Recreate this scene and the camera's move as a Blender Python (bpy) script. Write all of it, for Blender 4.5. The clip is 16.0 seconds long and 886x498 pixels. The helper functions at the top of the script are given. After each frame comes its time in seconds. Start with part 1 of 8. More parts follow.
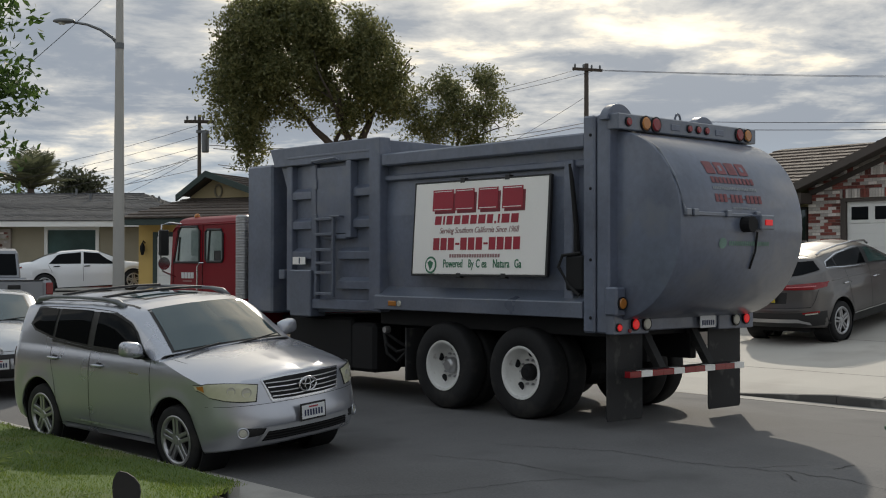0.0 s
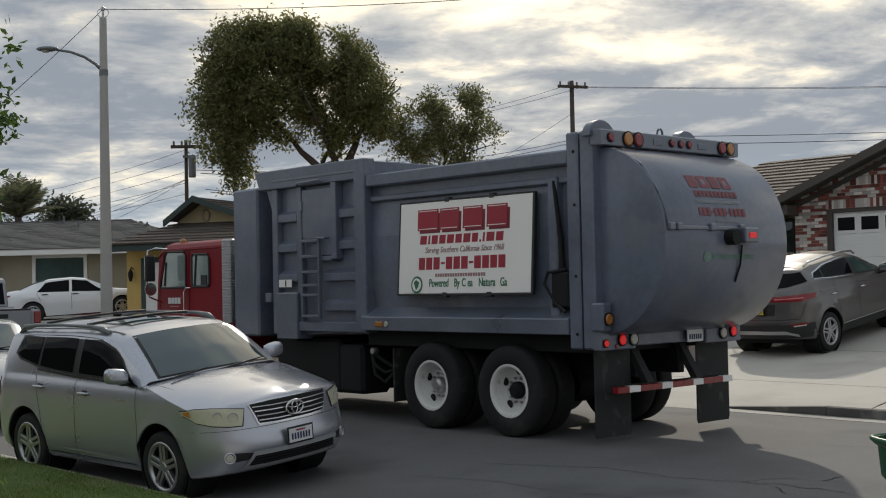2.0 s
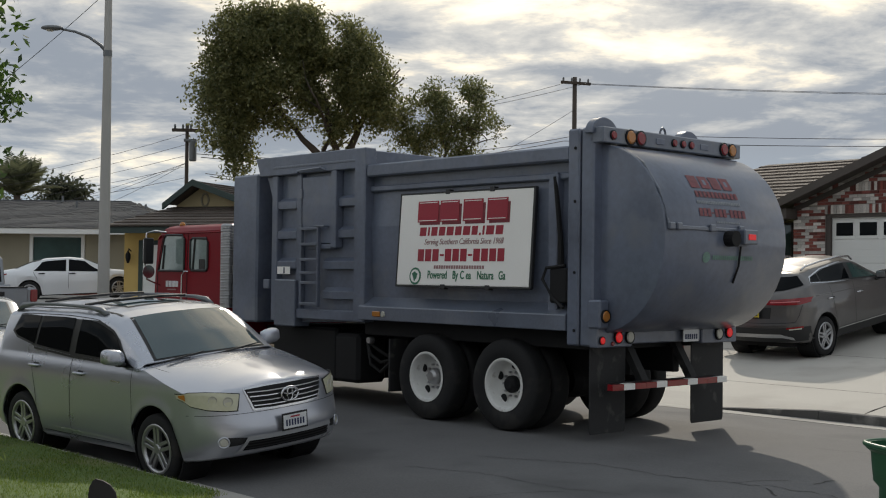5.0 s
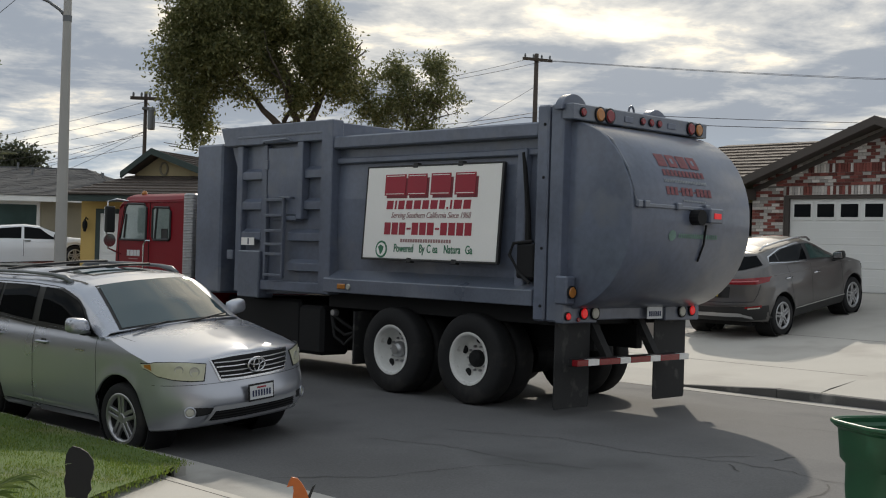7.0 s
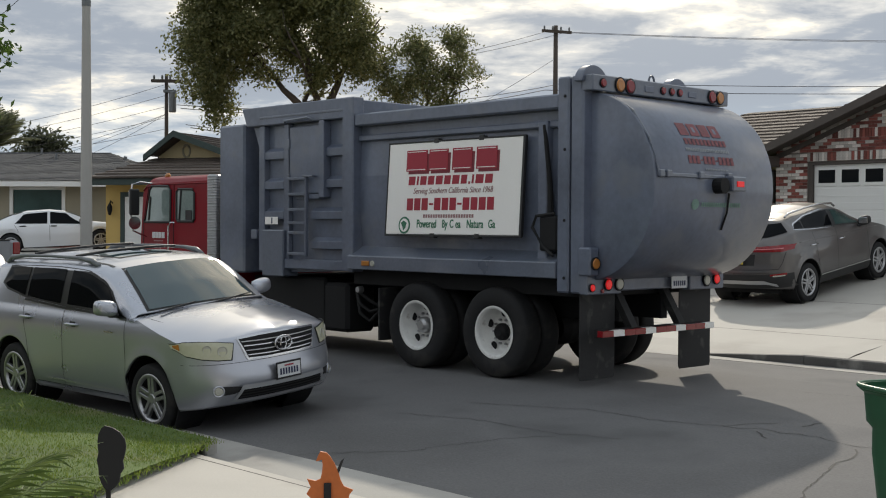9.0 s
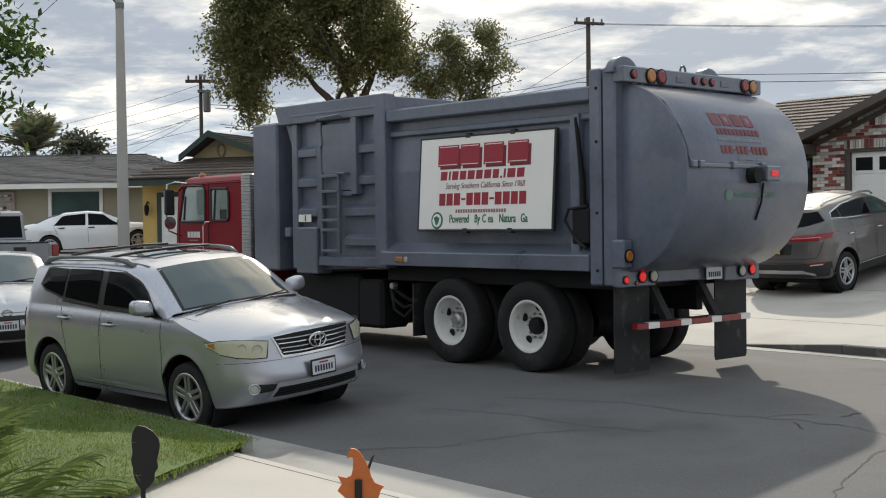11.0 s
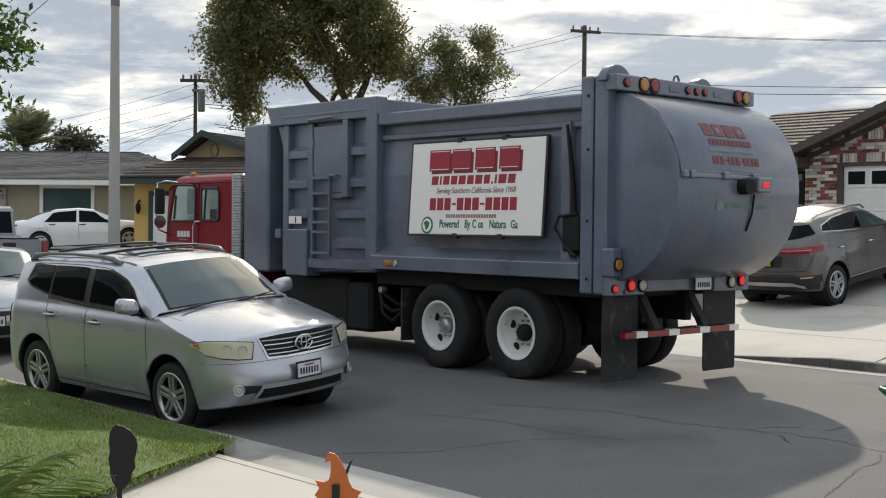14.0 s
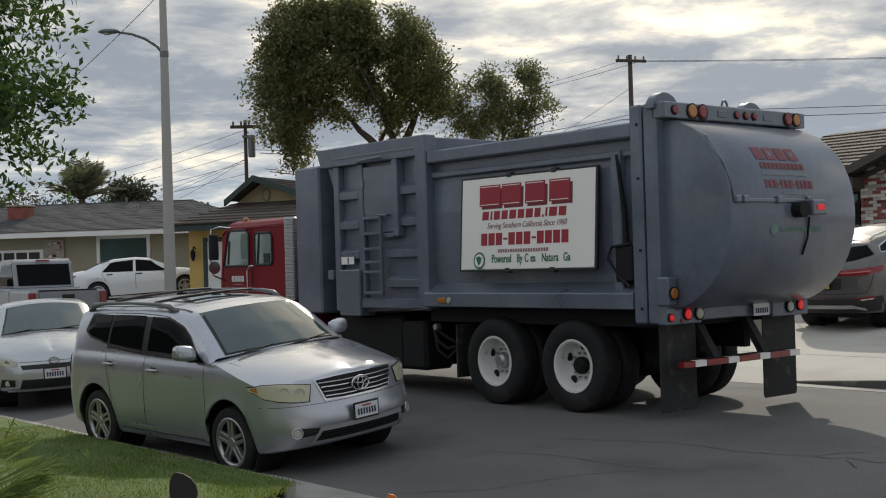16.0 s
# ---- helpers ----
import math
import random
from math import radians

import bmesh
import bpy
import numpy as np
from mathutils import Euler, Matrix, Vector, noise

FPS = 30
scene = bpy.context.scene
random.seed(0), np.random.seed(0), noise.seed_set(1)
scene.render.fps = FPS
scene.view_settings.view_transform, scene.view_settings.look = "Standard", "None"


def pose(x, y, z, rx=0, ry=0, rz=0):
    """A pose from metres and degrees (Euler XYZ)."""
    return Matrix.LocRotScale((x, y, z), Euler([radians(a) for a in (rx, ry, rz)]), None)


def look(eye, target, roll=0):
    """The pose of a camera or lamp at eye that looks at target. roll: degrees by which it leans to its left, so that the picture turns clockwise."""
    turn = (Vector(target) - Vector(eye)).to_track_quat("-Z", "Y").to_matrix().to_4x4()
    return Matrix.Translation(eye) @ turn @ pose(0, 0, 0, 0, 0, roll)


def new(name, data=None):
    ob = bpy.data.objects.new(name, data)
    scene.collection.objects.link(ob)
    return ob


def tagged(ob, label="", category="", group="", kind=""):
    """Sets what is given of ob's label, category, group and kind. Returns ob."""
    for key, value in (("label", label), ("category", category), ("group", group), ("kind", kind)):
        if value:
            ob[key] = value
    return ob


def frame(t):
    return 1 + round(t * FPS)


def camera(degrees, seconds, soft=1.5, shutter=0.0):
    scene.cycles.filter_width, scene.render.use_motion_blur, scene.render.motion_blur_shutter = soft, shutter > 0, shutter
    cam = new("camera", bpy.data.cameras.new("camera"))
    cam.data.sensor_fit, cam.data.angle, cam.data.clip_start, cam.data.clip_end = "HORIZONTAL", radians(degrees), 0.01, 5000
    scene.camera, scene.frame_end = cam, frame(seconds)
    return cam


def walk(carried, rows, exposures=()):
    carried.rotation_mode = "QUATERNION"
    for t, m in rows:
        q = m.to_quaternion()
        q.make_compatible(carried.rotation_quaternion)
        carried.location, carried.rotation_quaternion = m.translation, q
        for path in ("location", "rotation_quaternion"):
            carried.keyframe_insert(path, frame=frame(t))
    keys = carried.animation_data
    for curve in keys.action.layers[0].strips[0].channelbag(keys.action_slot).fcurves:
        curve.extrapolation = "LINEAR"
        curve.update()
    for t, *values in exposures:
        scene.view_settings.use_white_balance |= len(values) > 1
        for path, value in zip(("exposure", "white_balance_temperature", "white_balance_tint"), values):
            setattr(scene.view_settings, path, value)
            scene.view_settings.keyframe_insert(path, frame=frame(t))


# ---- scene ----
# ---- camera ----
cam = camera(39.8, 16.0, soft=1.1)
PATH = [
    (0, 0.000, 0.000, 1.859, 0.669, -0.074, 0.000),
    (0.5, 0.016, 0.005, 1.848, 0.317, -0.017, -1.060),
    (1, 0.042, 0.014, 1.856, -0.062, 0.467, -2.223),
    (1.5, 0.067, 0.041, 1.863, 0.544, 1.144, -1.809),
    (2, 0.066, 0.021, 1.856, 1.586, 1.184, -0.407),
    (2.5, 0.062, 0.030, 1.866, 2.488, 1.174, 0.386),
    (3, 0.049, 0.023, 1.856, 2.249, 0.760, 0.615),
    (5.5, 0.032, -0.004, 1.853, 0.620, -0.955, -0.834),
    (6, -0.005, 0.002, 1.848, 0.056, -1.116, -1.141),
    (6.5, -0.053, -0.006, 1.845, 0.065, -1.392, -2.089),
    (7, -0.099, -0.014, 1.841, 0.075, -1.699, -2.677),
    (7.5, -0.109, -0.029, 1.836, 0.113, -1.869, -2.842),
    (8, -0.108, -0.036, 1.835, 0.059, -1.760, -2.603),
    (8.5, -0.094, -0.037, 1.836, -0.640, -1.208, -2.184),
    (9, -0.092, -0.048, 1.833, -1.091, -0.313, -1.571),
    (11.5, -0.007, -0.042, 1.839, -1.330, 0.752, 0.357),
    (12, 0.078, -0.043, 1.848, -0.502, 0.999, 0.821),
    (12.5, 0.100, -0.075, 1.847, -0.628, 1.241, 1.826),
    (13, 0.062, -0.088, 1.844, -1.190, 0.505, 2.315),
    (13.5, 0.032, -0.090, 1.846, -1.199, -0.544, 1.572),
    (14, -0.009, 0.007, 1.832, -1.095, -0.561, -0.201),
    (14.5, -0.046, 0.010, 1.836, -0.694, 0.362, -1.565),
    (15, -0.080, -0.048, 1.847, 0.300, 0.760, -0.977),
    (15.5, -0.061, -0.046, 1.842, 0.906, 1.260, 0.441),
    (16, -0.000, 0.033, 1.834, 0.612, 1.675, 2.279),
]
walk(cam, [(t, pose(x, y, z, 90 + p, r, w)) for t, x, y, z, p, r, w in PATH], [(t, e + 0.28, 6980, 10) for t, e in ((0.0, 0.14), (1.2, 0.12), (2.0, 0.04), (2.5, -0.06), (3.0, -0.09), (5.5, 0.16), (7.0, 0.22), (9.0, 0.4), (11.5, 0.6), (13.0, 0.57), (14.0, 0.64), (14.6, 0.62), (15.3, 0.35), (16.0, 0.15))])

# ---- sky and sun ----
SUN_AZ, SUN_EL = radians(8), radians(33)
SUN_DIR = Vector((math.sin(SUN_AZ) * math.cos(SUN_EL), math.cos(SUN_AZ) * math.cos(SUN_EL), math.sin(SUN_EL)))


def make_world():
    w = bpy.data.worlds.new("sky")
    scene.world = w
    w.use_nodes = True
    nt = w.node_tree
    nt.nodes.clear()
    N, Lk = nt.nodes.new, nt.links.new

    def math_node(op, a, b=None, c=None):
        n = N("ShaderNodeMath")
        n.operation = op
        for i, v in enumerate((a, b, c)):
            if v is None:
                continue
            if isinstance(v, (int, float)):
                n.inputs[i].default_value = v
            else:
                Lk(v, n.inputs[i])
        return n.outputs[0]

    def ramp(fac, stops):
        n = N("ShaderNodeValToRGB")
        els = n.color_ramp.elements
        els[0].position, els[0].color = stops[0][0], (*stops[0][1], 1)
        els[1].position, els[1].color = stops[-1][0], (*stops[-1][1], 1)
        for p, c in stops[1:-1]:
            e = els.new(p)
            e.color = (*c, 1)
        Lk(fac, n.inputs[0])
        return n.outputs[0]

    def mix(fac, a, b, kind="MIX"):
        n = N("ShaderNodeMix")
        n.data_type, n.blend_type = "RGBA", kind
        if isinstance(fac, (int, float)):
            n.inputs[0].default_value = fac
        else:
            Lk(fac, n.inputs[0])
        for i, v in ((6, a), (7, b)):
            if isinstance(v, tuple):
                n.inputs[i].default_value = (*v, 1)
            else:
                Lk(v, n.inputs[i])
        return n.outputs[2]

    out, bg, tc = N("ShaderNodeOutputWorld"), N("ShaderNodeBackground"), N("ShaderNodeTexCoord")
    sky = N("ShaderNodeTexSky")
    sky.sky_type, sky.sun_disc = "NISHITA", False
    sky.sun_elevation, sky.sun_rotation = SUN_EL, SUN_AZ
    skyc = mix(1.0, sky.outputs[0], (0.08, 0.08, 0.08), "MULTIPLY")
    sep = N("ShaderNodeSeparateXYZ")
    Lk(tc.outputs["Generated"], sep.inputs[0])
    # cloud deck seen in perspective: direction divided by its height
    zz = math_node("ADD", math_node("MAXIMUM", sep.outputs[2], 0.0), 0.13)
    comb = N("ShaderNodeCombineXYZ")
    Lk(math_node("DIVIDE", sep.outputs[0], zz), comb.inputs[0])
    Lk(math_node("DIVIDE", sep.outputs[1], zz), comb.inputs[1])

    def cloud(scale, detail, rough, off, dist=0.0):
        mp, n = N("ShaderNodeMapping"), N("ShaderNodeTexNoise")
        mp.inputs["Location"].default_value = off
        Lk(comb.outputs[0], mp.inputs[0])
        Lk(mp.outputs[0], n.inputs["Vector"])
        n.inputs["Scale"].default_value, n.inputs["Detail"].default_value = scale, detail
        n.inputs["Roughness"].default_value, n.inputs["Distortion"].default_value = rough, dist
        return n.outputs[0]

    big = cloud(0.8, 7, 0.58, (3.1, 1.7, 0), 0.15)
    fine = cloud(2.4, 10, 0.60, (0.4, 5.2, 2.0), 0.25)
    dens = math_node("ADD", math_node("MULTIPLY", big, 0.5), math_node("MULTIPLY", fine, 0.5))
    # thin cloud is bright, thick cloud is grey-blue
    warm = ramp(dens, [(0.40, (0.95, 0.85, 0.62)), (0.44, (0.70, 0.655, 0.56)), (0.475, (0.41, 0.435, 0.465)), (0.54, (0.23, 0.27, 0.335))])
    cool = ramp(dens, [(0.38, (0.80, 0.82, 0.84)), (0.44, (0.58, 0.605, 0.63)), (0.49, (0.37, 0.405, 0.45)), (0.56, (0.22, 0.265, 0.33))])
    dot = N("ShaderNodeVectorMath")
    dot.operation = "DOT_PRODUCT"
    Lk(tc.outputs["Generated"], dot.inputs[0])
    dot.inputs[1].default_value = SUN_DIR
    tone = mix(math_node("POWER", math_node("MAXIMUM", dot.outputs["Value"], 0.0), 2.0), cool, warm)
    # the deck is thicker overhead
    thick = ramp(sep.outputs[2], [(0.25, (0, 0, 0)), (0.70, (0.75, 0.75, 0.75))])
    tone = mix(thick, tone, (0.40, 0.47, 0.55))
    veil = math_node("POWER", math_node("MAXIMUM", dot.outputs["Value"], 0.0), 22.0)
    thin = ramp(dens, [(0.40, (1, 1, 1)), (0.47, (0.42, 0.42, 0.42)), (0.55, (0.12, 0.12, 0.12))])
    glow = math_node("MULTIPLY", veil, math_node("MULTIPLY", thin, 2.1))
    lit = mix(math_node("MINIMUM", math_node("MULTIPLY", glow, 1.15), 1.0), tone, (1.25, 1.18, 1.02))
    # low haze: blue-grey band near the horizon
    haze = ramp(sep.outputs[2], [(0.0, (1, 1, 1)), (0.05, (0.7, 0.7, 0.7)), (0.11, (0, 0, 0))])
    low = mix(ramp(dens, [(0.43, (1, 1, 1)), (0.55, (0, 0, 0))]), (0.36, 0.45, 0.545), (0.66, 0.70, 0.72))
    clouds = mix(math_node("MULTIPLY", haze, 0.75), lit, low)
    cover = ramp(dens, [(0.36, (0.85, 0.85, 0.85)), (0.44, (1, 1, 1))])
    Lk(mix(cover, skyc, clouds), bg.inputs[0])
    bg.inputs[1].default_value = 1.0
    Lk(bg.outputs[0], out.inputs[0])


make_world()
sun_data = bpy.data.lights.new("sun", "SUN")
sun_data.energy, sun_data.angle, sun_data.color = 1.6, radians(0.9), (1.0, 0.95, 0.86)
sun = new("sun", sun_data)
sun.matrix_world = look((0, 0, 60), Vector((0, 0, 60)) - SUN_DIR)
scene.view_settings.exposure = 0.0

# ---- materials ----


def mat(name, base, rough=0.6, metal=0.0, var=0.12, scale=6.0, fine=60.0, bump=0.0, coat=0.0, spec=0.5, per=0.0, stain=None, stretch=(1, 1, 1), trans=0.0):
    """A principled surface with variation at two scales, in metres of the object's own space."""
    m = bpy.data.materials.new(name)
    m.use_nodes = True
    nt = m.node_tree
    b = nt.nodes["Principled BSDF"]
    N, Lk = nt.nodes.new, nt.links.new
    tc, mp = N("ShaderNodeTexCoord"), N("ShaderNodeMapping")
    mp.inputs["Scale"].default_value = stretch
    Lk(tc.outputs["Object"], mp.inputs[0])

    def tex(s, d=5.0):
        n = N("ShaderNodeTexNoise")
        n.inputs["Scale"].default_value, n.inputs["Detail"].default_value = s, d
        Lk(mp.outputs[0], n.inputs["Vector"])
        return n.outputs[0]

    coarse, grain = tex(scale / 6.0, 6.0), tex(fine, 3.0)
    add = N("ShaderNodeMath")
    add.operation = "MULTIPLY_ADD"
    Lk(grain, add.inputs[0])
    add.inputs[1].default_value = 0.5
    Lk(coarse, add.inputs[2])
    val = N("ShaderNodeMapRange")
    Lk(add.outputs[0], val.inputs[0])
    val.inputs[1].default_value, val.inputs[2].default_value = 0.45, 1.05
    val.inputs[3].default_value, val.inputs[4].default_value = 1 - var, 1 + var
    last = val.outputs[0]
    if per:
        oi, mr, mul = N("ShaderNodeObjectInfo"), N("ShaderNodeMapRange"), N("ShaderNodeMath")
        Lk(oi.outputs["Random"], mr.inputs[0])
        mr.inputs[3].default_value, mr.inputs[4].default_value = 1 - per, 1 + per
        mul.operation = "MULTIPLY"
        Lk(last, mul.inputs[0])
        Lk(mr.outputs[0], mul.inputs[1])
        last = mul.outputs[0]
    sc = N("ShaderNodeVectorMath")
    sc.operation = "SCALE"
    sc.inputs[0].default_value = base
    Lk(last, sc.inputs["Scale"])
    col = sc.outputs[0]
    if stain:
        st, mx = N("ShaderNodeMapRange"), N("ShaderNodeMix")
        st.inputs[1].default_value, st.inputs[2].default_value = stain[1], stain[1] + 0.14
        Lk(tex(stain[2], 8.0), st.inputs[0])
        mx.data_type = "RGBA"
        Lk(st.outputs[0], mx.inputs[0])
        Lk(col, mx.inputs[6])
        mx.inputs[7].default_value = (*stain[0], 1)
        col = mx.outputs[2]
    Lk(col, b.inputs["Base Color"])
    rr = N("ShaderNodeMapRange")
    Lk(coarse, rr.inputs[0])
    rr.inputs[3].default_value, rr.inputs[4].default_value = rough - min(0.08, rough * 0.4), min(rough + min(0.08, rough * 0.4), 1)
    Lk(rr.outputs[0], b.inputs["Roughness"])
    b.inputs["Metallic"].default_value, b.inputs["Coat Weight"].default_value = metal, coat
    b.inputs["Coat Roughness"].default_value = 0.06
    b.inputs["Specular IOR Level"].default_value = spec
    b.inputs["Transmission Weight"].default_value = trans
    if bump:
        bp = N("ShaderNodeBump")
        bp.inputs["Strength"].default_value, bp.inputs["Distance"].default_value = bump, 0.01
        Lk(add.outputs[0], bp.inputs["Height"])
        Lk(bp.outputs[0], b.inputs["Normal"])
    return m


def glow(name, col, strength):
    m = mat(name, col, 0.25)
    b = m.node_tree.nodes["Principled BSDF"]
    b.inputs["Emission Color"].default_value, b.inputs["Emission Strength"].default_value = (*col, 1), strength
    return m


def leaf_mat(name, base, tip):
    m = bpy.data.materials.new(name)
    m.use_nodes = True
    nt = m.node_tree
    b = nt.nodes["Principled BSDF"]
    N, Lk = nt.nodes.new, nt.links.new
    g, r = N("ShaderNodeNewGeometry"), N("ShaderNodeValToRGB")
    Lk(g.outputs["Random Per Island"], r.inputs[0])
    r.color_ramp.elements[0].color, r.color_ramp.elements[1].color = (*base, 1), (*tip, 1)
    Lk(r.outputs[0], b.inputs["Base Color"])
    b.inputs["Roughness"].default_value = 0.5
    tr, mx = N("ShaderNodeBsdfTranslucent"), N("ShaderNodeMixShader")
    Lk(r.outputs[0], tr.inputs[0])
    mx.inputs[0].default_value = 0.5
    Lk(b.outputs[0], mx.inputs[1])
    Lk(tr.outputs[0], mx.inputs[2])
    Lk(mx.outputs[0], nt.nodes["Material Output"].inputs[0])
    return m


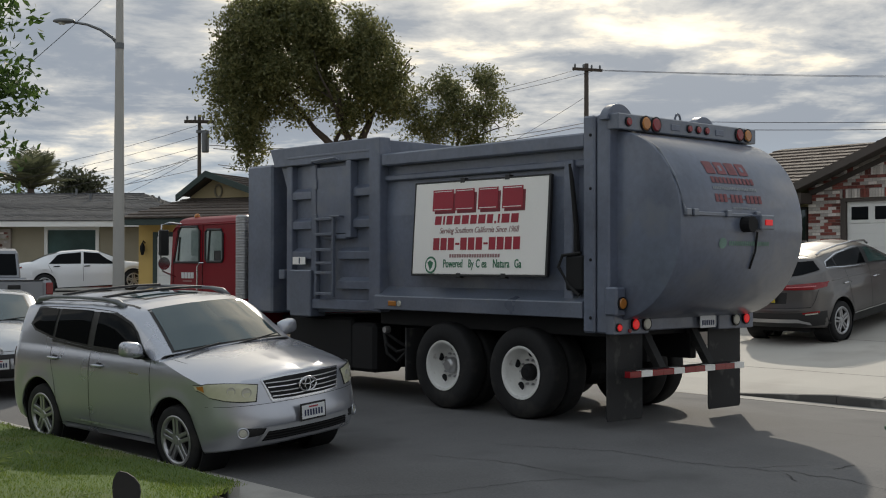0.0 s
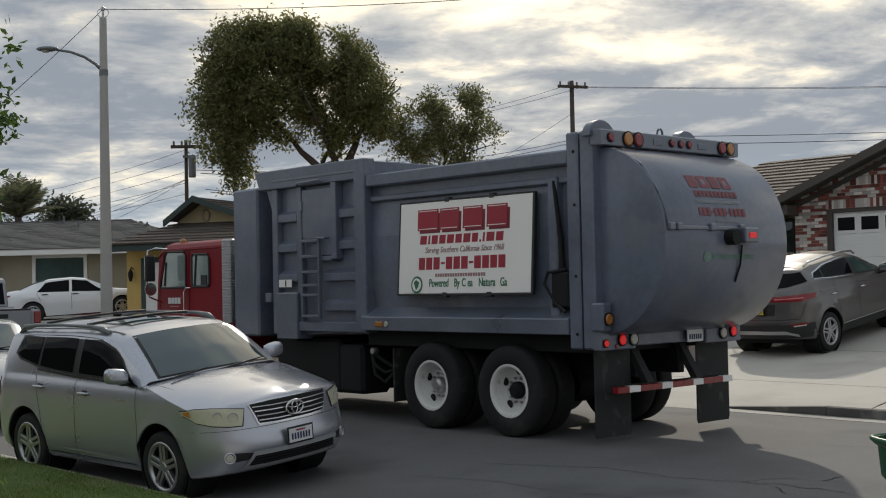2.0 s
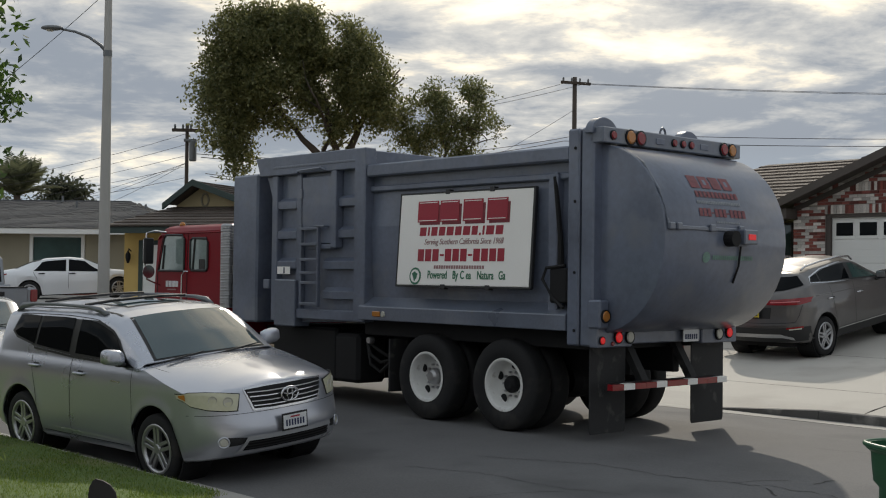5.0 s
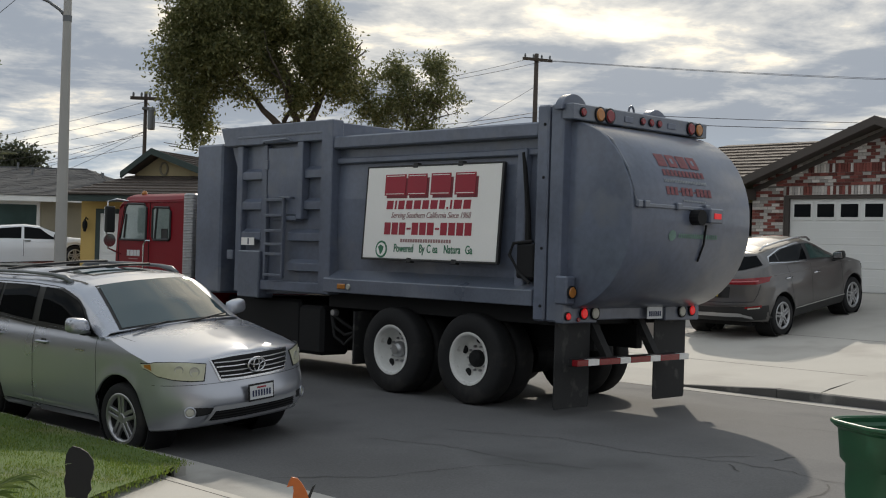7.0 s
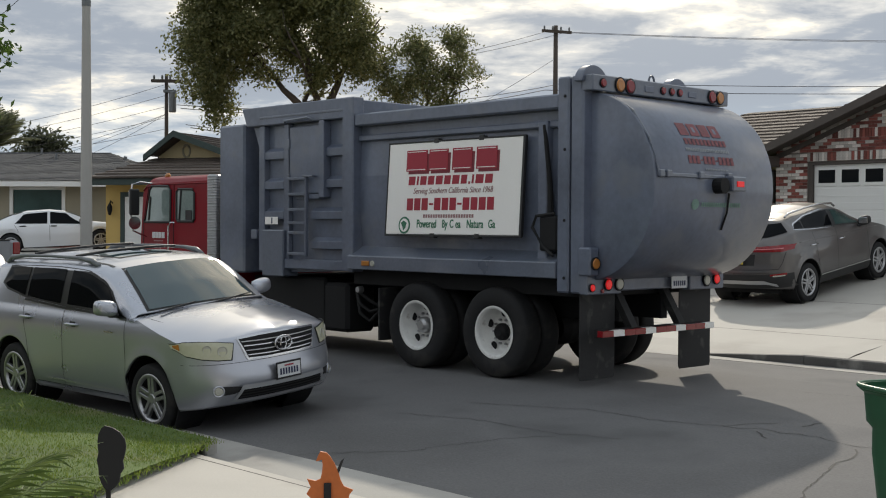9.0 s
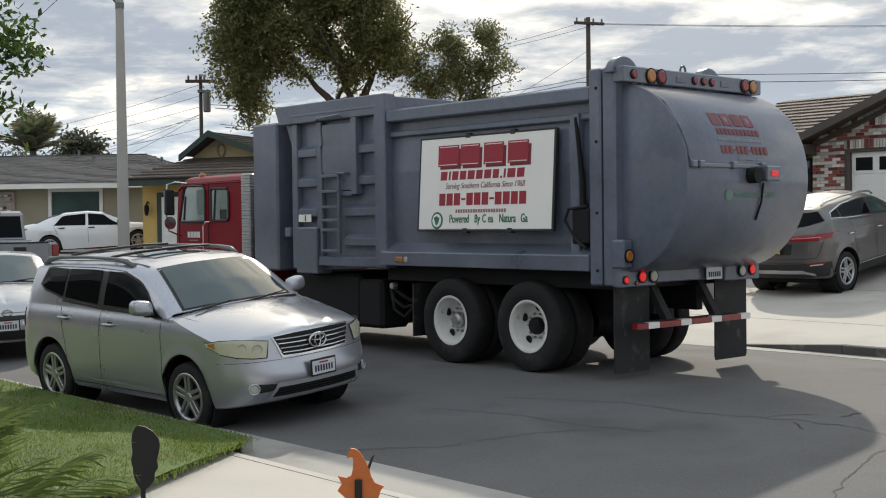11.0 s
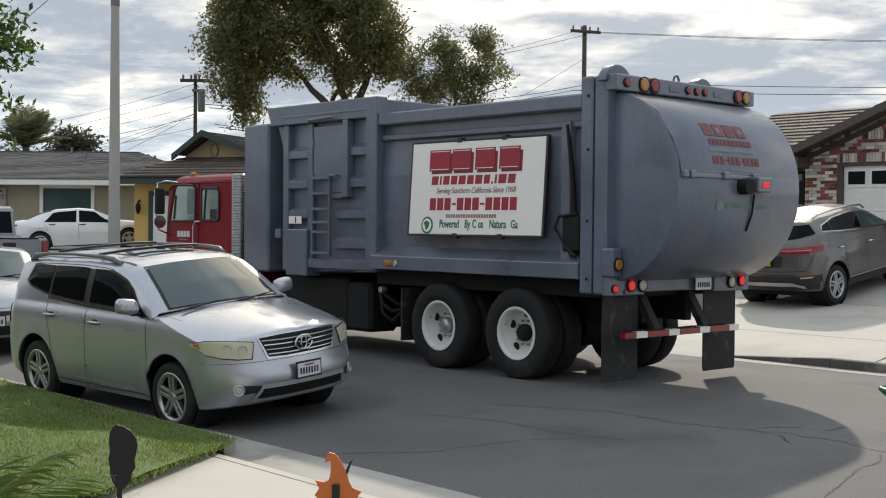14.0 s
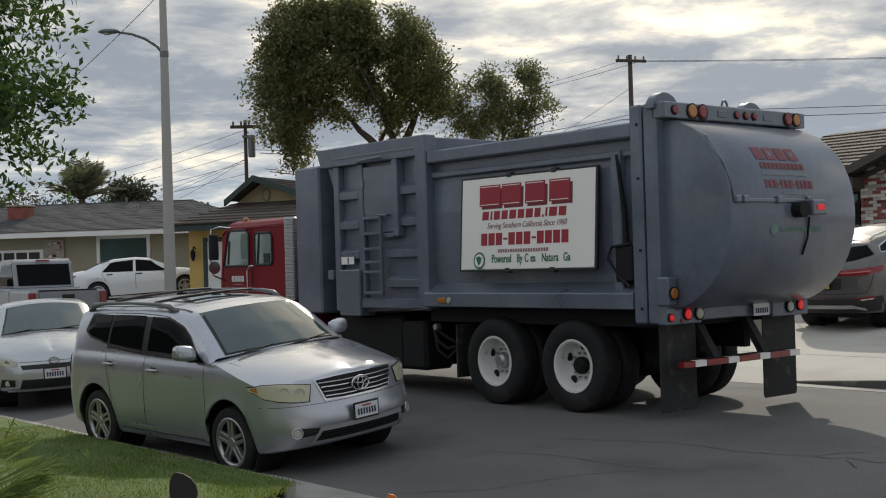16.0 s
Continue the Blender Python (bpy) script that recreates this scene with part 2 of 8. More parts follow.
M = dict(
    asphalt=mat("asphalt", (0.122, 0.120, 0.121), 0.88, var=0.34, scale=3.0, fine=45, bump=0.6, stain=((0.09, 0.089, 0.09), 0.52, 0.5)),
    seal=mat("crack_tar", (0.03, 0.03, 0.03), 0.8, var=0.2),
    concrete=mat("concrete", (0.46, 0.435, 0.395), 0.85, var=0.12, scale=3, fine=70, bump=0.2, stain=((0.40, 0.37, 0.335), 0.55, 0.7)),
    concrete_old=mat("old_concrete", (0.36, 0.345, 0.32), 0.85, var=0.14, scale=4, fine=70, bump=0.25, stain=((0.25, 0.24, 0.225), 0.53, 1.1)),
    # dark base holds the scuffs and also the shadow on the kerb's face
    kerb_dark=mat("scuffed_shaded_kerb", (0.12, 0.115, 0.11), 0.85, var=0.4, scale=4, bump=0.3, stain=((0.30, 0.29, 0.27), 0.58, 2.0)),
    gap=mat("joint_dirt", (0.07, 0.065, 0.06), 0.9),
    soil=mat("soil", (0.16, 0.12, 0.08), 0.95, var=0.3, bump=0.5),
    turf=mat("turf", (0.075, 0.12, 0.022), 0.9, var=0.35, scale=5, fine=120, bump=0.6, stain=((0.15, 0.15, 0.055), 0.56, 0.9)),
    grass=leaf_mat("grass_blades", (0.07, 0.135, 0.016), (0.21, 0.26, 0.05)),
    grey=mat("truck_grey_paint", (0.112, 0.131, 0.178), 0.34, var=0.26, scale=9, fine=14, coat=0.22, spec=0.5, bump=0.05, stain=((0.145, 0.158, 0.19), 0.56, 2.2)),
    grey2=mat("worn_grey_paint", (0.105, 0.122, 0.16), 0.30, var=0.25, scale=12, fine=30, bump=0.04, coat=0.4, spec=0.6, stain=((0.14, 0.14, 0.14), 0.60, 3.0)),
    black=mat("black_chassis", (0.008, 0.008, 0.009), 0.7, var=0.3, bump=0.1, spec=0.3),
    rubber=mat("rubber", (0.014, 0.014, 0.015), 0.8, spec=0.35, var=0.25, scale=9, fine=50, bump=0.1, stain=((0.030, 0.028, 0.027), 0.55, 4.0)),
    flap=mat("mud_flap_rubber", (0.016, 0.016, 0.017), 0.75, var=0.3, bump=0.15, stain=((0.07, 0.067, 0.062), 0.58, 5.0)),
    red=mat("truck_red_paint", (0.19, 0.004, 0.011), 0.38, var=0.15, coat=0.0, spec=0.15),
    white_rim=mat("white_rim_paint", (0.66, 0.66, 0.64), 0.45, var=0.12, scale=20, stain=((0.38, 0.36, 0.33), 0.60, 9.0)),
    chrome=mat("chrome", (0.60, 0.60, 0.61), 0.22, 1.0, var=0.05),
    steel=mat("steel", (0.42, 0.42, 0.43), 0.4, 0.9, var=0.15),
    sign=mat("white_sign_board", (0.84, 0.82, 0.79), 0.5, var=0.05, scale=4, bump=0.01),
    sign_red=mat("sign_red", (0.32, 0.012, 0.03), 0.5),
    sign_dark=mat("sign_dark_red", (0.17, 0.01, 0.02), 0.5),
    sign_grey=mat("sign_grey_print", (0.30, 0.16, 0.16), 0.6),
    sign_green=mat("sign_green", (0.02, 0.15, 0.075), 0.5),
    pale_print=mat("faded_pale_print", (0.26, 0.28, 0.30), 0.6),
    faded_red=mat("faded_red_print", (0.19, 0.055, 0.062), 0.6, var=0.3, scale=40),
    faded_green=mat("faded_green_print", (0.14, 0.24, 0.20), 0.6, var=0.3, scale=40),
    lens_red=mat("red_lens", (0.22, 0.008, 0.012), 0.15, coat=0.4),
    lens_pink=mat("pale_red_lens", (0.62, 0.20, 0.22), 0.2, coat=0.4),
    lens_lit=glow("lit_red_lens", (0.50, 0.010, 0.012), 0.4),
    lens_amber=mat("amber_lens", (0.42, 0.16, 0.03), 0.2, coat=0.4),
    lens_clear=mat("clear_lens", (0.45, 0.44, 0.38), 0.15, coat=0.4),
    lens_old=mat("yellowed_headlight", (0.50, 0.49, 0.36), 0.16, var=0.12, scale=10, fine=20, coat=0.6),
    silver=mat("silver_paint", (0.455, 0.47, 0.52), 0.29, 0.72, var=0.03, coat=0.6),
    silver2=mat("pale_silver_paint", (0.50, 0.51, 0.53), 0.28, 0.6, var=0.04, coat=0.8),
    taupe=mat("taupe_metallic_paint", (0.125, 0.117, 0.115), 0.34, 0.7, var=0.05, coat=0.8),
    pearl=mat("white_car_paint", (0.76, 0.77, 0.79), 0.25, 0.0, var=0.03, coat=0.9),
    pickup=mat("grey_pickup_paint", (0.25, 0.26, 0.28), 0.36, 0.5, var=0.05, coat=0.2),
    glass=mat("dark_car_glass", (0.005, 0.006, 0.007), 0.015, var=0.05, spec=0.06),
    glass2=mat("tinted_windscreen", (0.028, 0.058, 0.066), 0.012, var=0.05, spec=1.0),
    pane=mat("house_window_glass", (0.05, 0.09, 0.085), 0.05, var=0.5, scale=5, spec=0.8),
    # opaque; the pale colour stands in for bright sky showing through the cab
    cab_glass=mat("sky_toned_cab_glass", (0.20, 0.25, 0.24), 0.05, var=0.35, scale=8, spec=0.6),
    trim=mat("black_plastic", (0.012, 0.012, 0.013), 0.5, var=0.15),
    alloy=mat("alloy_wheel", (0.42, 0.42, 0.43), 0.3, 0.8, var=0.1),
    plate=mat("plate_white", (0.62, 0.63, 0.64), 0.5),
    plate_y=mat("plate_yellow", (0.55, 0.42, 0.04), 0.5),
    ink=mat("dark_ink", (0.02, 0.03, 0.08), 0.6),
    brick=mat("red_brick", (0.20, 0.062, 0.05), 0.85, var=0.35, scale=20, fine=60, bump=0.4, per=0.45),
    brick_w=mat("whitewashed_brick", (0.53, 0.49, 0.46), 0.85, var=0.35, scale=40, fine=40, bump=0.4, per=0.35),
    mortar=mat("mortar", (0.33, 0.29, 0.26), 0.9, bump=0.3),
    stucco=mat("tan_stucco", (0.30, 0.27, 0.20), 0.9, var=0.1, fine=80, bump=0.4),
    cream=mat("cream_stucco", (0.48, 0.40, 0.24), 0.9, var=0.1, fine=80, bump=0.4),
    yellow=mat("yellow_stucco", (0.55, 0.38, 0.13), 0.9, var=0.1, fine=80, bump=0.4),
    shingle=mat("grey_shingle", (0.074, 0.076, 0.082), 0.9, var=0.25, scale=10, fine=30, bump=0.4, per=0.12),
    tile=mat("brown_roof_tile", (0.115, 0.092, 0.078), 0.85, var=0.25, scale=8, fine=40, bump=0.3, per=0.3),
    fascia=mat("dark_fascia", (0.075, 0.062, 0.055), 0.7, var=0.15),
    green_trim=mat("dark_green_trim", (0.035, 0.055, 0.05), 0.7),
    white=mat("white_paint", (0.74, 0.74, 0.72), 0.5, var=0.05),
    wood=mat("weathered_pole_wood", (0.07, 0.055, 0.045), 0.9, var=0.3, stretch=(1, 1, 0.1), bump=0.3),
    pole=mat("concrete_lamp_pole", (0.38, 0.37, 0.35), 0.8, var=0.1, fine=90, bump=0.15),
    lampgrey=mat("grey_lamp_metal", (0.16, 0.17, 0.18), 0.5, 0.4),
    wire=mat("wire", (0.03, 0.03, 0.032), 0.6),
    bark=mat("bark", (0.065, 0.05, 0.04), 0.95, var=0.35, scale=18, bump=0.6, stretch=(1, 1, 0.3)),
    leaf=leaf_mat("dark_leaf", (0.07, 0.085, 0.03), (0.25, 0.245, 0.10)),
    leaf2=leaf_mat("dusty_leaf", (0.08, 0.10, 0.04), (0.25, 0.25, 0.11)),
    leaf3=leaf_mat("bright_leaf", (0.025, 0.055, 0.012), (0.09, 0.15, 0.035)),
    frond=leaf_mat("frond", (0.05, 0.085, 0.02), (0.16, 0.21, 0.06)),
    far_palm=leaf_mat("distant_frond", (0.05, 0.06, 0.035), (0.14, 0.15, 0.085)),
    far_leaf=leaf_mat("distant_leaf", (0.04, 0.05, 0.03), (0.09, 0.10, 0.06)),
    binm=mat("green_bin_plastic", (0.008, 0.075, 0.03), 0.4, var=0.15, scale=8, stain=((0.02, 0.11, 0.055), 0.58, 3.0)),
    orange=mat("orange_painted_wood", (0.50, 0.13, 0.03), 0.6, var=0.15, scale=20),
    matte=mat("black_painted_wood", (0.008, 0.008, 0.009), 0.7),
    blue=mat("blue_sign", (0.01, 0.05, 0.30), 0.4),
)

# ---- mesh helpers ----


def empty(name, m=None, label="", category="", group="", kind=""):
    ob = new(name)
    if m is not None:
        ob.matrix_world = m
    return tagged(ob, label, category, group, kind)


def part(name, bm, material, parent=None, label="", smooth=False, m=None):
    me = bpy.data.meshes.new(name)
    bm.to_mesh(me)
    bm.free()
    me.materials.append(M[material])
    if smooth:
        for p in me.polygons:
            p.use_smooth = True
    ob = new(name, me)
    if parent is not None:
        ob.parent = parent
    if m is not None:
        ob.matrix_basis = m
    return tagged(ob, label)


def raw(name, verts, faces, material, parent=None, label="", smooth=False):
    me = bpy.data.meshes.new(name)
    me.from_pydata(verts, [], faces)
    me.materials.append(M[material])
    if smooth:
        for p in me.polygons:
            p.use_smooth = True
    ob = new(name, me)
    if parent is not None:
        ob.parent = parent
    return tagged(ob, label)


def bm_box(x0, x1, y0, y1, z0, z1, bev=0.0, seg=1, bm=None):
    b = bm or bmesh.new()
    r = bmesh.ops.create_cube(b, size=1.0)
    bmesh.ops.scale(b, vec=(x1 - x0, y1 - y0, z1 - z0), verts=r["verts"])
    bmesh.ops.translate(b, vec=((x0 + x1) / 2, (y0 + y1) / 2, (z0 + z1) / 2), verts=r["verts"])
    if bev and not bm:
        bmesh.ops.bevel(b, geom=b.edges[:], offset=bev, segments=seg, affect="EDGES", profile=0.5)
    return b


def box(name, mt, parent, x0, x1, y0, y1, z0, z1, bev=0.008, label=""):
    return part(name, bm_box(x0, x1, y0, y1, z0, z1, bev), mt, parent, label)


def bm_prism(pts, axis, a, b, bev=0.0):
    """A polygon in the plane across axis, drawn out from a to b."""
    bm = bmesh.new()

    def put(p, c):
        return {"x": (c, p[0], p[1]), "y": (p[0], c, p[1]), "z": (p[0], p[1], c)}[axis]

    lo, hi = [bm.verts.new(put(p, a)) for p in pts], [bm.verts.new(put(p, b)) for p in pts]
    bm.faces.new(lo)
    bm.faces.new(hi[::-1])
    n = len(pts)
    for i in range(n):
        bm.faces.new((lo[i], hi[i], hi[(i + 1) % n], lo[(i + 1) % n]))
    bmesh.ops.recalc_face_normals(bm, faces=bm.faces[:])
    if bev:
        bmesh.ops.bevel(bm, geom=bm.edges[:], offset=bev, segments=1, affect="EDGES", profile=0.5)
    return bm


def bm_lathe(prof, n=32, axis="y", cap=True):
    """Turns a profile of (radius, along) round the axis."""
    bm = bmesh.new()
    rings = []
    for r, a in prof:
        ring = []
        for i in range(n):
            c, s = math.cos(2 * math.pi * i / n) * r, math.sin(2 * math.pi * i / n) * r
            ring.append(bm.verts.new({"y": (c, a, s), "z": (c, s, a), "x": (a, c, s)}[axis]))
        rings.append(ring)
    for p, q in zip(rings, rings[1:]):
        for i in range(n):
            bm.faces.new((p[i], p[(i + 1) % n], q[(i + 1) % n], q[i]))
    for ring in (rings[0], rings[-1]):
        if cap and (ring[0].co - ring[n // 2].co).length > 0.002:
            bm.faces.new(ring)
    bmesh.ops.recalc_face_normals(bm, faces=bm.faces[:])
    return bm


def bm_tube(pts, radii, n=8, bm=None):
    b = bm or bmesh.new()
    pts = [Vector(p) for p in pts]
    if isinstance(radii, (int, float)):
        radii = [radii] * len(pts)
    rings = []
    for i, p in enumerate(pts):
        d = (pts[min(i + 1, len(pts) - 1)] - pts[max(i - 1, 0)]).normalized()
        a = d.orthogonal().normalized() if abs(d.z) > 0.95 else d.cross(Vector((0, 0, 1))).normalized()
        c = d.cross(a)
        rings.append([b.verts.new(p + (a * math.cos(2 * math.pi * k / n) + c * math.sin(2 * math.pi * k / n)) * radii[i]) for k in range(n)])
    for p, q in zip(rings, rings[1:]):
        for k in range(n):
            b.faces.new((p[k], p[(k + 1) % n], q[(k + 1) % n], q[k]))
    b.faces.new(rings[0])
    b.faces.new(rings[-1][::-1])
    bmesh.ops.recalc_face_normals(b, faces=b.faces[:])
    return b


def disc(name, mt, parent, at, r, thick, facing, label="", n=20):
    """A short round lens or knob on a surface that faces along +-x, +-y or z."""
    ax, sg = facing[-1], -1 if facing[0] == "-" else 1
    bm = bm_lathe([(r, 0), (r, sg * thick * 0.6), (r * 0.8, sg * thick)], n, ax)
    bmesh.ops.translate(bm, vec=at, verts=bm.verts[:])
    return part(name, bm, mt, parent, label, smooth=False)


def text_mesh(body, size, name, mt, parent, m, depth=0.004, stretch=1.0, shear=0.0, label="", bold=0.0):
    """Lettering as a thin mesh in its own xy plane, centred."""
    cu = bpy.data.curves.new("letters", "FONT")
    cu.body, cu.size, cu.extrude, cu.align_x, cu.align_y, cu.shear, cu.offset = body, size, depth, "CENTER", "CENTER", shear, bold
    tmp = new("letters", cu)
    dg = bpy.context.evaluated_depsgraph_get()
    me = bpy.data.meshes.new_from_object(tmp.evaluated_get(dg))
    bpy.data.objects.remove(tmp)
    me.materials.clear()
    me.materials.append(M[mt])
    me.name = name
    me.transform(Matrix.Diagonal((stretch, 1, 1, 1)))
    ob = new(name, me)
    ob.parent = parent
    ob.matrix_basis = m
    return tagged(ob, label)


# ---- the street's own axes: u along the road, d across it, away from the lens ----
TH = radians(131.64)
UX, UY = math.cos(TH), math.sin(TH)
DX, DY = UY, -UX


def at(u, d, z=0.0):
    return Vector((UX * u + DX * d, UY * u + DY * d, z))


def road_z(d):
    return float(np.interp(d, [-30, -6, 0, 3, 5.7, 5.9, 10.4, 13.0, 15.3, 15.5, 16.2, 20.6, 25.6, 60], [0.3, 0.3, 0.2, 0.0, -0.2, -0.27, 0.0, 0.0, -0.1, -0.1, 0.02, 0.46, 1.17, 1.6]))


STREET = Matrix(((UX, DX, 0, 0), (UY, DY, 0, 0), (0, 0, 1, 0), (0, 0, 0, 1)))


def sheet(name, mt, us, ds, lift, parent=None, fn=road_z):
    """A strip of ground over ranges of u and d that follows the street's cross-section."""
    vs = [tuple(at(u, d, fn(d) + lift)) for u in us for d in ds]
    n = len(ds)
    fs = [(i * n + j, i * n + j + 1, (i + 1) * n + j + 1, (i + 1) * n + j) for i in range(len(us) - 1) for j in range(n - 1)]
    ob = raw(name, vs, fs, mt, parent)
    bm = bmesh.new()
    bm.from_mesh(ob.data)
    bmesh.ops.recalc_face_normals(bm, faces=bm.faces[:])
    if bm.faces[0].normal.z < 0:
        bmesh.ops.reverse_faces(bm, faces=bm.faces[:])
    bm.to_mesh(ob.data)
    bm.free()
    return ob

# ---- ground, road, kerbs, drives ----
far = [-900, -300, -120, -60, -30, -15, -5, 0, 3, 5, 5.7, 5.9, 6.5, 8, 10.4, 13, 15.3, 15.5, 16.2, 18, 20.6, 23, 25.6, 40, 60, 120, 300, 900]
tagged(sheet("ground", "soil", [-900, -300, -100, -40, 0, 20, 40, 80, 160, 400, 900], far, -0.12), kind="structure", label="bare earth under the street and yards", category="ground")
RD = [6.42, 7.5, 9, 10.4, 11.7, 13, 14, 14.95]
road = tagged(sheet("road", "asphalt", [-80, -40, -20, -10, -5, 0, 5, 10, 15, 20, 26, 40, 90], RD, 0.0), "dark grey worn asphalt street with fine cracks", "road", kind="structure")
tagged(sheet("road_end", "asphalt", [24.5, 30, 40, 60, 90], [14.99, 18, 22, 26], 0.0, fn=lambda d: -0.06), "asphalt where the street bends past the parked cars", "road", kind="structure")
tagged(sheet("gutter_near", "concrete_old", [-80, -20, 0, 5, 10, 12, 20, 40, 90], [5.9, 6.1, 6.42], 0.004), "stained concrete gutter pan along the kerb", "gutter", kind="structure")
tagged(sheet("gutter_far", "concrete_old", [-80, -20, 0, 5, 10, 12, 20, 24.5], [14.95, 15.2, 15.42], 0.004), "pale concrete gutter edge across the street", "gutter", kind="structure")


def kerb(name, u0, u1, d0, d1, z0, h, label):
    b = bm_box(min(u0, u1), max(u0, u1), d0, d1, z0 - 0.12, z0 + h, 0.025, 2)
    bm_m = part(name, b, "kerb_dark" if "scuff" in label else "concrete_old", None, label)
    bm_m.matrix_world = STREET
    return tagged(bm_m, label, "kerb", kind="structure")


kerb("kerb_near", 9.55, 90, 5.90, 6.04, -0.27, 0.15, "worn concrete kerb beside the lawn")
kerb("kerb_far", 14.3, 24.5, 15.42, 15.56, -0.1, 0.14, "concrete kerb across the street")
kerb("kerb_far_drive", -60, 9.1, 15.40, 15.56, -0.1, 0.13, "concrete kerb with dark tyre scuffs and painted shade across the street")

ramp_end = part("kerb_end", bm_prism([(9.1, -0.2), (11.2, -0.2), (11.2, -0.10), (9.1, 0.03)], "y", 15.40, 15.56, 0.006), "kerb_dark")
ramp_end.matrix_world = STREET
tagged(ramp_end, "kerb end sloping down to the driveway, dark with scuffs and painted shade", "kerb", kind="structure")

# slabs of the drive on the lens's side
def slab(name, mt, u0, u1, d0, d1, lift, label, parent=None):
    ob = sheet(name, mt, np.linspace(u0, u1, 5).tolist(), np.linspace(d0, d1, 6).tolist(), lift, parent)
    return tagged(ob, label)


drive = empty("driveway_near", kind="structure", label="broad pale concrete driveway with joints", category="driveway")
slab("joint_bed", "gap", -9, 10.0, -8, 5.9, -0.02, "", drive)
for i, (u0, u1) in enumerate(((-9, -5.5), (-5.48, -2), (-1.98, 1.5), (1.52, 5.0), (5.02, 9.6))):
    for d0, d1 in ((-8, -3), (-2.98, 1.2), (1.22, 5.56), (5.58, 5.88)):
        slab("slab", "concrete", u0, u1, d0, d1, 0.006, "", drive)
lawn_pts = [(9.5, 5.96), (7.6, 3.75), (6.9, 2.0), (6.4, -2), (6.4, -12), (19, -12), (19, 5.96)]
bm = bmesh.new()
f = bm.faces.new([bm.verts.new(at(u, d, 0)) for u, d in lawn_pts])
bmesh.ops.triangulate(bm, faces=[f])
bmesh.ops.subdivide_edges(bm, edges=bm.edges[:], cuts=12, use_grid_fill=True)
for v in bm.verts:
    dd = v.co.x * DX + v.co.y * DY
    v.co.z = road_z(min(dd, 5.7)) + 0.09 + 0.02 * noise.noise(v.co * 1.7)
bmesh.ops.recalc_face_normals(bm, faces=bm.faces[:])
if sum(q.normal.z for q in bm.faces) < 0:
    bmesh.ops.reverse_faces(bm, faces=bm.faces[:])
tagged(part("lawn", bm, "turf"), "mown green lawn with yellowed patches", "lawn", kind="structure")


def inside(u, d, pts):
    c = False
    for (a, b), (e, g) in zip(pts, pts[1:] + pts[:1]):
        if (b > d) != (g > d) and u < (e - a) * (d - b) / (g - b) + a:
            c = not c
    return c


def blades():
    rnd = random.Random(4)
    vs, fs = [], []
    while len(fs) < 90000:
        u, d = rnd.uniform(5.5, 15.5), rnd.uniform(0.5, 5.99)
        if not inside(u, d, lawn_pts) and not inside(u + rnd.uniform(0, 0.12), d - rnd.uniform(0, 0.1), lawn_pts):
            continue
        p = at(u, d, road_z(min(d, 5.7)) + 0.08)
        a, h, w = rnd.uniform(0, 6.28), rnd.uniform(0.018, 0.042), rnd.uniform(0.003, 0.006)
        lean = Vector((rnd.gauss(0, 0.014), rnd.gauss(0, 0.014), h))
        s = Vector((math.cos(a) * w, math.sin(a) * w, 0))
        k = len(vs)
        vs += [tuple(p - s), tuple(p + s), tuple(p + lean)]
        fs.append((k, k + 1, k + 2))
    tagged(raw("grass", vs, fs, "grass"), "short green grass blades along the lawn", "grass", kind="stuff")


blades()

# the drive and bank across the street
fdrive = empty("driveway_far", kind="structure", label="sloping pale concrete driveway across the street", category="driveway")
slab("joint_bed", "gap", 8.72, 15.6, 15.43, 25.7, -0.03, "", fdrive)
for u0, u1 in ((8.72, 13.6), (13.62, 15.6)):
    for d0, d1 in ((15.43, 17.4), (17.42, 20.6), (20.62, 25.7)):
        slab("slab", "concrete", u0, u1, d0, d1, 0.0, "", fdrive)
slab("yard_far", "turf", 15.62, 24.5, 15.56, 26, 0.02, "green yard behind the low brick planters")
bpy.data.objects["yard_far"]["kind"] = "structure"
slab("pavement_far", "concrete", -40, 8.70, 15.56, 25.7, 0.02, "pale concrete beside the driveway")
bpy.data.objects["pavement_far"]["kind"] = "structure"


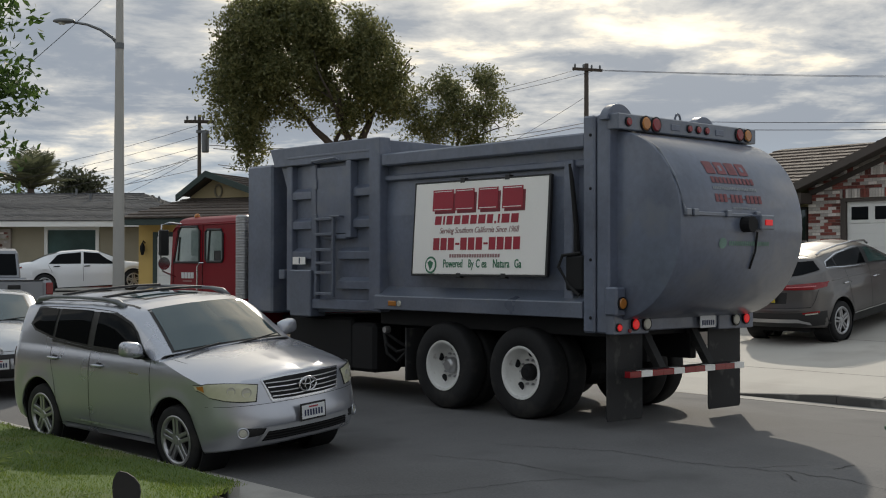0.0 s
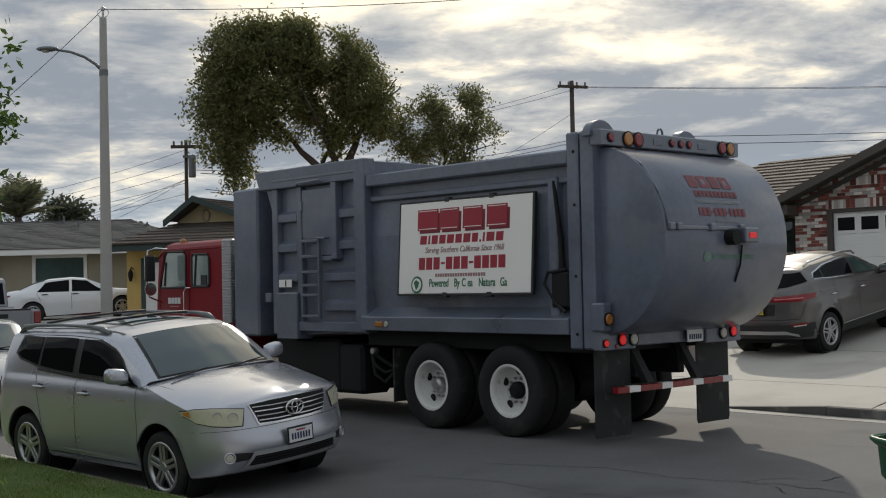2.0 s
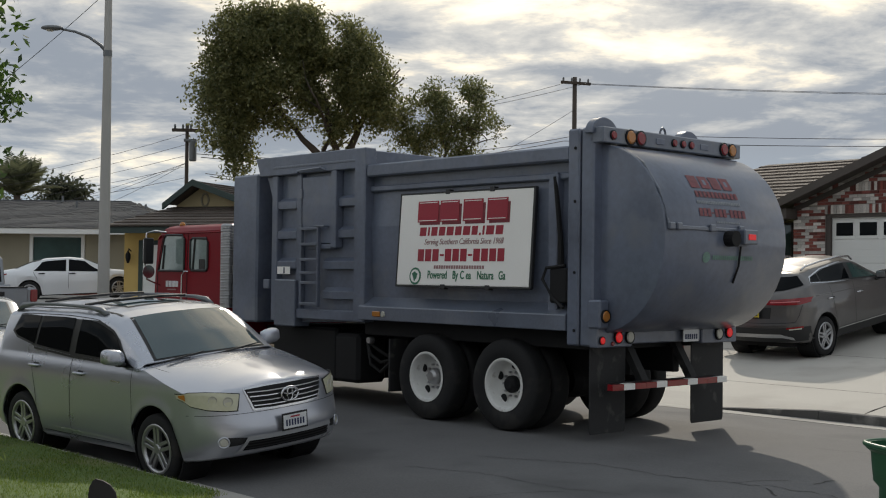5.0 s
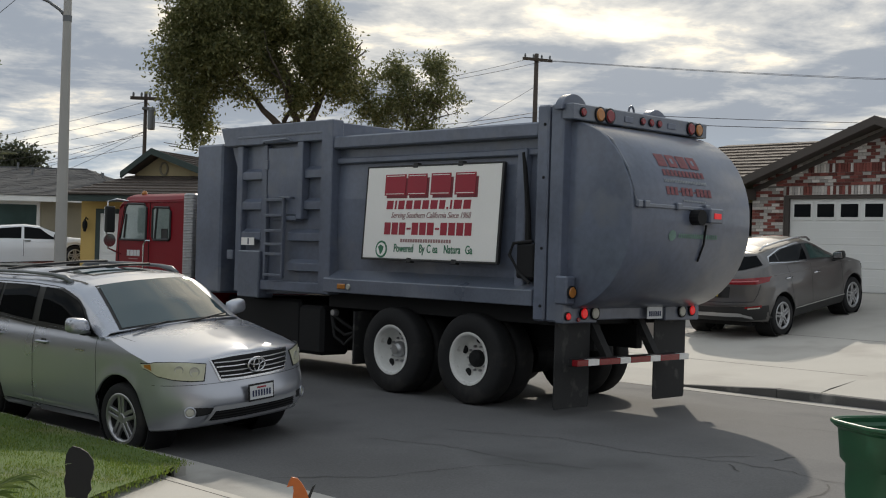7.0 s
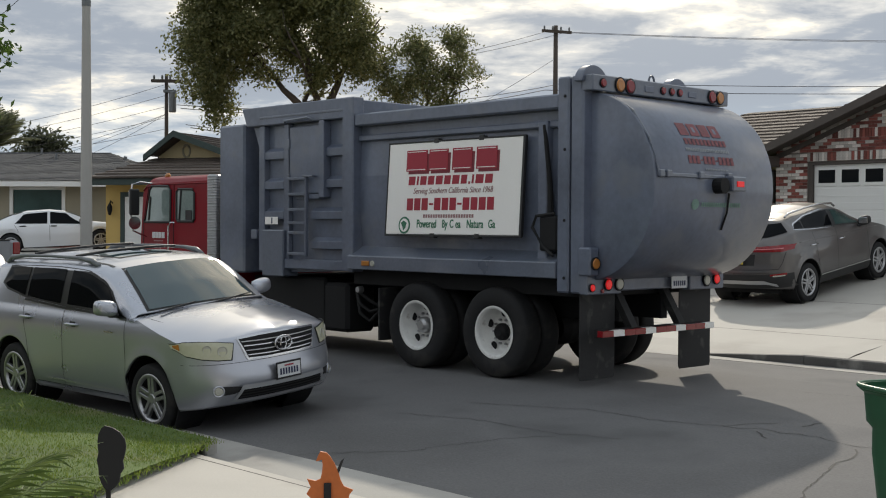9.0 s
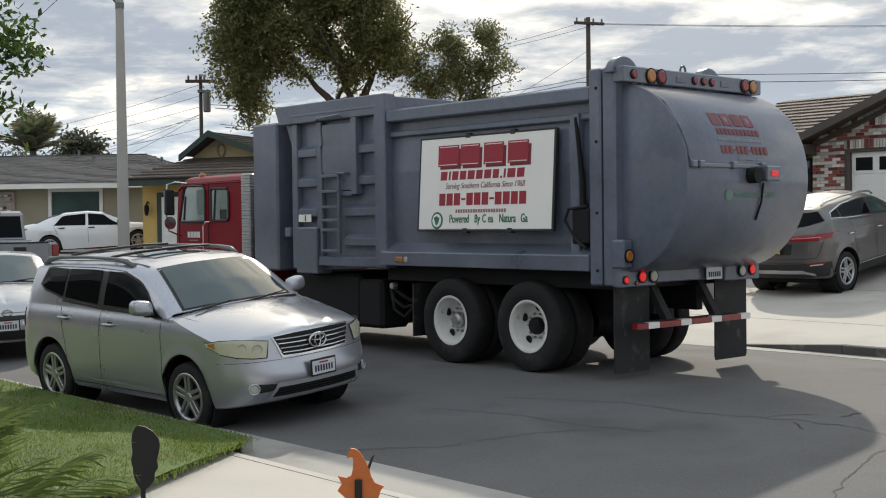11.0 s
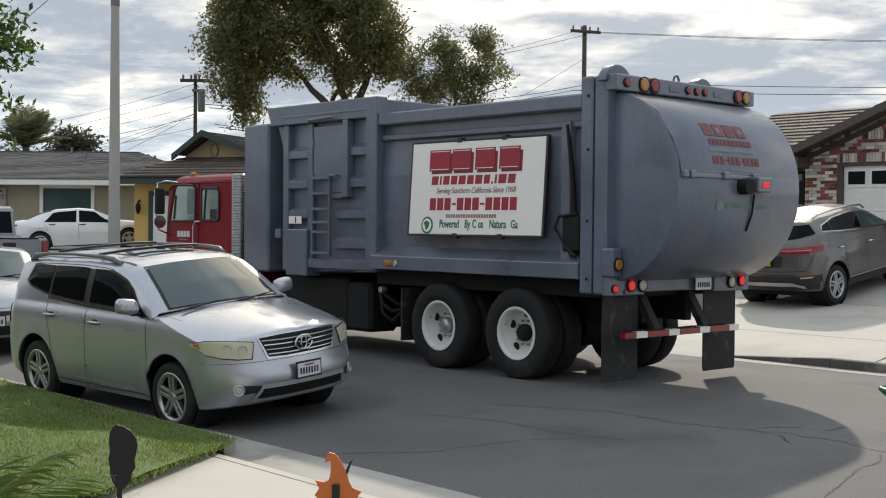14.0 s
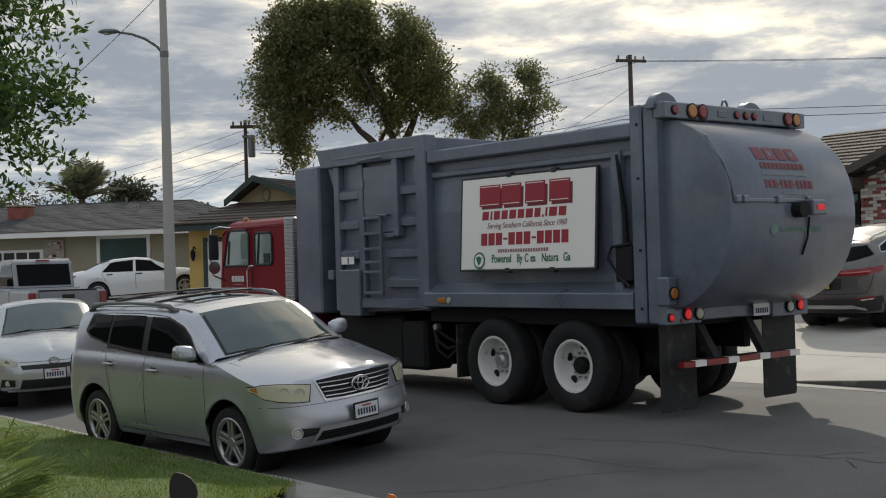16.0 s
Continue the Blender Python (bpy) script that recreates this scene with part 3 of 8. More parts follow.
def cracks():
    rnd = random.Random(9)

    def run(pts, w):
        vs, fs = [], []
        for (u0, d0), (u1, d1) in zip(pts, pts[1:]):
            n = max(2, int(math.hypot(u1 - u0, d1 - d0) / 0.09))
            for i in range(n):
                t = i / n
                u, d = u0 + (u1 - u0) * t + rnd.gauss(0, 0.018), d0 + (d1 - d0) * t + rnd.gauss(0, 0.022)
                p = at(u, d, road_z(d) + 0.0035)
                q = at(d1 - d0, u0 - u1).normalized() * w * rnd.uniform(0.35, 1.0)
                vs += [tuple(p - q), tuple(p + q)]
        fs = [(2 * i, 2 * i + 1, 2 * i + 3, 2 * i + 2) for i in range(len(vs) // 2 - 1)]
        raw("crack", vs, fs, "seal", road)

    run([(9.44, 9.13), (8.16, 9.57), (7.16, 9.58), (6.31, 9.74), (5.64, 9.78), (5.24, 9.65), (4.3, 9.8), (2.5, 9.7)], 0.008)
    run([(4.86, 8.24), (4.97, 8.78), (5.08, 9.37), (5.24, 9.65)], 0.013)
    run([(4.86, 8.24), (4.6, 7.6), (4.75, 7.0), (4.5, 6.45)], 0.011)
    run([(6.20, 9.71), (6.05, 9.50), (5.95, 9.42)], 0.013)
    run([(6.6, 9.72), (6.33, 10.06), (6.1, 10.15)], 0.010)
    run([(6.0, 10.1), (5.9, 10.45)], 0.012)
    run([(9.6, 8.3), (8.6, 8.55), (7.8, 8.5), (6.9, 8.75)], 0.006)
    run([(8.9, 6.5), (8.2, 7.2), (7.9, 8.1), (7.5, 8.5)], 0.007)
    run([(7.4, 12.1), (6.2, 12.3), (5.0, 12.1)], 0.006)


cracks()

# ---- cars ----


def tyre_and_rim(parent, x, y, z, r, width, side, rimr, style, rim_mat="alloy"):
    """A wheel whose outer face looks along side (+1 or -1 in y)."""
    w = empty("wheel")
    w.parent = parent
    w.matrix_basis = Matrix.Translation((x, y, z))
    h = width / 2
    t = bm_lathe([(rimr, -h * 0.9), (r - 0.03, -h), (r - 0.008, -h * 0.8), (r, -h * 0.5), (r, h * 0.5), (r - 0.008, h * 0.8), (r - 0.03, h), (rimr + 0.012, h * 0.92), (rimr - 0.02, h * 0.6), (rimr - 0.02, -h * 0.6), (rimr, -h * 0.9)], 40, cap=False)
    part("tyre", t, "rubber", w, smooth=True)
    s = side
    if style == "truck":
        rim = bm_lathe([(rimr + 0.012, s * h * 0.96), (rimr - 0.02, s * h * 1.0), (rimr - 0.035, s * h * 0.6), (rimr - 0.05, s * -h * 0.25), (rimr * 0.62, s * -h * 0.42), (rimr * 0.36, s * -h * 0.34), (0.001, s * -h * 0.34)], 36, cap=False)
        rim_o = part("rim", rim, "white_rim", w, smooth=True)
        for k in range(5):
            a = k * 2 * math.pi / 5 + 0.4
            disc("hand_hole", "black", rim_o, (math.cos(a) * rimr * 0.76, s * -h * 0.25, math.sin(a) * rimr * 0.76), 0.052, 0.006, "y" if s > 0 else "-y", n=12)
        hub = bm_lathe([(0.105, s * -h * 0.36), (0.105, s * h * 0.05), (0.09, s * h * 0.25), (0.06, s * h * 0.45), (0.001, s * h * 0.45)], 20)
        part("hub", hub, rim_mat, w, smooth=False)
        for k in range(10):
            a = k * 2 * math.pi / 10
            disc("wheel_nut", "steel", rim_o, (math.cos(a) * 0.15, s * -h * 0.34, math.sin(a) * 0.15), 0.016, 0.04, "y" if s > 0 else "-y", n=6)
    else:
        rim = bm_lathe([(rimr + 0.012, s * h * 0.94), (rimr - 0.012, s * h * 0.98), (rimr - 0.03, s * h * 0.5), (rimr - 0.05, -s * h * 0.2), (0.001, -s * h * 0.2)], 36, cap=False)
        rim_o = part("rim", rim, "trim", w, smooth=True)
        part("rim_lip", bm_lathe([(rimr + 0.012, s * h * 0.945), (rimr + 0.004, s * h * 1.0), (rimr - 0.022, s * h * 0.97), (rimr - 0.03, s * h * 0.7)], 36, cap=False), "alloy", w, smooth=True)
        for k in range(style):
            a = k * 2 * math.pi / style + 0.35
            for da in (-0.13, 0.13):
                c, sn = math.cos(a), math.sin(a)
                px, pz = -sn, c
                i0, o0 = 0.05, rimr - 0.008
                pts = []
                for rr, off, wd in ((i0, da * 0.22, 0.022), (o0, da * 1.0 * rimr, 0.018)):
                    pts.append((c * rr + px * (off - wd), sn * rr + pz * (off - wd)))
                    pts.append((c * rr + px * (off + wd), sn * rr + pz * (off + wd)))
                pts = [pts[0], pts[1], pts[3], pts[2]]
                part("spoke", bm_prism(pts, "y", s * h * 0.55, s * h * 0.9, 0.004), "alloy", w)
        disc("hub_cap", "alloy", w, (0, s * h * 0.6, 0), 0.06, 0.04, "y" if s > 0 else "-y")
    return w


class CarShape:
    """Heights and widths of a car's skin along its length; sections of seven points a side."""

    def __init__(self, X, top, belt, w, wr, sill, arches, ar, nose, tail, bowf=0.2, bowr=0.12, rake=0.2):
        self.X, self.top, self.belt, self.w, self.wr = X, top, belt, w, wr
        self.sill, self.arches, self.ar, self.nose, self.tail = sill, arches, ar, nose, tail
        self.bowf, self.bowr, self.rake = bowf, bowr, rake

    def sect(self, x):
        f = lambda tab: float(np.interp(x, self.X, tab))
        top, belt, w, wr = f(self.top), f(self.belt), f(self.w), f(self.wr)
        zb = self.sill
        for ax in self.arches:
            q = self.ar ** 2 - (x - ax) ** 2
            if q > 0:
                zb = max(zb, 0.36 + math.sqrt(q))
        zb += 0.07 * max(0.0, 1 - (self.nose - x) / 0.55) ** 2 + 0.08 * max(0.0, 1 - (x - self.tail) / 0.5) ** 2
        zb = min(zb, belt - 0.14)
        rise = max(top - belt, 0.0)
        zm = max(zb + 0.03, zb + (belt - zb) * 0.5)
        pts = [(w - 0.035, zb), (w, zm), (w - 0.012, belt - 0.10), (w - 0.055, belt)]
        pts += [(wr + 0.035, belt + rise * 0.90), (wr * 0.86, belt + rise * 0.972), (wr * 0.45, belt + rise * 0.993), (0.0, top)]
        return pts

    def shift(self, x, y, z):
        w = float(np.interp(x, self.X, self.w))
        sf = max(0.0, 1 - (self.nose - x) / 0.9)
        sr = max(0.0, 1 - (x - self.tail) / 0.6)
        q = min(1.0, abs(y) / w) ** 2
        return x - sf * sf * self.bowf * q + sr * sr * self.bowr * q - sf * self.rake * max(0.0, z - 0.6) * sf

    def point(self, x, v, side=1):
        """v runs from 0 at the sill to 7 on the centre line."""
        p = self.sect(x)
        i = min(int(v), 6)
        t = v - i
        y = p[i][0] * (1 - t) + p[i + 1][0] * t
        z = p[i][1] * (1 - t) + p[i + 1][1] * t
        y *= side
        return Vector((self.shift(x, y, z), y, z))

    def body(self, parent, mt):
        xs = sorted(set(np.round(np.arange(self.tail, self.nose + 0.001, 0.06), 3).tolist() + [self.nose] + [round(q, 3) for q in self.X]))
        vs, fs = [], []
        for x in xs:
            p = self.sect(x)
            for y, z in p + [(-a, b) for a, b in p[-2::-1]]:
                vs.append((self.shift(x, y, z), y, z))
        n = 15
        for i in range(len(xs) - 1):
            for j in range(n - 1):
                fs.append((i * n + j, (i + 1) * n + j, (i + 1) * n + j + 1, i * n + j + 1))
        for x, flip in ((self.tail, False), (self.nose, True)):
            p = self.sect(x)[:7] + [self.sect(x)[7]]
            cols = 11
            k = len(vs)
            for c in range(cols):
                s = 1 - 2 * c / (cols - 1)
                for y, z in p:
                    vs.append((self.shift(x, y * s, z), y * s, z))
            for c in range(cols - 1):
                for j in range(7):
                    a = k + c * 8 + j
                    fs.append((a, a + 1, a + 9, a + 8) if not flip else (a, a + 8, a + 9, a + 1))
        ob = raw("body", vs, fs, mt, parent, smooth=True)
        bm = bmesh.new()
        bm.from_mesh(ob.data)
        bmesh.ops.remove_doubles(bm, verts=bm.verts[:], dist=0.0008)
        bmesh.ops.recalc_face_normals(bm, faces=bm.faces[:])
        bm.to_mesh(ob.data)
        bm.free()
        ob.data.set_sharp_from_angle(angle=radians(38))
        inner = 0.12
        part("underbody", bm_box(self.tail + 0.3, self.nose - 0.85, -max(self.w) + inner + 0.16, max(self.w) - inner - 0.16, self.sill - 0.03, max(self.belt) - 0.14), "black", parent)
        part("floor_pan", bm_box(self.tail + 0.5, self.nose - 0.6, -max(self.w) + 0.12, max(self.w) - 0.12, self.sill - 0.005, self.sill + 0.02), "black", parent)
        return ob

    def patch(self, name, mt, parent, quad, side=1, lift=0.006, nx=10, nv=6, label="", thick=0.0):
        """A panel that lies on the skin; quad: (x, v) corners in order; side 0 spans both sides (v up to 14)."""
        vs, fs = [], []
        (a, b, c, d) = quad

        def pt(x, v):
            if side == 0 and v > 7:
                return self.point(x, 14 - v, -1)
            return self.point(x, v, side or 1)

        for i in range(nx + 1):
            s = i / nx
            for j in range(nv + 1):
                t = j / nv
                x = (a[0] * (1 - s) + b[0] * s) * (1 - t) + (d[0] * (1 - s) + c[0] * s) * t
                v = (a[1] * (1 - s) + b[1] * s) * (1 - t) + (d[1] * (1 - s) + c[1] * s) * t
                p = pt(x, v)
                e = 0.02
                n = (pt(x + e, v) - pt(x - e, v)).cross(pt(x, v + 0.04) - pt(x, v - 0.04) if 0.05 < v < 13.9 else Vector((0, 0, 1)))
                n.normalize()
                out = Vector((0, p.y, p.z - 0.7)) if side else Vector((0.4, 0, 1))
                if n.dot(out) < 0:
                    n = -n
                vs.append(tuple(p + n * lift))
        m = nv + 1
        for i in range(nx):
            for j in range(nv):
                fs.append((i * m + j, (i + 1) * m + j, (i + 1) * m + j + 1, i * m + j + 1))
        return raw(name, vs, fs, mt, parent, label, smooth=True)


def mirror(parent, x, y, z, side, mt):
    b = bmesh.new()
    bmesh.ops.create_icosphere(b, subdivisions=3, radius=1)
    bmesh.ops.scale(b, vec=(0.11, 0.17, 0.10), verts=b.verts[:])
    for v in b.verts:
        if v.co.x < -0.03:
            v.co.x = -0.03 - (abs(v.co.x) - 0.03) * 0.2
    bmesh.ops.translate(b, vec=(x, y + side * 0.13, z), verts=b.verts[:])
    m = part("wing_mirror", b, mt, parent, smooth=True)
    part("mirror_arm", bm_box(x - 0.03, x + 0.04, min(y - side * 0.04, y + side * 0.06), max(y - side * 0.04, y + side * 0.06), z - 0.1, z - 0.045, 0.01), "trim", m)


def handle(parent, shape, x, side, mt):
    p = shape.point(x, 2.62, side)
    h = part("door_handle", bm_tube([p + Vector((0.1, 0, 0)), p + Vector((0.06, side * 0.035, 0.004)), p + Vector((-0.06, side * 0.035, 0.004)), p + Vector((-0.1, 0, 0))], [0.012, 0.016, 0.016, 0.012], 8), mt, parent, smooth=True)
    shape.patch("handle_cup", "trim", h, [(x - 0.07, 2.45), (x + 0.07, 2.45), (x + 0.07, 2.72), (x - 0.07, 2.72)], side, 0.003, 4, 2)


def seam(parent, shape, x, v0, v1, side, dx=0.0, w=0.006):
    shape.patch("door_gap", "trim", parent, [(x - w, v0), (x + w, v0), (x + dx + w, v1), (x + dx - w, v1)], side, 0.003, 1, 10)


class Skin:
    """A car's outer skin: plan outlines wrapped round the nose and tail, a bonnet, and a cabin above the waist.
    s runs from the nose's middle (0) by the corner (1) and the side (2) to the tail's middle (3)."""

    def __init__(self, zs, w, xn, xt, X1, X2, sill, arches, ar, az, zc, waist, R, S, cowl, e=0.88, noselift=0.08, flare=0.014):
        self.zs, self.w_, self.xn_, self.xt_, self.X1, self.X2 = zs, w, xn, xt, X1, X2
        self.sill, self.arches, self.ar, self.az = sill, arches, ar, az
        self.zc, self.waist, self.R_, self.S_, self.cowl, self.e, self.noselift, self.flare = zc, waist, R, S, cowl, e, noselift, flare

    def w(self, z):
        return float(np.interp(z, self.zs, self.w_))

    def xn(self, z):
        return float(np.interp(z, self.zs, self.xn_))

    def xt(self, z):
        return float(np.interp(z, self.zs, self.xt_))

    def plan(self, s, z):
        w, e = self.w(z), self.e
        if s <= 1:
            a = s * math.pi / 2
            return self.X1 + (self.xn(z) - self.X1) * max(math.cos(a), 0) ** e, w * math.sin(a) ** e
        if s <= 2:
            return self.X1 + (self.X2 - self.X1) * (s - 1), w
        a = (3 - s) * math.pi / 2
        return self.X2 + (self.xt(z) - self.X2) * max(math.cos(a), 0) ** e, w * max(math.sin(a), 0) ** e

    def low(self, x, y):
        zb = self.sill + self.noselift * max(0.0, (x - self.X1) / (self.xn(0.6) - self.X1)) + 0.1 * max(0.0, (self.X2 - x) / (self.X2 - self.xt(0.6)))
        for ax in self.arches:
            q = self.ar ** 2 - (x - ax) ** 2
            if q > 0:
                zb = max(zb, self.az + math.sqrt(q))
        return zb

    def top(self, x, y):
        """The waist line along the sides and tail, the bonnet's edge in front."""
        if x > self.cowl:
            c, d = (float(np.interp(x, self.zc[0], self.zc[k])) for k in (1, 2))
            return c - d * min(1.0, abs(y) / 0.93) ** 2
        return float(np.interp(x, *self.waist))

    def lower(self, s, t):
        x, y = self.plan(s, 0.6)
        z0 = min(self.low(x, y), self.top(x, y) - 0.1)
        z = z0 + t * (self.top(x, y) - z0)
        x, y = self.plan(s, z)
        g = 0.0
        for ax in self.arches:
            r = math.hypot(x - ax, z - self.az)
            g = max(g, self.flare * math.exp(-((r - self.ar) / 0.07) ** 2))
        return Vector((x, y + g * min(1.0, y / 0.8), z))

    def s_of(self, x):
        return 1 + (x - self.X1) / (self.X2 - self.X1)

    def cabin(self, s, v):
        """From the waist (v 0) over the roof's edge (about 0.55) to the middle of roof or windscreen (1)."""
        E = self.lower(s, 1)
        if s <= 2:
            x = E.x
            R = Vector((x, float(np.interp(x, self.R_[0], self.R_[1])), float(np.interp(x, self.R_[0], self.R_[2]))))
            S = Vector((x + float(np.interp(x, self.S_[0], self.S_[2])), 0, float(np.interp(x, self.S_[0], self.S_[1]))))
        else:
            a = (s - 2) * math.pi / 2
            r = 0.14
            R = Vector((self.R_[0][0] - r * math.sin(a), self.R_[1][0] * max(math.cos(a), 0) ** 0.5, self.R_[2][0]))
            S = Vector((self.S_[0][0] - r * math.sin(a), 0, self.S_[1][0] + (self.R_[2][0] - self.S_[1][0]) * math.sin(a)))
        A = E.lerp(R, 0.88)
        f0 = 0.16

        def crown(f):
            p = R.lerp(S, f)
            p.z = R.z + (S.z - R.z) * (1 - (1 - f) ** 2)
            p.x = R.x + (S.x - R.x) * (1 - (1 - f) ** 2)
            return p

        B = crown(f0)
        if v < 0.5:
            p = E.lerp(A, v / 0.5)
            b = 0.05 * math.sin(math.pi * v) * min(1.0, (R.z - E.z) / 0.4)
            p.y += b * min(1.0, E.y / 0.6)
            return p
        if v < 0.62:
            k = (v - 0.5) / 0.12
            A = A + Vector((0, 0.05 * min(1.0, (R.z - E.z) / 0.4) * min(1.0, E.y / 0.6), 0))
            return A * (1 - k) ** 2 + R * 2 * k * (1 - k) + B * k * k
        return crown(f0 + (1 - f0) * (v - 0.62) / 0.38)

    def at_x(self, x, v, sd):
        p = self.cabin(self.s_of(x), v if v <= 1 else 2 - v)
        return Vector((p.x, p.y * (sd if v <= 1 else -sd), p.z))

    def side(self, x, z, sd):
        w, k = self.w(z), 0.0
        if x > self.X1:
            k = min(1.0, (x - self.X1) / (self.xn(z) - self.X1))
        elif x < self.X2:
            k = min(1.0, (self.X2 - x) / (self.X2 - self.xt(z)))
        y = w * math.sin(math.acos(k ** (1 / self.e))) ** self.e
        for ax in self.arches:
            y += self.flare * math.exp(-((math.hypot(x - ax, z - self.az) - self.ar) / 0.07) ** 2) if k == 0 else 0
        return Vector((x, y * sd, z))

    def front(self, y, z, end=1):
        a = math.asin(min(1.0, (abs(y) / self.w(z)) ** (1 / self.e)))
        X, xe = (self.X1, self.xn(z)) if end > 0 else (self.X2, self.xt(z))
        return Vector((X + (xe - X) * max(math.cos(a), 0) ** self.e, y, z))

    def build(self, parent, mt):
        ss = [k / 14 for k in range(14)] + [1 + k / 110 for k in range(110)] + [2 + k / 12 for k in range(13)]
        ts = [0, 0.03, 0.08, 0.16, 0.26, 0.36, 0.46, 0.56, 0.66, 0.76, 0.85, 0.92, 0.97, 1.0]
        vs, fs = [], []

        def grid(rows):
            k0, n = len(vs), len(rows[0])
            for r in rows:
                vs.extend(tuple(p) for p in r)
            for i in range(len(rows) - 1):
                for j in range(n - 1):
                    a = k0 + i * n + j
                    fs.append((a, a + 1, a + n + 1, a + n))

        for sd in (1, -1):
            def m(p):
                return Vector((p.x, p.y * sd, p.z))
            grid([[m(self.lower(s, t)) for t in ts] for s in ss])
            sc = self.s_of(self.cowl)
            hood = [s for s in ss if s < sc - 1e-4] + [sc]
            rows = []
            for s in hood:
                E = self.lower(s, 1)
                g = (s / sc) ** 1.3
                xc = self.xn(self.top(self.xn(1.0), 0)) * (1 - g) + (self.cowl + self.S_[2][-1]) * g
                C = Vector((xc, 0, float(np.interp(xc, self.zc[0], self.zc[1]))))
                row = []
                for j in range(13):
                    f = j / 12
                    p = E.lerp(C, f)
                    p.z = E.z + (C.z - E.z) * (1 - (1 - f) ** 2)
                    row.append(m(p))
                rows.append(row)
            grid(rows)
            grid([[m(self.cabin(s, v / 30)) for v in range(31)] for s in [sc] + [s for s in ss if s > sc + 1e-4]])
        ob = raw("body", vs, fs, mt, parent, smooth=True)
        bm = bmesh.new()
        bm.from_mesh(ob.data)
        bmesh.ops.remove_doubles(bm, verts=bm.verts[:], dist=0.0012)
        bmesh.ops.recalc_face_normals(bm, faces=bm.faces[:])
        bm.to_mesh(ob.data)
        bm.free()
        ob.data.set_sharp_from_angle(angle=radians(42))
        md = ob.modifiers.new("sheet_metal", "SOLIDIFY")
        md.thickness, md.offset = 0.03, -1
        W, n, t = max(self.w_), self.xn(0.6), self.xt(0.6)
        part("underbody", bm_box(t + 0.35, n - 0.75, -W + 0.30, W - 0.30, self.sill - 0.03, self.sill + 0.55), "black", parent)
        part("floor_pan", bm_box(t + 0.5, n - 0.62, -W + 0.16, W - 0.16, self.sill - 0.005, self.sill + 0.02), "black", parent)
        return ob

    def panel(self, name, mt, parent, fn, lo, hi, lift=0.006, nx=14, nv=6, label="", smooth=True):
        """A panel on the skin between a lower and an upper line of (p, q), laid by fn(p, q)."""
        def along(line, f):
            g = f * (len(line) - 1)
            i = min(int(g), len(line) - 2)
            return tuple(line[i][k] + (line[i + 1][k] - line[i][k]) * (g - i) for k in (0, 1))

        vs, fs = [], []
        for i in range(nx + 1):
            a, b = along(lo, i / nx), along(hi, i / nx)
            for j in range(nv + 1):
                p, q = (a[k] + (b[k] - a[k]) * j / nv for k in (0, 1))
                e = 0.004
                c = fn(p, q)
                n = (fn(p + e, q) - fn(p - e, q)).cross(fn(p, q + e) - fn(p, q - e))
                if n.length < 1e-9:
                    n = Vector((1, 0, 0))
                n.normalize()
                if n.dot(c - Vector((c.x * 0.6, 0, 0.6))) < 0:
                    n = -n
                vs.append(tuple(c + n * lift))
        m = nv + 1
        for i in range(nx):
            for j in range(nv):
                fs.append((i * m + j, (i + 1) * m + j, (i + 1) * m + j + 1, i * m + j + 1))
        return raw(name, vs, fs, mt, parent, label, smooth)

    def plate(self, parent, y, z, end, mt="plate"):
        fn = lambda a, b: Vector((self.front(0.1, z, end).x, a, b))
        q = lambda a, b, c: ([(a, z + b), (-a, z + b)], [(a, z + c), (-a, z + c)])
        lift = 0.05
        fr = self.panel("plate_frame", "trim", parent, fn, *q(0.168, -0.092, 0.092), lift=lift - 0.006, nx=2, nv=2)
        p = self.panel("number_plate", mt, parent, fn, *q(0.15, -0.072, 0.072), lift=lift, nx=2, nv=2, label="number plate with dark bars")
        for k in range(7):
            yy = -0.12 + k * 0.036
            self.panel("plate_bar", "ink", p, fn, [(yy, z - 0.045), (yy + 0.022, z - 0.045)], [(yy, z + 0.022), (yy + 0.022, z + 0.022)], lift=lift + 0.003, nx=1, nv=1)
        self.panel("plate_bar", "sign_red", p, fn, [(-0.06, z + 0.04), (0.06, z + 0.04)], [(-0.06, z + 0.056), (0.06, z + 0.056)], lift=lift + 0.003, nx=1, nv=1)
        return fr


def shell_mirror(parent, x, y, z, sd, mt):
    """A rounded door mirror: domed in front, cut flat behind, on a short foot."""
    b = bmesh.new()
    bmesh.ops.create_icosphere(b, subdivisions=4, radius=1)
    for v in b.verts:
        c = v.co
        q = Vector([math.copysign(abs(k) ** 0.62, k) for k in c])
        v.co = Vector((0.10 * q.x if q.x > 0 else 0.035 * q.x, 0.125 * q.y * (1 - 0.08 * q.z), 0.088 * q.z + 0.018 * q.y * sd))
    bmesh.ops.translate(b, vec=(x, y + sd * 0.155, z), verts=b.verts[:])
    m = part("wing_mirror", b, mt, parent, smooth=True)
    part("mirror_foot", bm_box(x - 0.05, x + 0.05, min(y - sd * 0.05, y + sd * 0.1), max(y - sd * 0.05, y + sd * 0.1), z - 0.115, z - 0.075, 0.012), "trim", m)
    part("mirror_glass", bm_box(x - 0.041, x - 0.033, y + sd * 0.155 - 0.09, y + sd * 0.155 + 0.09, z - 0.055, z + 0.06, 0.003), "chrome", m)


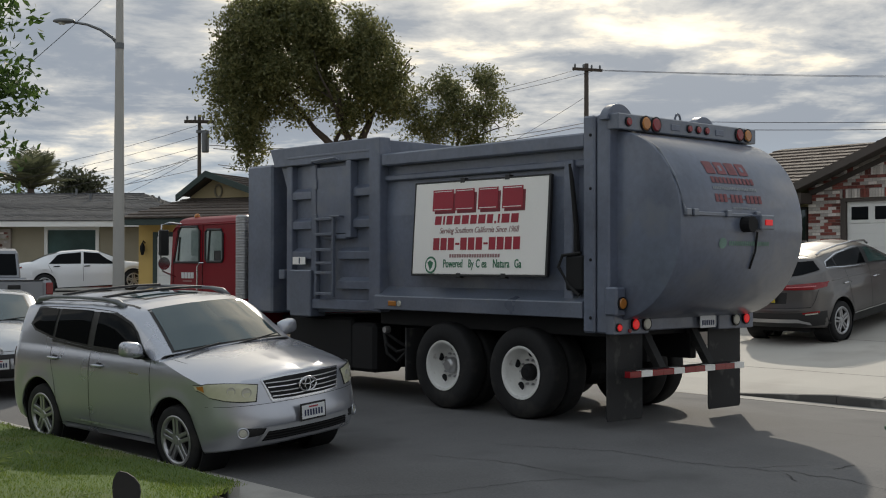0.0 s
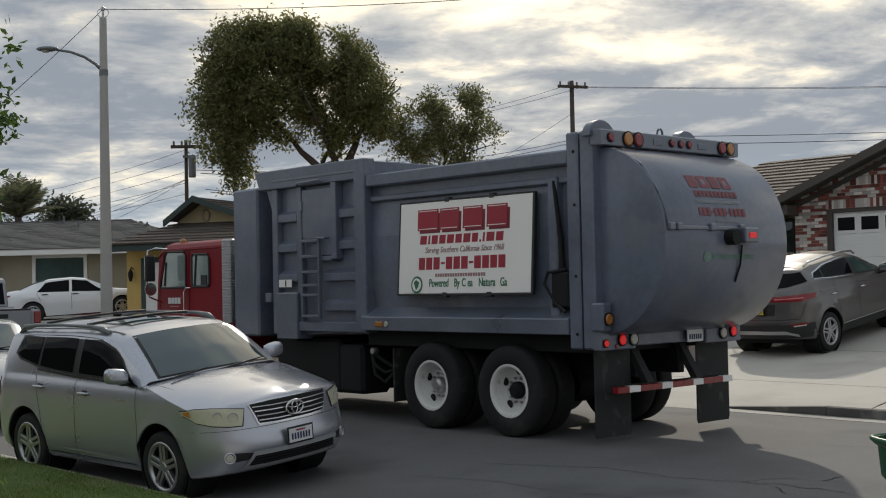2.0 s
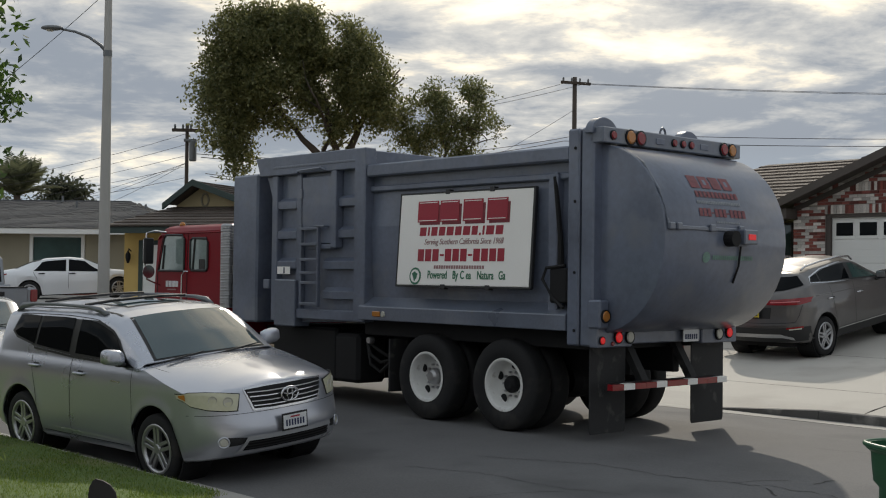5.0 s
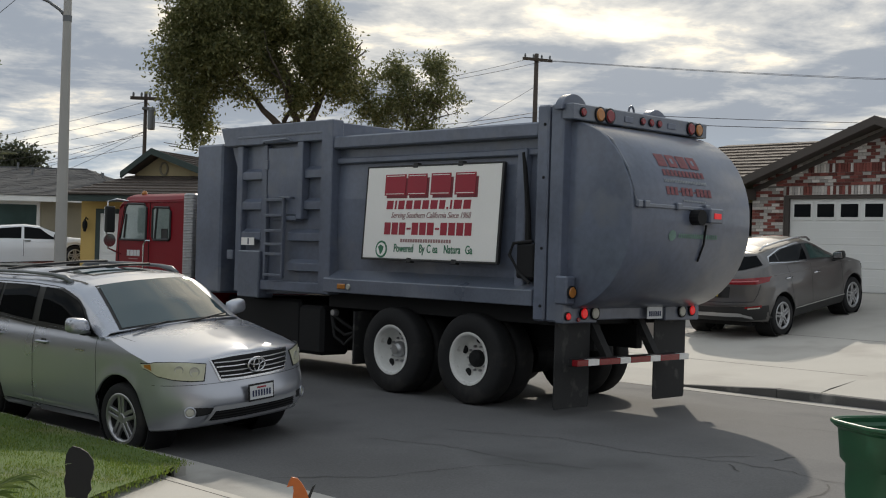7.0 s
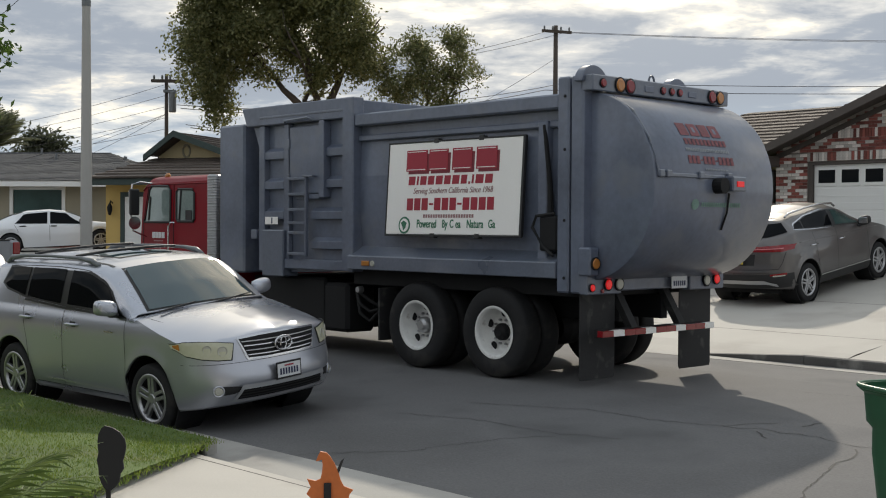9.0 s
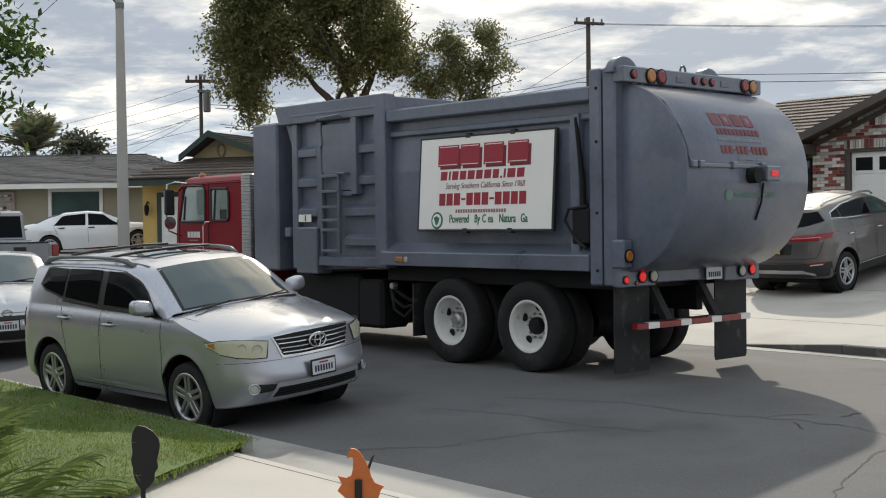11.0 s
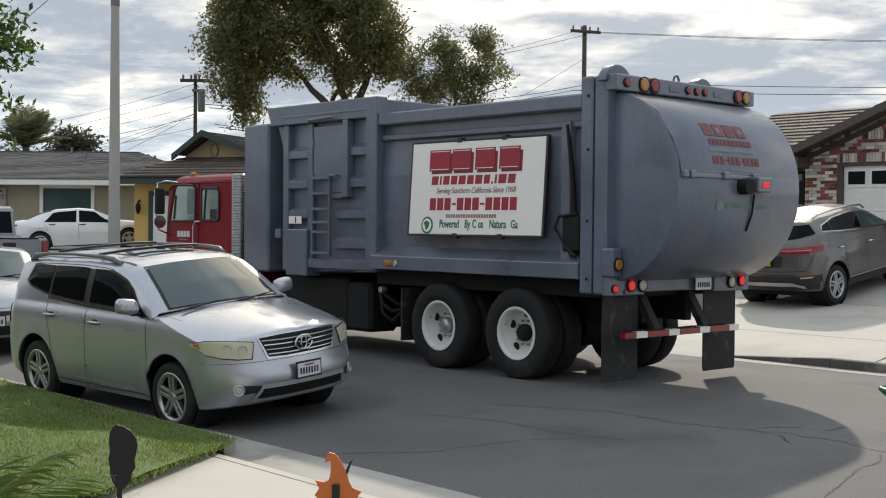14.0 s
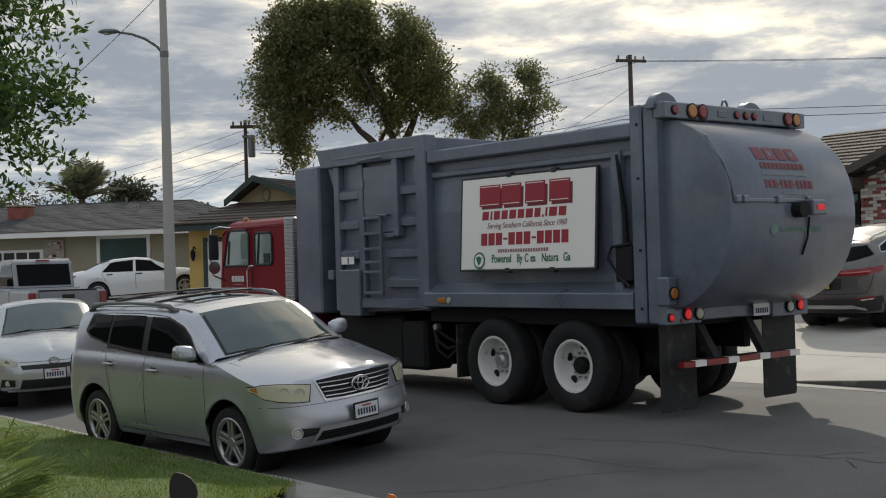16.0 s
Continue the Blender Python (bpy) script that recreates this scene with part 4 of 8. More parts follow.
def suv():
    s = Skin(
        zs=[0.25, 0.33, 0.42, 0.50, 0.58, 0.66, 0.74, 0.82, 0.92, 1.00, 1.08, 1.16, 1.22, 1.30],
        w=[0.86, 0.915, 0.938, 0.948, 0.952, 0.952, 0.950, 0.948, 0.945, 0.942, 0.932, 0.912, 0.888, 0.87],
        xn=[2.30, 2.36, 2.42, 2.455, 2.465, 2.455, 2.43, 2.405, 2.39, 2.37, 2.33, 2.29, 2.26, 2.2],
        xt=[-2.28, -2.34, -2.40, -2.42, -2.42, -2.42, -2.41, -2.39, -2.37, -2.35, -2.32, -2.29, -2.27, -2.24],
        X1=1.74, X2=-1.90, sill=0.27, arches=(-1.395, 1.395), ar=0.445, az=0.40,
        zc=([1.0, 1.2, 1.6, 2.0, 2.2, 2.33, 2.4], [1.285, 1.275, 1.225, 1.165, 1.125, 1.075, 1.05], [0.07, 0.085, 0.14, 0.17, 0.15, 0.10, 0.08]),
        waist=([-2.4, -2.2, -1.9, -1.0, 0.0, 0.9, 1.08], [1.17, 1.21, 1.25, 1.228, 1.205, 1.185, 1.21]),
        R=([-1.93, -1.5, -0.5, 0.0, 0.25, 0.47, 0.8, 1.08], [0.665, 0.70, 0.72, 0.72, 0.715, 0.705, 0.765, 0.815], [1.70, 1.735, 1.755, 1.745, 1.725, 1.675, 1.455, 1.25]),
        S=([-1.93, -1.5, -0.5, 0.0, 0.25, 0.47, 0.8, 1.08], [1.74, 1.775, 1.80, 1.79, 1.77, 1.725, 1.50, 1.283], [0.0, 0.0, 0.0, 0.03, 0.06, 0.10, 0.12, 0.13]),
        cowl=1.08, e=0.80)
    c = empty("silver_suv", label="silver mid-size suv parked at the kerb by the lawn", category="car")
    s.build(c, "silver")
    for sd in (1, -1):
        for x in (-1.395, 1.395):
            tyre_and_rim(c, x, sd * 0.825, 0.375, 0.375, 0.235, sd, 0.258, 5)
            part("wheel_well", bm_lathe([(0.455, sd * 0.55), (0.455, sd * 0.91), (0.44, sd * 0.91), (0.435, sd * 0.55)], 40, cap=False), "black", c, m=Matrix.Translation((x, 0, 0.40)))
        G = lambda x, v, sd=sd: s.at_x(x, v, sd)
        P = lambda x, z, sd=sd: s.side(x, z, sd)
        # one dark band of glass with its frames, then the panes on it
        lo = [(-1.74, 0.26), (-1.60, 0.17), (-1.15, 0.09), (-0.3, 0.05), (0.5, 0.05), (0.97, 0.05)]
        hi = [(-1.62, 0.50), (-1.5, 0.505), (-1.05, 0.51), (-0.3, 0.51), (0.15, 0.505), (0.62, 0.42)]
        s.panel("window_surround", "trim", c, G, lo, hi, 0.004, 40, 8)
        for nm, a in (("quarter_window", ([(-1.70, 0.27), (-1.58, 0.20), (-1.16, 0.12)], [(-1.59, 0.475), (-1.4, 0.48), (-1.10, 0.485)])),
                      ("rear_window", ([(-1.10, 0.115), (-0.7, 0.09), (-0.36, 0.08)], [(-1.04, 0.485), (-0.7, 0.487), (-0.31, 0.487)])),
                      ("front_window", ([(-0.22, 0.08), (0.3, 0.08), (0.92, 0.08)], [(-0.17, 0.487), (0.14, 0.475), (0.57, 0.40)]))):
            s.panel(nm, "glass", c, G, *a, lift=0.009, nx=14, nv=8)
        s.panel("belt_strip", "trim", c, G, [(-1.15, 0.055), (-0.3, 0.02), (0.97, 0.02)], [(-1.15, 0.085), (-0.3, 0.05), (0.97, 0.05)], 0.012, 20, 2)
        for a, b in (((1.0, 0.38), (0.96, 1.19)), ((-0.29, 0.36), (-0.27, 1.21)), ((-1.0, 0.62), (-1.17, 1.22))):
            n = 9
            pts = [(a[0] + (b[0] - a[0]) * k / n, a[1] + (b[1] - a[1]) * k / n) for k in range(n + 1)]
            s.panel("door_gap", "trim", c, P, [(x - 0.004, z) for x, z in pts], [(x + 0.004, z) for x, z in pts], 0.002, 12, 1)
        s.panel("door_gap", "trim", c, P, [(-1.0, 0.345), (1.0, 0.345)], [(-1.0, 0.352), (1.0, 0.352)], 0.002, 10, 1)
        s.panel("rocker", "silver", c, P, [(-0.90, 0.285), (0.90, 0.285)], [(-0.94, 0.335), (0.94, 0.335)], 0.012, 12, 3)
        s.panel("sill_moulding", "silver2", c, P, [(-0.62, 0.405), (0.70, 0.395)], [(-0.66, 0.432), (0.74, 0.42)], 0.016, 14, 2, "bright strip along the door sill")
        for hx, hz in ((-0.06, 1.075), (-1.05, 1.10)):
            p = P(hx, hz)
            s.panel("handle_cup", "trim", c, P, [(hx - 0.05, hz - 0.028), (hx + 0.06, hz - 0.028)], [(hx - 0.05, hz + 0.03), (hx + 0.06, hz + 0.03)], 0.002, 4, 2)
            part("door_handle", bm_tube([p + Vector((0.11, 0, 0)), p + Vector((0.08, sd * 0.035, 0.002)), p + Vector((-0.08, sd * 0.035, 0.002)), p + Vector((-0.11, 0, 0))], [0.010, 0.017, 0.017, 0.010], 10), "silver", c, smooth=True)
        s.panel("side_badge", "chrome", c, P, [(0.58, 1.035), (0.76, 1.03)], [(0.58, 1.05), (0.76, 1.045)], 0.006, 4, 1)
        shell_mirror(c, 0.78, sd * 0.88, 1.325, sd, "silver")
        # headlight wraps the corner
        F = lambda y, z, sd=sd: s.front(y * sd, z, 1)
        lo = [(0.585, 0.825), (0.70, 0.83), (0.82, 0.85), (0.905, 0.885), (0.9415, 0.955)]
        hi = [(0.545, 0.985), (0.70, 1.01), (0.82, 1.022), (0.905, 1.02), (0.9415, 0.995)]
        s.panel("headlight_seal", "trim", c, F, [(y - (0.012 if k == 0 else 0), z - 0.012) for k, (y, z) in enumerate(lo)], [(y - (0.012 if k == 0 else 0), z + 0.008) for k, (y, z) in enumerate(hi)], 0.003, 30, 4)
        hl = s.panel("headlight", "lens_old", c, F, lo, hi, 0.012, 30, 8, "yellowed plastic headlight")
        for y, z, r in ((0.66, 0.92, 0.052), (0.78, 0.945, 0.045)):
            q = F(y, z)
            part("lamp_bowl", bm_lathe([(r, 0.0), (r * 0.96, 0.006), (r * 0.86, 0.004), (r * 0.55, -0.004), (0.001, -0.004)], 24, "x"), "lens_clear", hl, m=Matrix.Translation(q + Vector((0.014, 0, 0))) @ Matrix.Rotation(sd * radians(28 if y < 0.7 else 42), 4, "Z"))
        s.panel("indicator", "lens_amber", hl, F, [(0.922, 0.935), (0.938, 0.965)], [(0.922, 1.0), (0.938, 0.99)], 0.016, 4, 2)
        # fog light in its slot
        s.panel("fog_slot", "trim", c, F, [(0.50, 0.505), (0.58, 0.470), (0.74, 0.455)], [(0.50, 0.535), (0.58, 0.548), (0.74, 0.56)], 0.004, 12, 4)
        q = F(0.725, 0.508)
        fm = Matrix.Translation(q + Vector((-0.004, 0, 0))) @ Matrix.Rotation(sd * radians(30), 4, "Z")
        fg = part("fog_light", bm_lathe([(0.062, 0.0), (0.062, 0.016), (0.052, 0.024), (0.044, 0.012)], 28, "x", cap=False), "silver", c, m=fm, smooth=True)
        part("fog_lens", bm_lathe([(0.045, 0.010), (0.034, 0.017), (0.001, 0.02)], 24, "x"), "lens_clear", fg)
        s.panel("tail_light", "lens_red", c, P, [(-2.30, 0.88), (-2.02, 0.95)], [(-2.25, 1.16), (-2.05, 1.16)], 0.008, 6, 4)
        part("roof_rail", bm_tube([(-1.86, sd * 0.675, 1.69), (-1.74, sd * 0.68, 1.755), (-1.45, sd * 0.685, 1.788), (-0.8, sd * 0.70, 1.805), (-0.2, sd * 0.70, 1.80), (0.04, sd * 0.695, 1.772), (0.16, sd * 0.69, 1.72)], [0.03, 0.038, 0.022, 0.018, 0.022, 0.036, 0.03], 10), "lampgrey", c, "dark grey roof rail", smooth=True)
        s.panel("roof_drip", "trim", c, G, [(-1.85, 0.595), (0.35, 0.595)], [(-1.85, 0.612), (0.35, 0.612)], 0.003, 30, 1)
        # wiper arm, crease between bonnet and wing
        hood = []
        for k in range(9):
            f = k / 8
            x = 2.14 - (2.14 - 1.14) * f
            y = 0.60 + 0.20 * f ** 0.8
            hood.append((x, y))
        part("bonnet_gap", bm_tube([(x, sd * y, float(np.interp(x, s.zc[0], s.zc[1])) - float(np.interp(x, s.zc[0], s.zc[2])) * (y / 0.93) ** 2 - 0.006) for x, y in hood], 0.005, 5), "trim", c)
    for x in (-1.25, -0.35):
        part("roof_bar", bm_tube([(x, -0.66, 1.815), (x, -0.3, 1.835), (x, 0.3, 1.835), (x, 0.66, 1.815)], 0.017, 8), "trim", c)
    T = lambda x, v: s.at_x(x, v, 1)
    s.panel("sunroof_frame", "trim", c, T, [(-0.72, 0.76), (-0.72, 1.24)], [(0.06, 0.76), (0.06, 1.24)], 0.003, 14, 6)
    s.panel("sunroof", "glass2", c, T, [(-0.69, 0.775), (-0.69, 1.225)], [(0.03, 0.775), (0.03, 1.225)], 0.007, 14, 6, "tinted glass sunroof")
    s.panel("windscreen_seal", "trim", c, T, [(0.44, 0.612), (0.46, 1.0), (0.44, 1.388)], [(1.07, 0.60), (1.07, 1.0), (1.07, 1.40)], 0.003, 30, 10)
    s.panel("windscreen", "glass2", c, T, [(0.455, 0.63), (0.475, 1.0), (0.455, 1.37)], [(1.055, 0.615), (1.055, 1.0), (1.055, 1.385)], 0.008, 30, 12, "tinted windscreen reflecting the sky")
    part("screen_mirror", bm_box(0.63, 0.66, -0.09, 0.09, 1.62, 1.68, 0.012), "trim", c)
    for y0, y1 in ((-0.66, -0.02), (-0.06, 0.62)):
        part("wiper", bm_tube([(1.215, y0 * 0.98, 1.262), (1.20, (y0 + y1) / 2, 1.293), (1.15, y1, 1.32)], [0.012, 0.012, 0.006], 6), "trim", c)
    s.panel("rear_screen", "glass", c, lambda k, v: (lambda p: Vector((p.x, p.y * (1 if k > 0 else -1), p.z)))(s.cabin(3 - abs(k), v)), [(-0.75, 0.15), (0.75, 0.15)], [(-0.7, 0.48), (0.7, 0.48)], 0.008, 14, 6)
    N = lambda y, z: s.front(y, z, 1)
    wide = lambda y0, y1, z0, z1, t0=0.0, t1=0.0: ([(-y0, z0), (-y0 / 2, z0 - t0), (0, z0 - t0), (y0 / 2, z0 - t0), (y0, z0)], [(-y1, z1), (-y1 / 2, z1 + t1), (0, z1 + t1), (y1 / 2, z1 + t1), (y1, z1)])
    s.panel("grille_surround", "chrome", c, N, *wide(0.425, 0.505, 0.80, 1.035, 0.01, 0.012), lift=0.008, nx=24, nv=6, label="chrome grille surround")
    g = s.panel("grille", "black", c, N, *wide(0.405, 0.48, 0.822, 1.018, 0.01, 0.012), lift=0.013, nx=24, nv=6, label="black grille with bright bars")
    for k in range(4):
        z = 0.852 + k * 0.046
        h = 0.405 + (z - 0.822) / 0.196 * 0.07
        s.panel("grille_bar", "chrome" if k % 2 == 0 else "steel", g, N, *wide(h, h, z - 0.006, z + 0.005, 0.008, -0.008), lift=0.026, nx=20, nv=2)
    bx = s.front(0, 0.92).x + 0.045
    disc("badge_back", "black", c, (bx - 0.02, 0, 0.925), 0.075, 0.012, "x", n=28)
    ring = part("badge", bm_tube([(bx, 0.108 * math.cos(a), 0.925 + 0.074 * math.sin(a)) for a in np.linspace(0, 2 * math.pi, 33)], 0.011, 8), "chrome", c, "oval chrome badge", smooth=True)
    part("badge_ring", bm_tube([(bx, 0.036 * math.cos(a), 0.922 + 0.066 * math.sin(a)) for a in np.linspace(0, 2 * math.pi, 21)], 0.009, 6), "chrome", ring, smooth=True)
    part("badge_ring", bm_tube([(bx, 0.085 * math.cos(a), 0.953 + 0.030 * math.sin(a)) for a in np.linspace(0, 2 * math.pi, 25)], 0.008, 6), "chrome", ring, smooth=True)
    # lower intake with its bright frame
    s.panel("lower_grille", "black", c, N, *wide(0.56, 0.50, 0.405, 0.52), lift=0.006, nx=24, nv=4)
    for z in (0.432, 0.462, 0.492):
        s.panel("intake_slat", "trim", c, N, *wide(0.53, 0.53, z - 0.006, z + 0.006), lift=0.018, nx=20, nv=1)
    s.panel("bumper_bar", "silver2", c, N, *wide(0.54, 0.52, 0.512, 0.562), lift=0.03, nx=24, nv=4)
    s.panel("bumper_bar", "silver2", c, N, *wide(0.62, 0.60, 0.385, 0.405), lift=0.016, nx=24, nv=2)
    for sd in (1, -1):
        s.panel("bumper_bar", "silver2", c, N, [(sd * 0.60, 0.395), (sd * 0.565, 0.395)], [(sd * 0.52, 0.55), (sd * 0.485, 0.545)], 0.020, 3, 5)
    s.panel("bumper_seam", "trim", c, N, *wide(0.93, 0.93, 0.783, 0.788, 0.0, 0.0), lift=0.002, nx=40, nv=1)
    s.plate(c, 0.0, 0.645, 1)
    return c


car = suv()
car.matrix_world = pose(-3.04, 13.95, -0.20, 4.6, 0.8, -43.1) @ Matrix.Translation((0.0, 0.045, 0.0)) @ Matrix.Diagonal((0.95, 1.0, 0.95, 1))

# ---- refuse truck ----


def truck():
    c = empty("refuse_truck", pose(1.85, 15.473, 0, 0, 0, 131.64), "slate grey refuse truck with a red cab standing in the road", "truck")
    box("chassis_rail", "black", c, -1.3, 8.3, 0.35, 0.47, 0.72, 1.02)
    box("chassis_rail", "black", c, -1.3, 8.3, -0.47, -0.35, 0.72, 1.02)
    for x in (0, 1.4):
        for sd in (1, -1):
            tyre_and_rim(c, x, sd * 1.10, 0.55, 0.55, 0.28, sd, 0.31, "truck", "black" if x == 0 else "steel")
            tyre_and_rim(c, x, sd * 0.78, 0.55, 0.55, 0.28, sd, 0.31, "truck")
        part("axle", bm_tube([(x, -0.7, 0.55), (x, 0.7, 0.55)], 0.1, 10), "black", c)
        disc("differential", "black", c, (x, -0.15, 0.55), 0.22, 0.3, "y")
    for sd in (1, -1):
        tyre_and_rim(c, 6.9, sd * 1.06, 0.55, 0.55, 0.30, sd, 0.31, "truck")
    # body box and its flared side
    prof = [(-1.10, 1.30), (-1.16, 1.9), (-1.17, 2.5), (-1.14, 3.0), (-1.14, 3.32), (1.14, 3.32), (1.14, 3.0), (1.17, 2.5), (1.16, 1.9), (1.10, 1.30)]
    part("body", bm_prism(prof, "x", -1.2, 2.75), "grey", c, "bowed slate grey steel body")
    part("body_roof", bm_prism([(-1.1, 3.318), (-0.6, 3.40), (0.6, 3.40), (1.1, 3.318)], "x", -1.1, 2.7), "grey", c)
    for sd in (1, -1):
        a, b = (1.12, 1.28) if sd > 0 else (-1.28, -1.12)
        box("top_rail", "grey", c, -1.06, 2.62, a, b, 3.17, 3.34, 0.02)
        a, b = (1.12, 1.21) if sd > 0 else (-1.21, -1.12)
        box("side_rail", "grey", c, -1.06, 2.62, a, b, 2.97, 3.05, 0.015)
        pr = [(1.10, 1.56), (1.33, 1.42), (1.33, 1.24), (1.10, 1.24)]
        part("ledge", bm_prism([(sd * y, z) for y, z in pr], "x", -1.06, 2.70, 0.008), "grey2", c, "sloping ledge along the body's foot")
        a, b = (1.10, 1.26) if sd > 0 else (-1.26, -1.10)
        box("gusset", "grey", c, -0.86, -0.72, a, b, 1.45, 3.05, 0.015)
    # front chamber with ribs, door and ladder
    side_poly = [(5.32, 3.56), (2.77, 3.56), (2.77, 1.2), (4.72, 1.12), (4.88, 1.3), (4.95, 2.75)]
    part("hopper", bm_prism(side_poly, "y", -1.14, 1.14, 0.01), "grey", c, "ribbed hopper wall behind the cab")
    part("hopper_rim", bm_prism([(5.33, 3.58), (2.75, 3.58), (2.75, 3.30), (5.2, 3.30)], "y", 1.14, 1.27, 0.012), "grey", c)
    part("hopper_rim", bm_prism([(5.33, 3.58), (2.75, 3.58), (2.75, 3.30), (5.2, 3.30)], "y", -1.27, -1.14, 0.012), "grey", c)
    part("hopper_rim_edge", bm_box(2.85, 4.85, 1.265, 1.28, 3.40, 3.43, 0.004), "grey2", c)
    box("corner_post", "grey", c, 2.62, 2.86, 1.10, 1.30, 1.2, 3.575, 0.015)
    box("corner_post", "grey", c, 2.62, 2.86, -1.30, -1.10, 1.2, 3.575, 0.015)
    box("hopper_post", "grey", c, 4.78, 4.92, 1.13, 1.24, 1.15, 3.30, 0.012)
    box("hopper_post", "grey", c, 4.2, 4.32, 1.13, 1.22, 1.2, 3.30, 0.012)
    for z in (2.86, 2.42, 1.98, 1.56):
        for x0, x1 in ((4.31, 4.79), (2.85, 3.37)) if z > 2.2 else ((4.31, 4.79), (2.85, 3.66)):
            part("rib", bm_prism([(1.13, z + 0.11), (1.225, z + 0.045), (1.225, z - 0.06), (1.13, z - 0.075)], "x", x0, x1, 0.004), "grey", c)
    box("sill_beam", "grey", c, 2.86, 4.8, 1.12, 1.25, 1.2, 1.34, 0.012)
    d = box("access_door", "grey", c, 3.44, 4.14, 1.14, 1.245, 2.28, 3.24, 0.009, "hinged access door")
    box("door_frame", "grey", c, 3.30, 3.42, 1.14, 1.275, 2.22, 3.30, 0.01)
    box("door_frame", "grey", c, 3.42, 3.98, 1.14, 1.265, 2.20, 2.27, 0.01)
    part("door_grip", bm_tube([(3.5, 1.25, 2.52), (3.5, 1.32, 2.52), (3.72, 1.32, 2.53), (3.72, 1.25, 2.53)], 0.015, 6), "grey2", d)
    part("door_bar", bm_tube([(3.55, 1.27, 3.31), (3.6, 1.33, 3.35), (4.15, 1.33, 3.33), (4.2, 1.27, 3.29)], 0.018, 6), "grey2", d)
    for z in (2.5, 3.0):
        box("hinge", "grey2", d, 4.12, 4.18, 1.20, 1.27, z - 0.07, z + 0.07, 0.008)
    lad = empty("ladder")
    lad.parent = c
    for x in (3.66, 4.06):
        box("ladder_rail", "grey2", lad, x - 0.02, x + 0.02, 1.27, 1.33, 1.38, 2.52, 0.008)
    for z in (1.42, 1.72, 1.86, 2.05, 2.27, 2.49):
        box("rung", "grey2", lad, 3.66, 4.06, 1.27, 1.34, z - 0.02, z + 0.02, 0.006)
    box("tool_box", "grey2", c, 4.25, 4.78, 1.0, 1.28, 1.08, 1.76, 0.015)
    box("step_plate", "grey2", c, 4.95, 5.1, 1.05, 1.26, 1.62, 1.76, 0.01)
    t = box("warning_label", "sign", c, 4.42, 4.74, 1.245, 1.252, 1.84, 1.95, 0.001, "small faded warning labels")
    box("label_bar", "ink", t, 4.55, 4.58, 1.252, 1.254, 1.85, 1.94, 0.0)
    # tank housing and cab
    box("tank_housing", "grey", c, 5.34, 6.02, -1.22, 1.22, 1.10, 3.36, 0.03, "tall slate grey tank housing")
    cab_prof = [(6.14, 0.9), (8.58, 0.9), (8.62, 1.0), (8.60, 1.62), (8.52, 2.36), (8.46, 2.48), (8.32, 2.55), (6.3, 2.57), (6.18, 2.52), (6.14, 2.4)]
    part("cab", bm_prism(cab_prof, "y", -1.15, 1.15, 0.035), "red", c, "dark red cab-over cab")
    part("cab_roof", bm_prism([(-1.12, 2.54), (-1.06, 2.60), (-0.9, 2.645), (0.9, 2.645), (1.06, 2.60), (1.12, 2.54)], "x", 6.24, 8.36, 0.02), "red", c)
    part("roof_gutter", bm_tube([(6.2, 1.15, 2.50), (7.8, 1.155, 2.50), (8.36, 1.155, 2.47), (8.46, 1.155, 2.40)], 0.014, 6), "red", c)
    w = part("door_window", bm_prism([(7.60, 1.88), (8.40, 1.88), (8.24, 2.40), (8.18, 2.46), (7.66, 2.45), (7.60, 2.40)], "y", 1.13, 1.158, 0.004), "cab_glass", c)
    part("rear_cab_window", bm_prism([(6.90, 1.89), (7.34, 1.89), (7.38, 1.93), (7.38, 2.36), (7.33, 2.40), (6.91, 2.39), (6.86, 2.34), (6.86, 1.93)], "y", 1.13, 1.158, 0.004), "cab_glass", c)
    for ring in ([(7.59, 1.87), (8.42, 1.87), (8.25, 2.41), (8.18, 2.475), (7.65, 2.465), (7.58, 2.40), (7.59, 1.87)], [(6.89, 1.88), (7.35, 1.88), (7.39, 1.92), (7.39, 2.37), (7.33, 2.41), (6.90, 2.40), (6.85, 2.34), (6.85, 1.92), (6.89, 1.88)]):
        part("window_seal", bm_tube([(x, 1.157, z) for x, z in ring], 0.022, 6), "trim", w)
    part("seat_back", bm_box(6.92, 7.10, 1.159, 1.162, 1.90, 2.06, 0.01), "trim", c)
    for x, z0, z1 in ((7.30, 1.9, 2.39), (8.28, 1.9, 2.3)):
        part("window_post", bm_tube([(x, 1.161, z0), (x - 0.06, 1.161, z1)], 0.02, 6), "trim", c)
    for x in (7.50, 8.47):
        part("door_gap", bm_tube([(x, 1.150, 1.0), (x, 1.150, 1.9), (x - 0.02 if x < 8 else x - 0.18, 1.150, 2.49)], 0.008, 5), "black", c)
    part("windscreen", bm_prism([(8.60, 1.70), (8.63, 1.70), (8.545, 2.40), (8.515, 2.40)], "y", -1.0, 1.0, 0.003), "glass2", c)
    for k in range(3):
        part("roof_marker", bm_lathe([(0.05, 0), (0.05, 0.03), (0.03, 0.06), (0.001, 0.065)], 12, "z"), "lens_amber", c, m=Matrix.Translation((8.1, -0.9 + 0.9 * k, 2.64)))
    part("exhaust_shield", bm_lathe([(0.115, 1.30), (0.115, 2.60), (0.09, 2.62)], 18, "z"), "steel", c, "perforated bright exhaust shield", m=Matrix.Translation((6.24, 1.16, 0)))
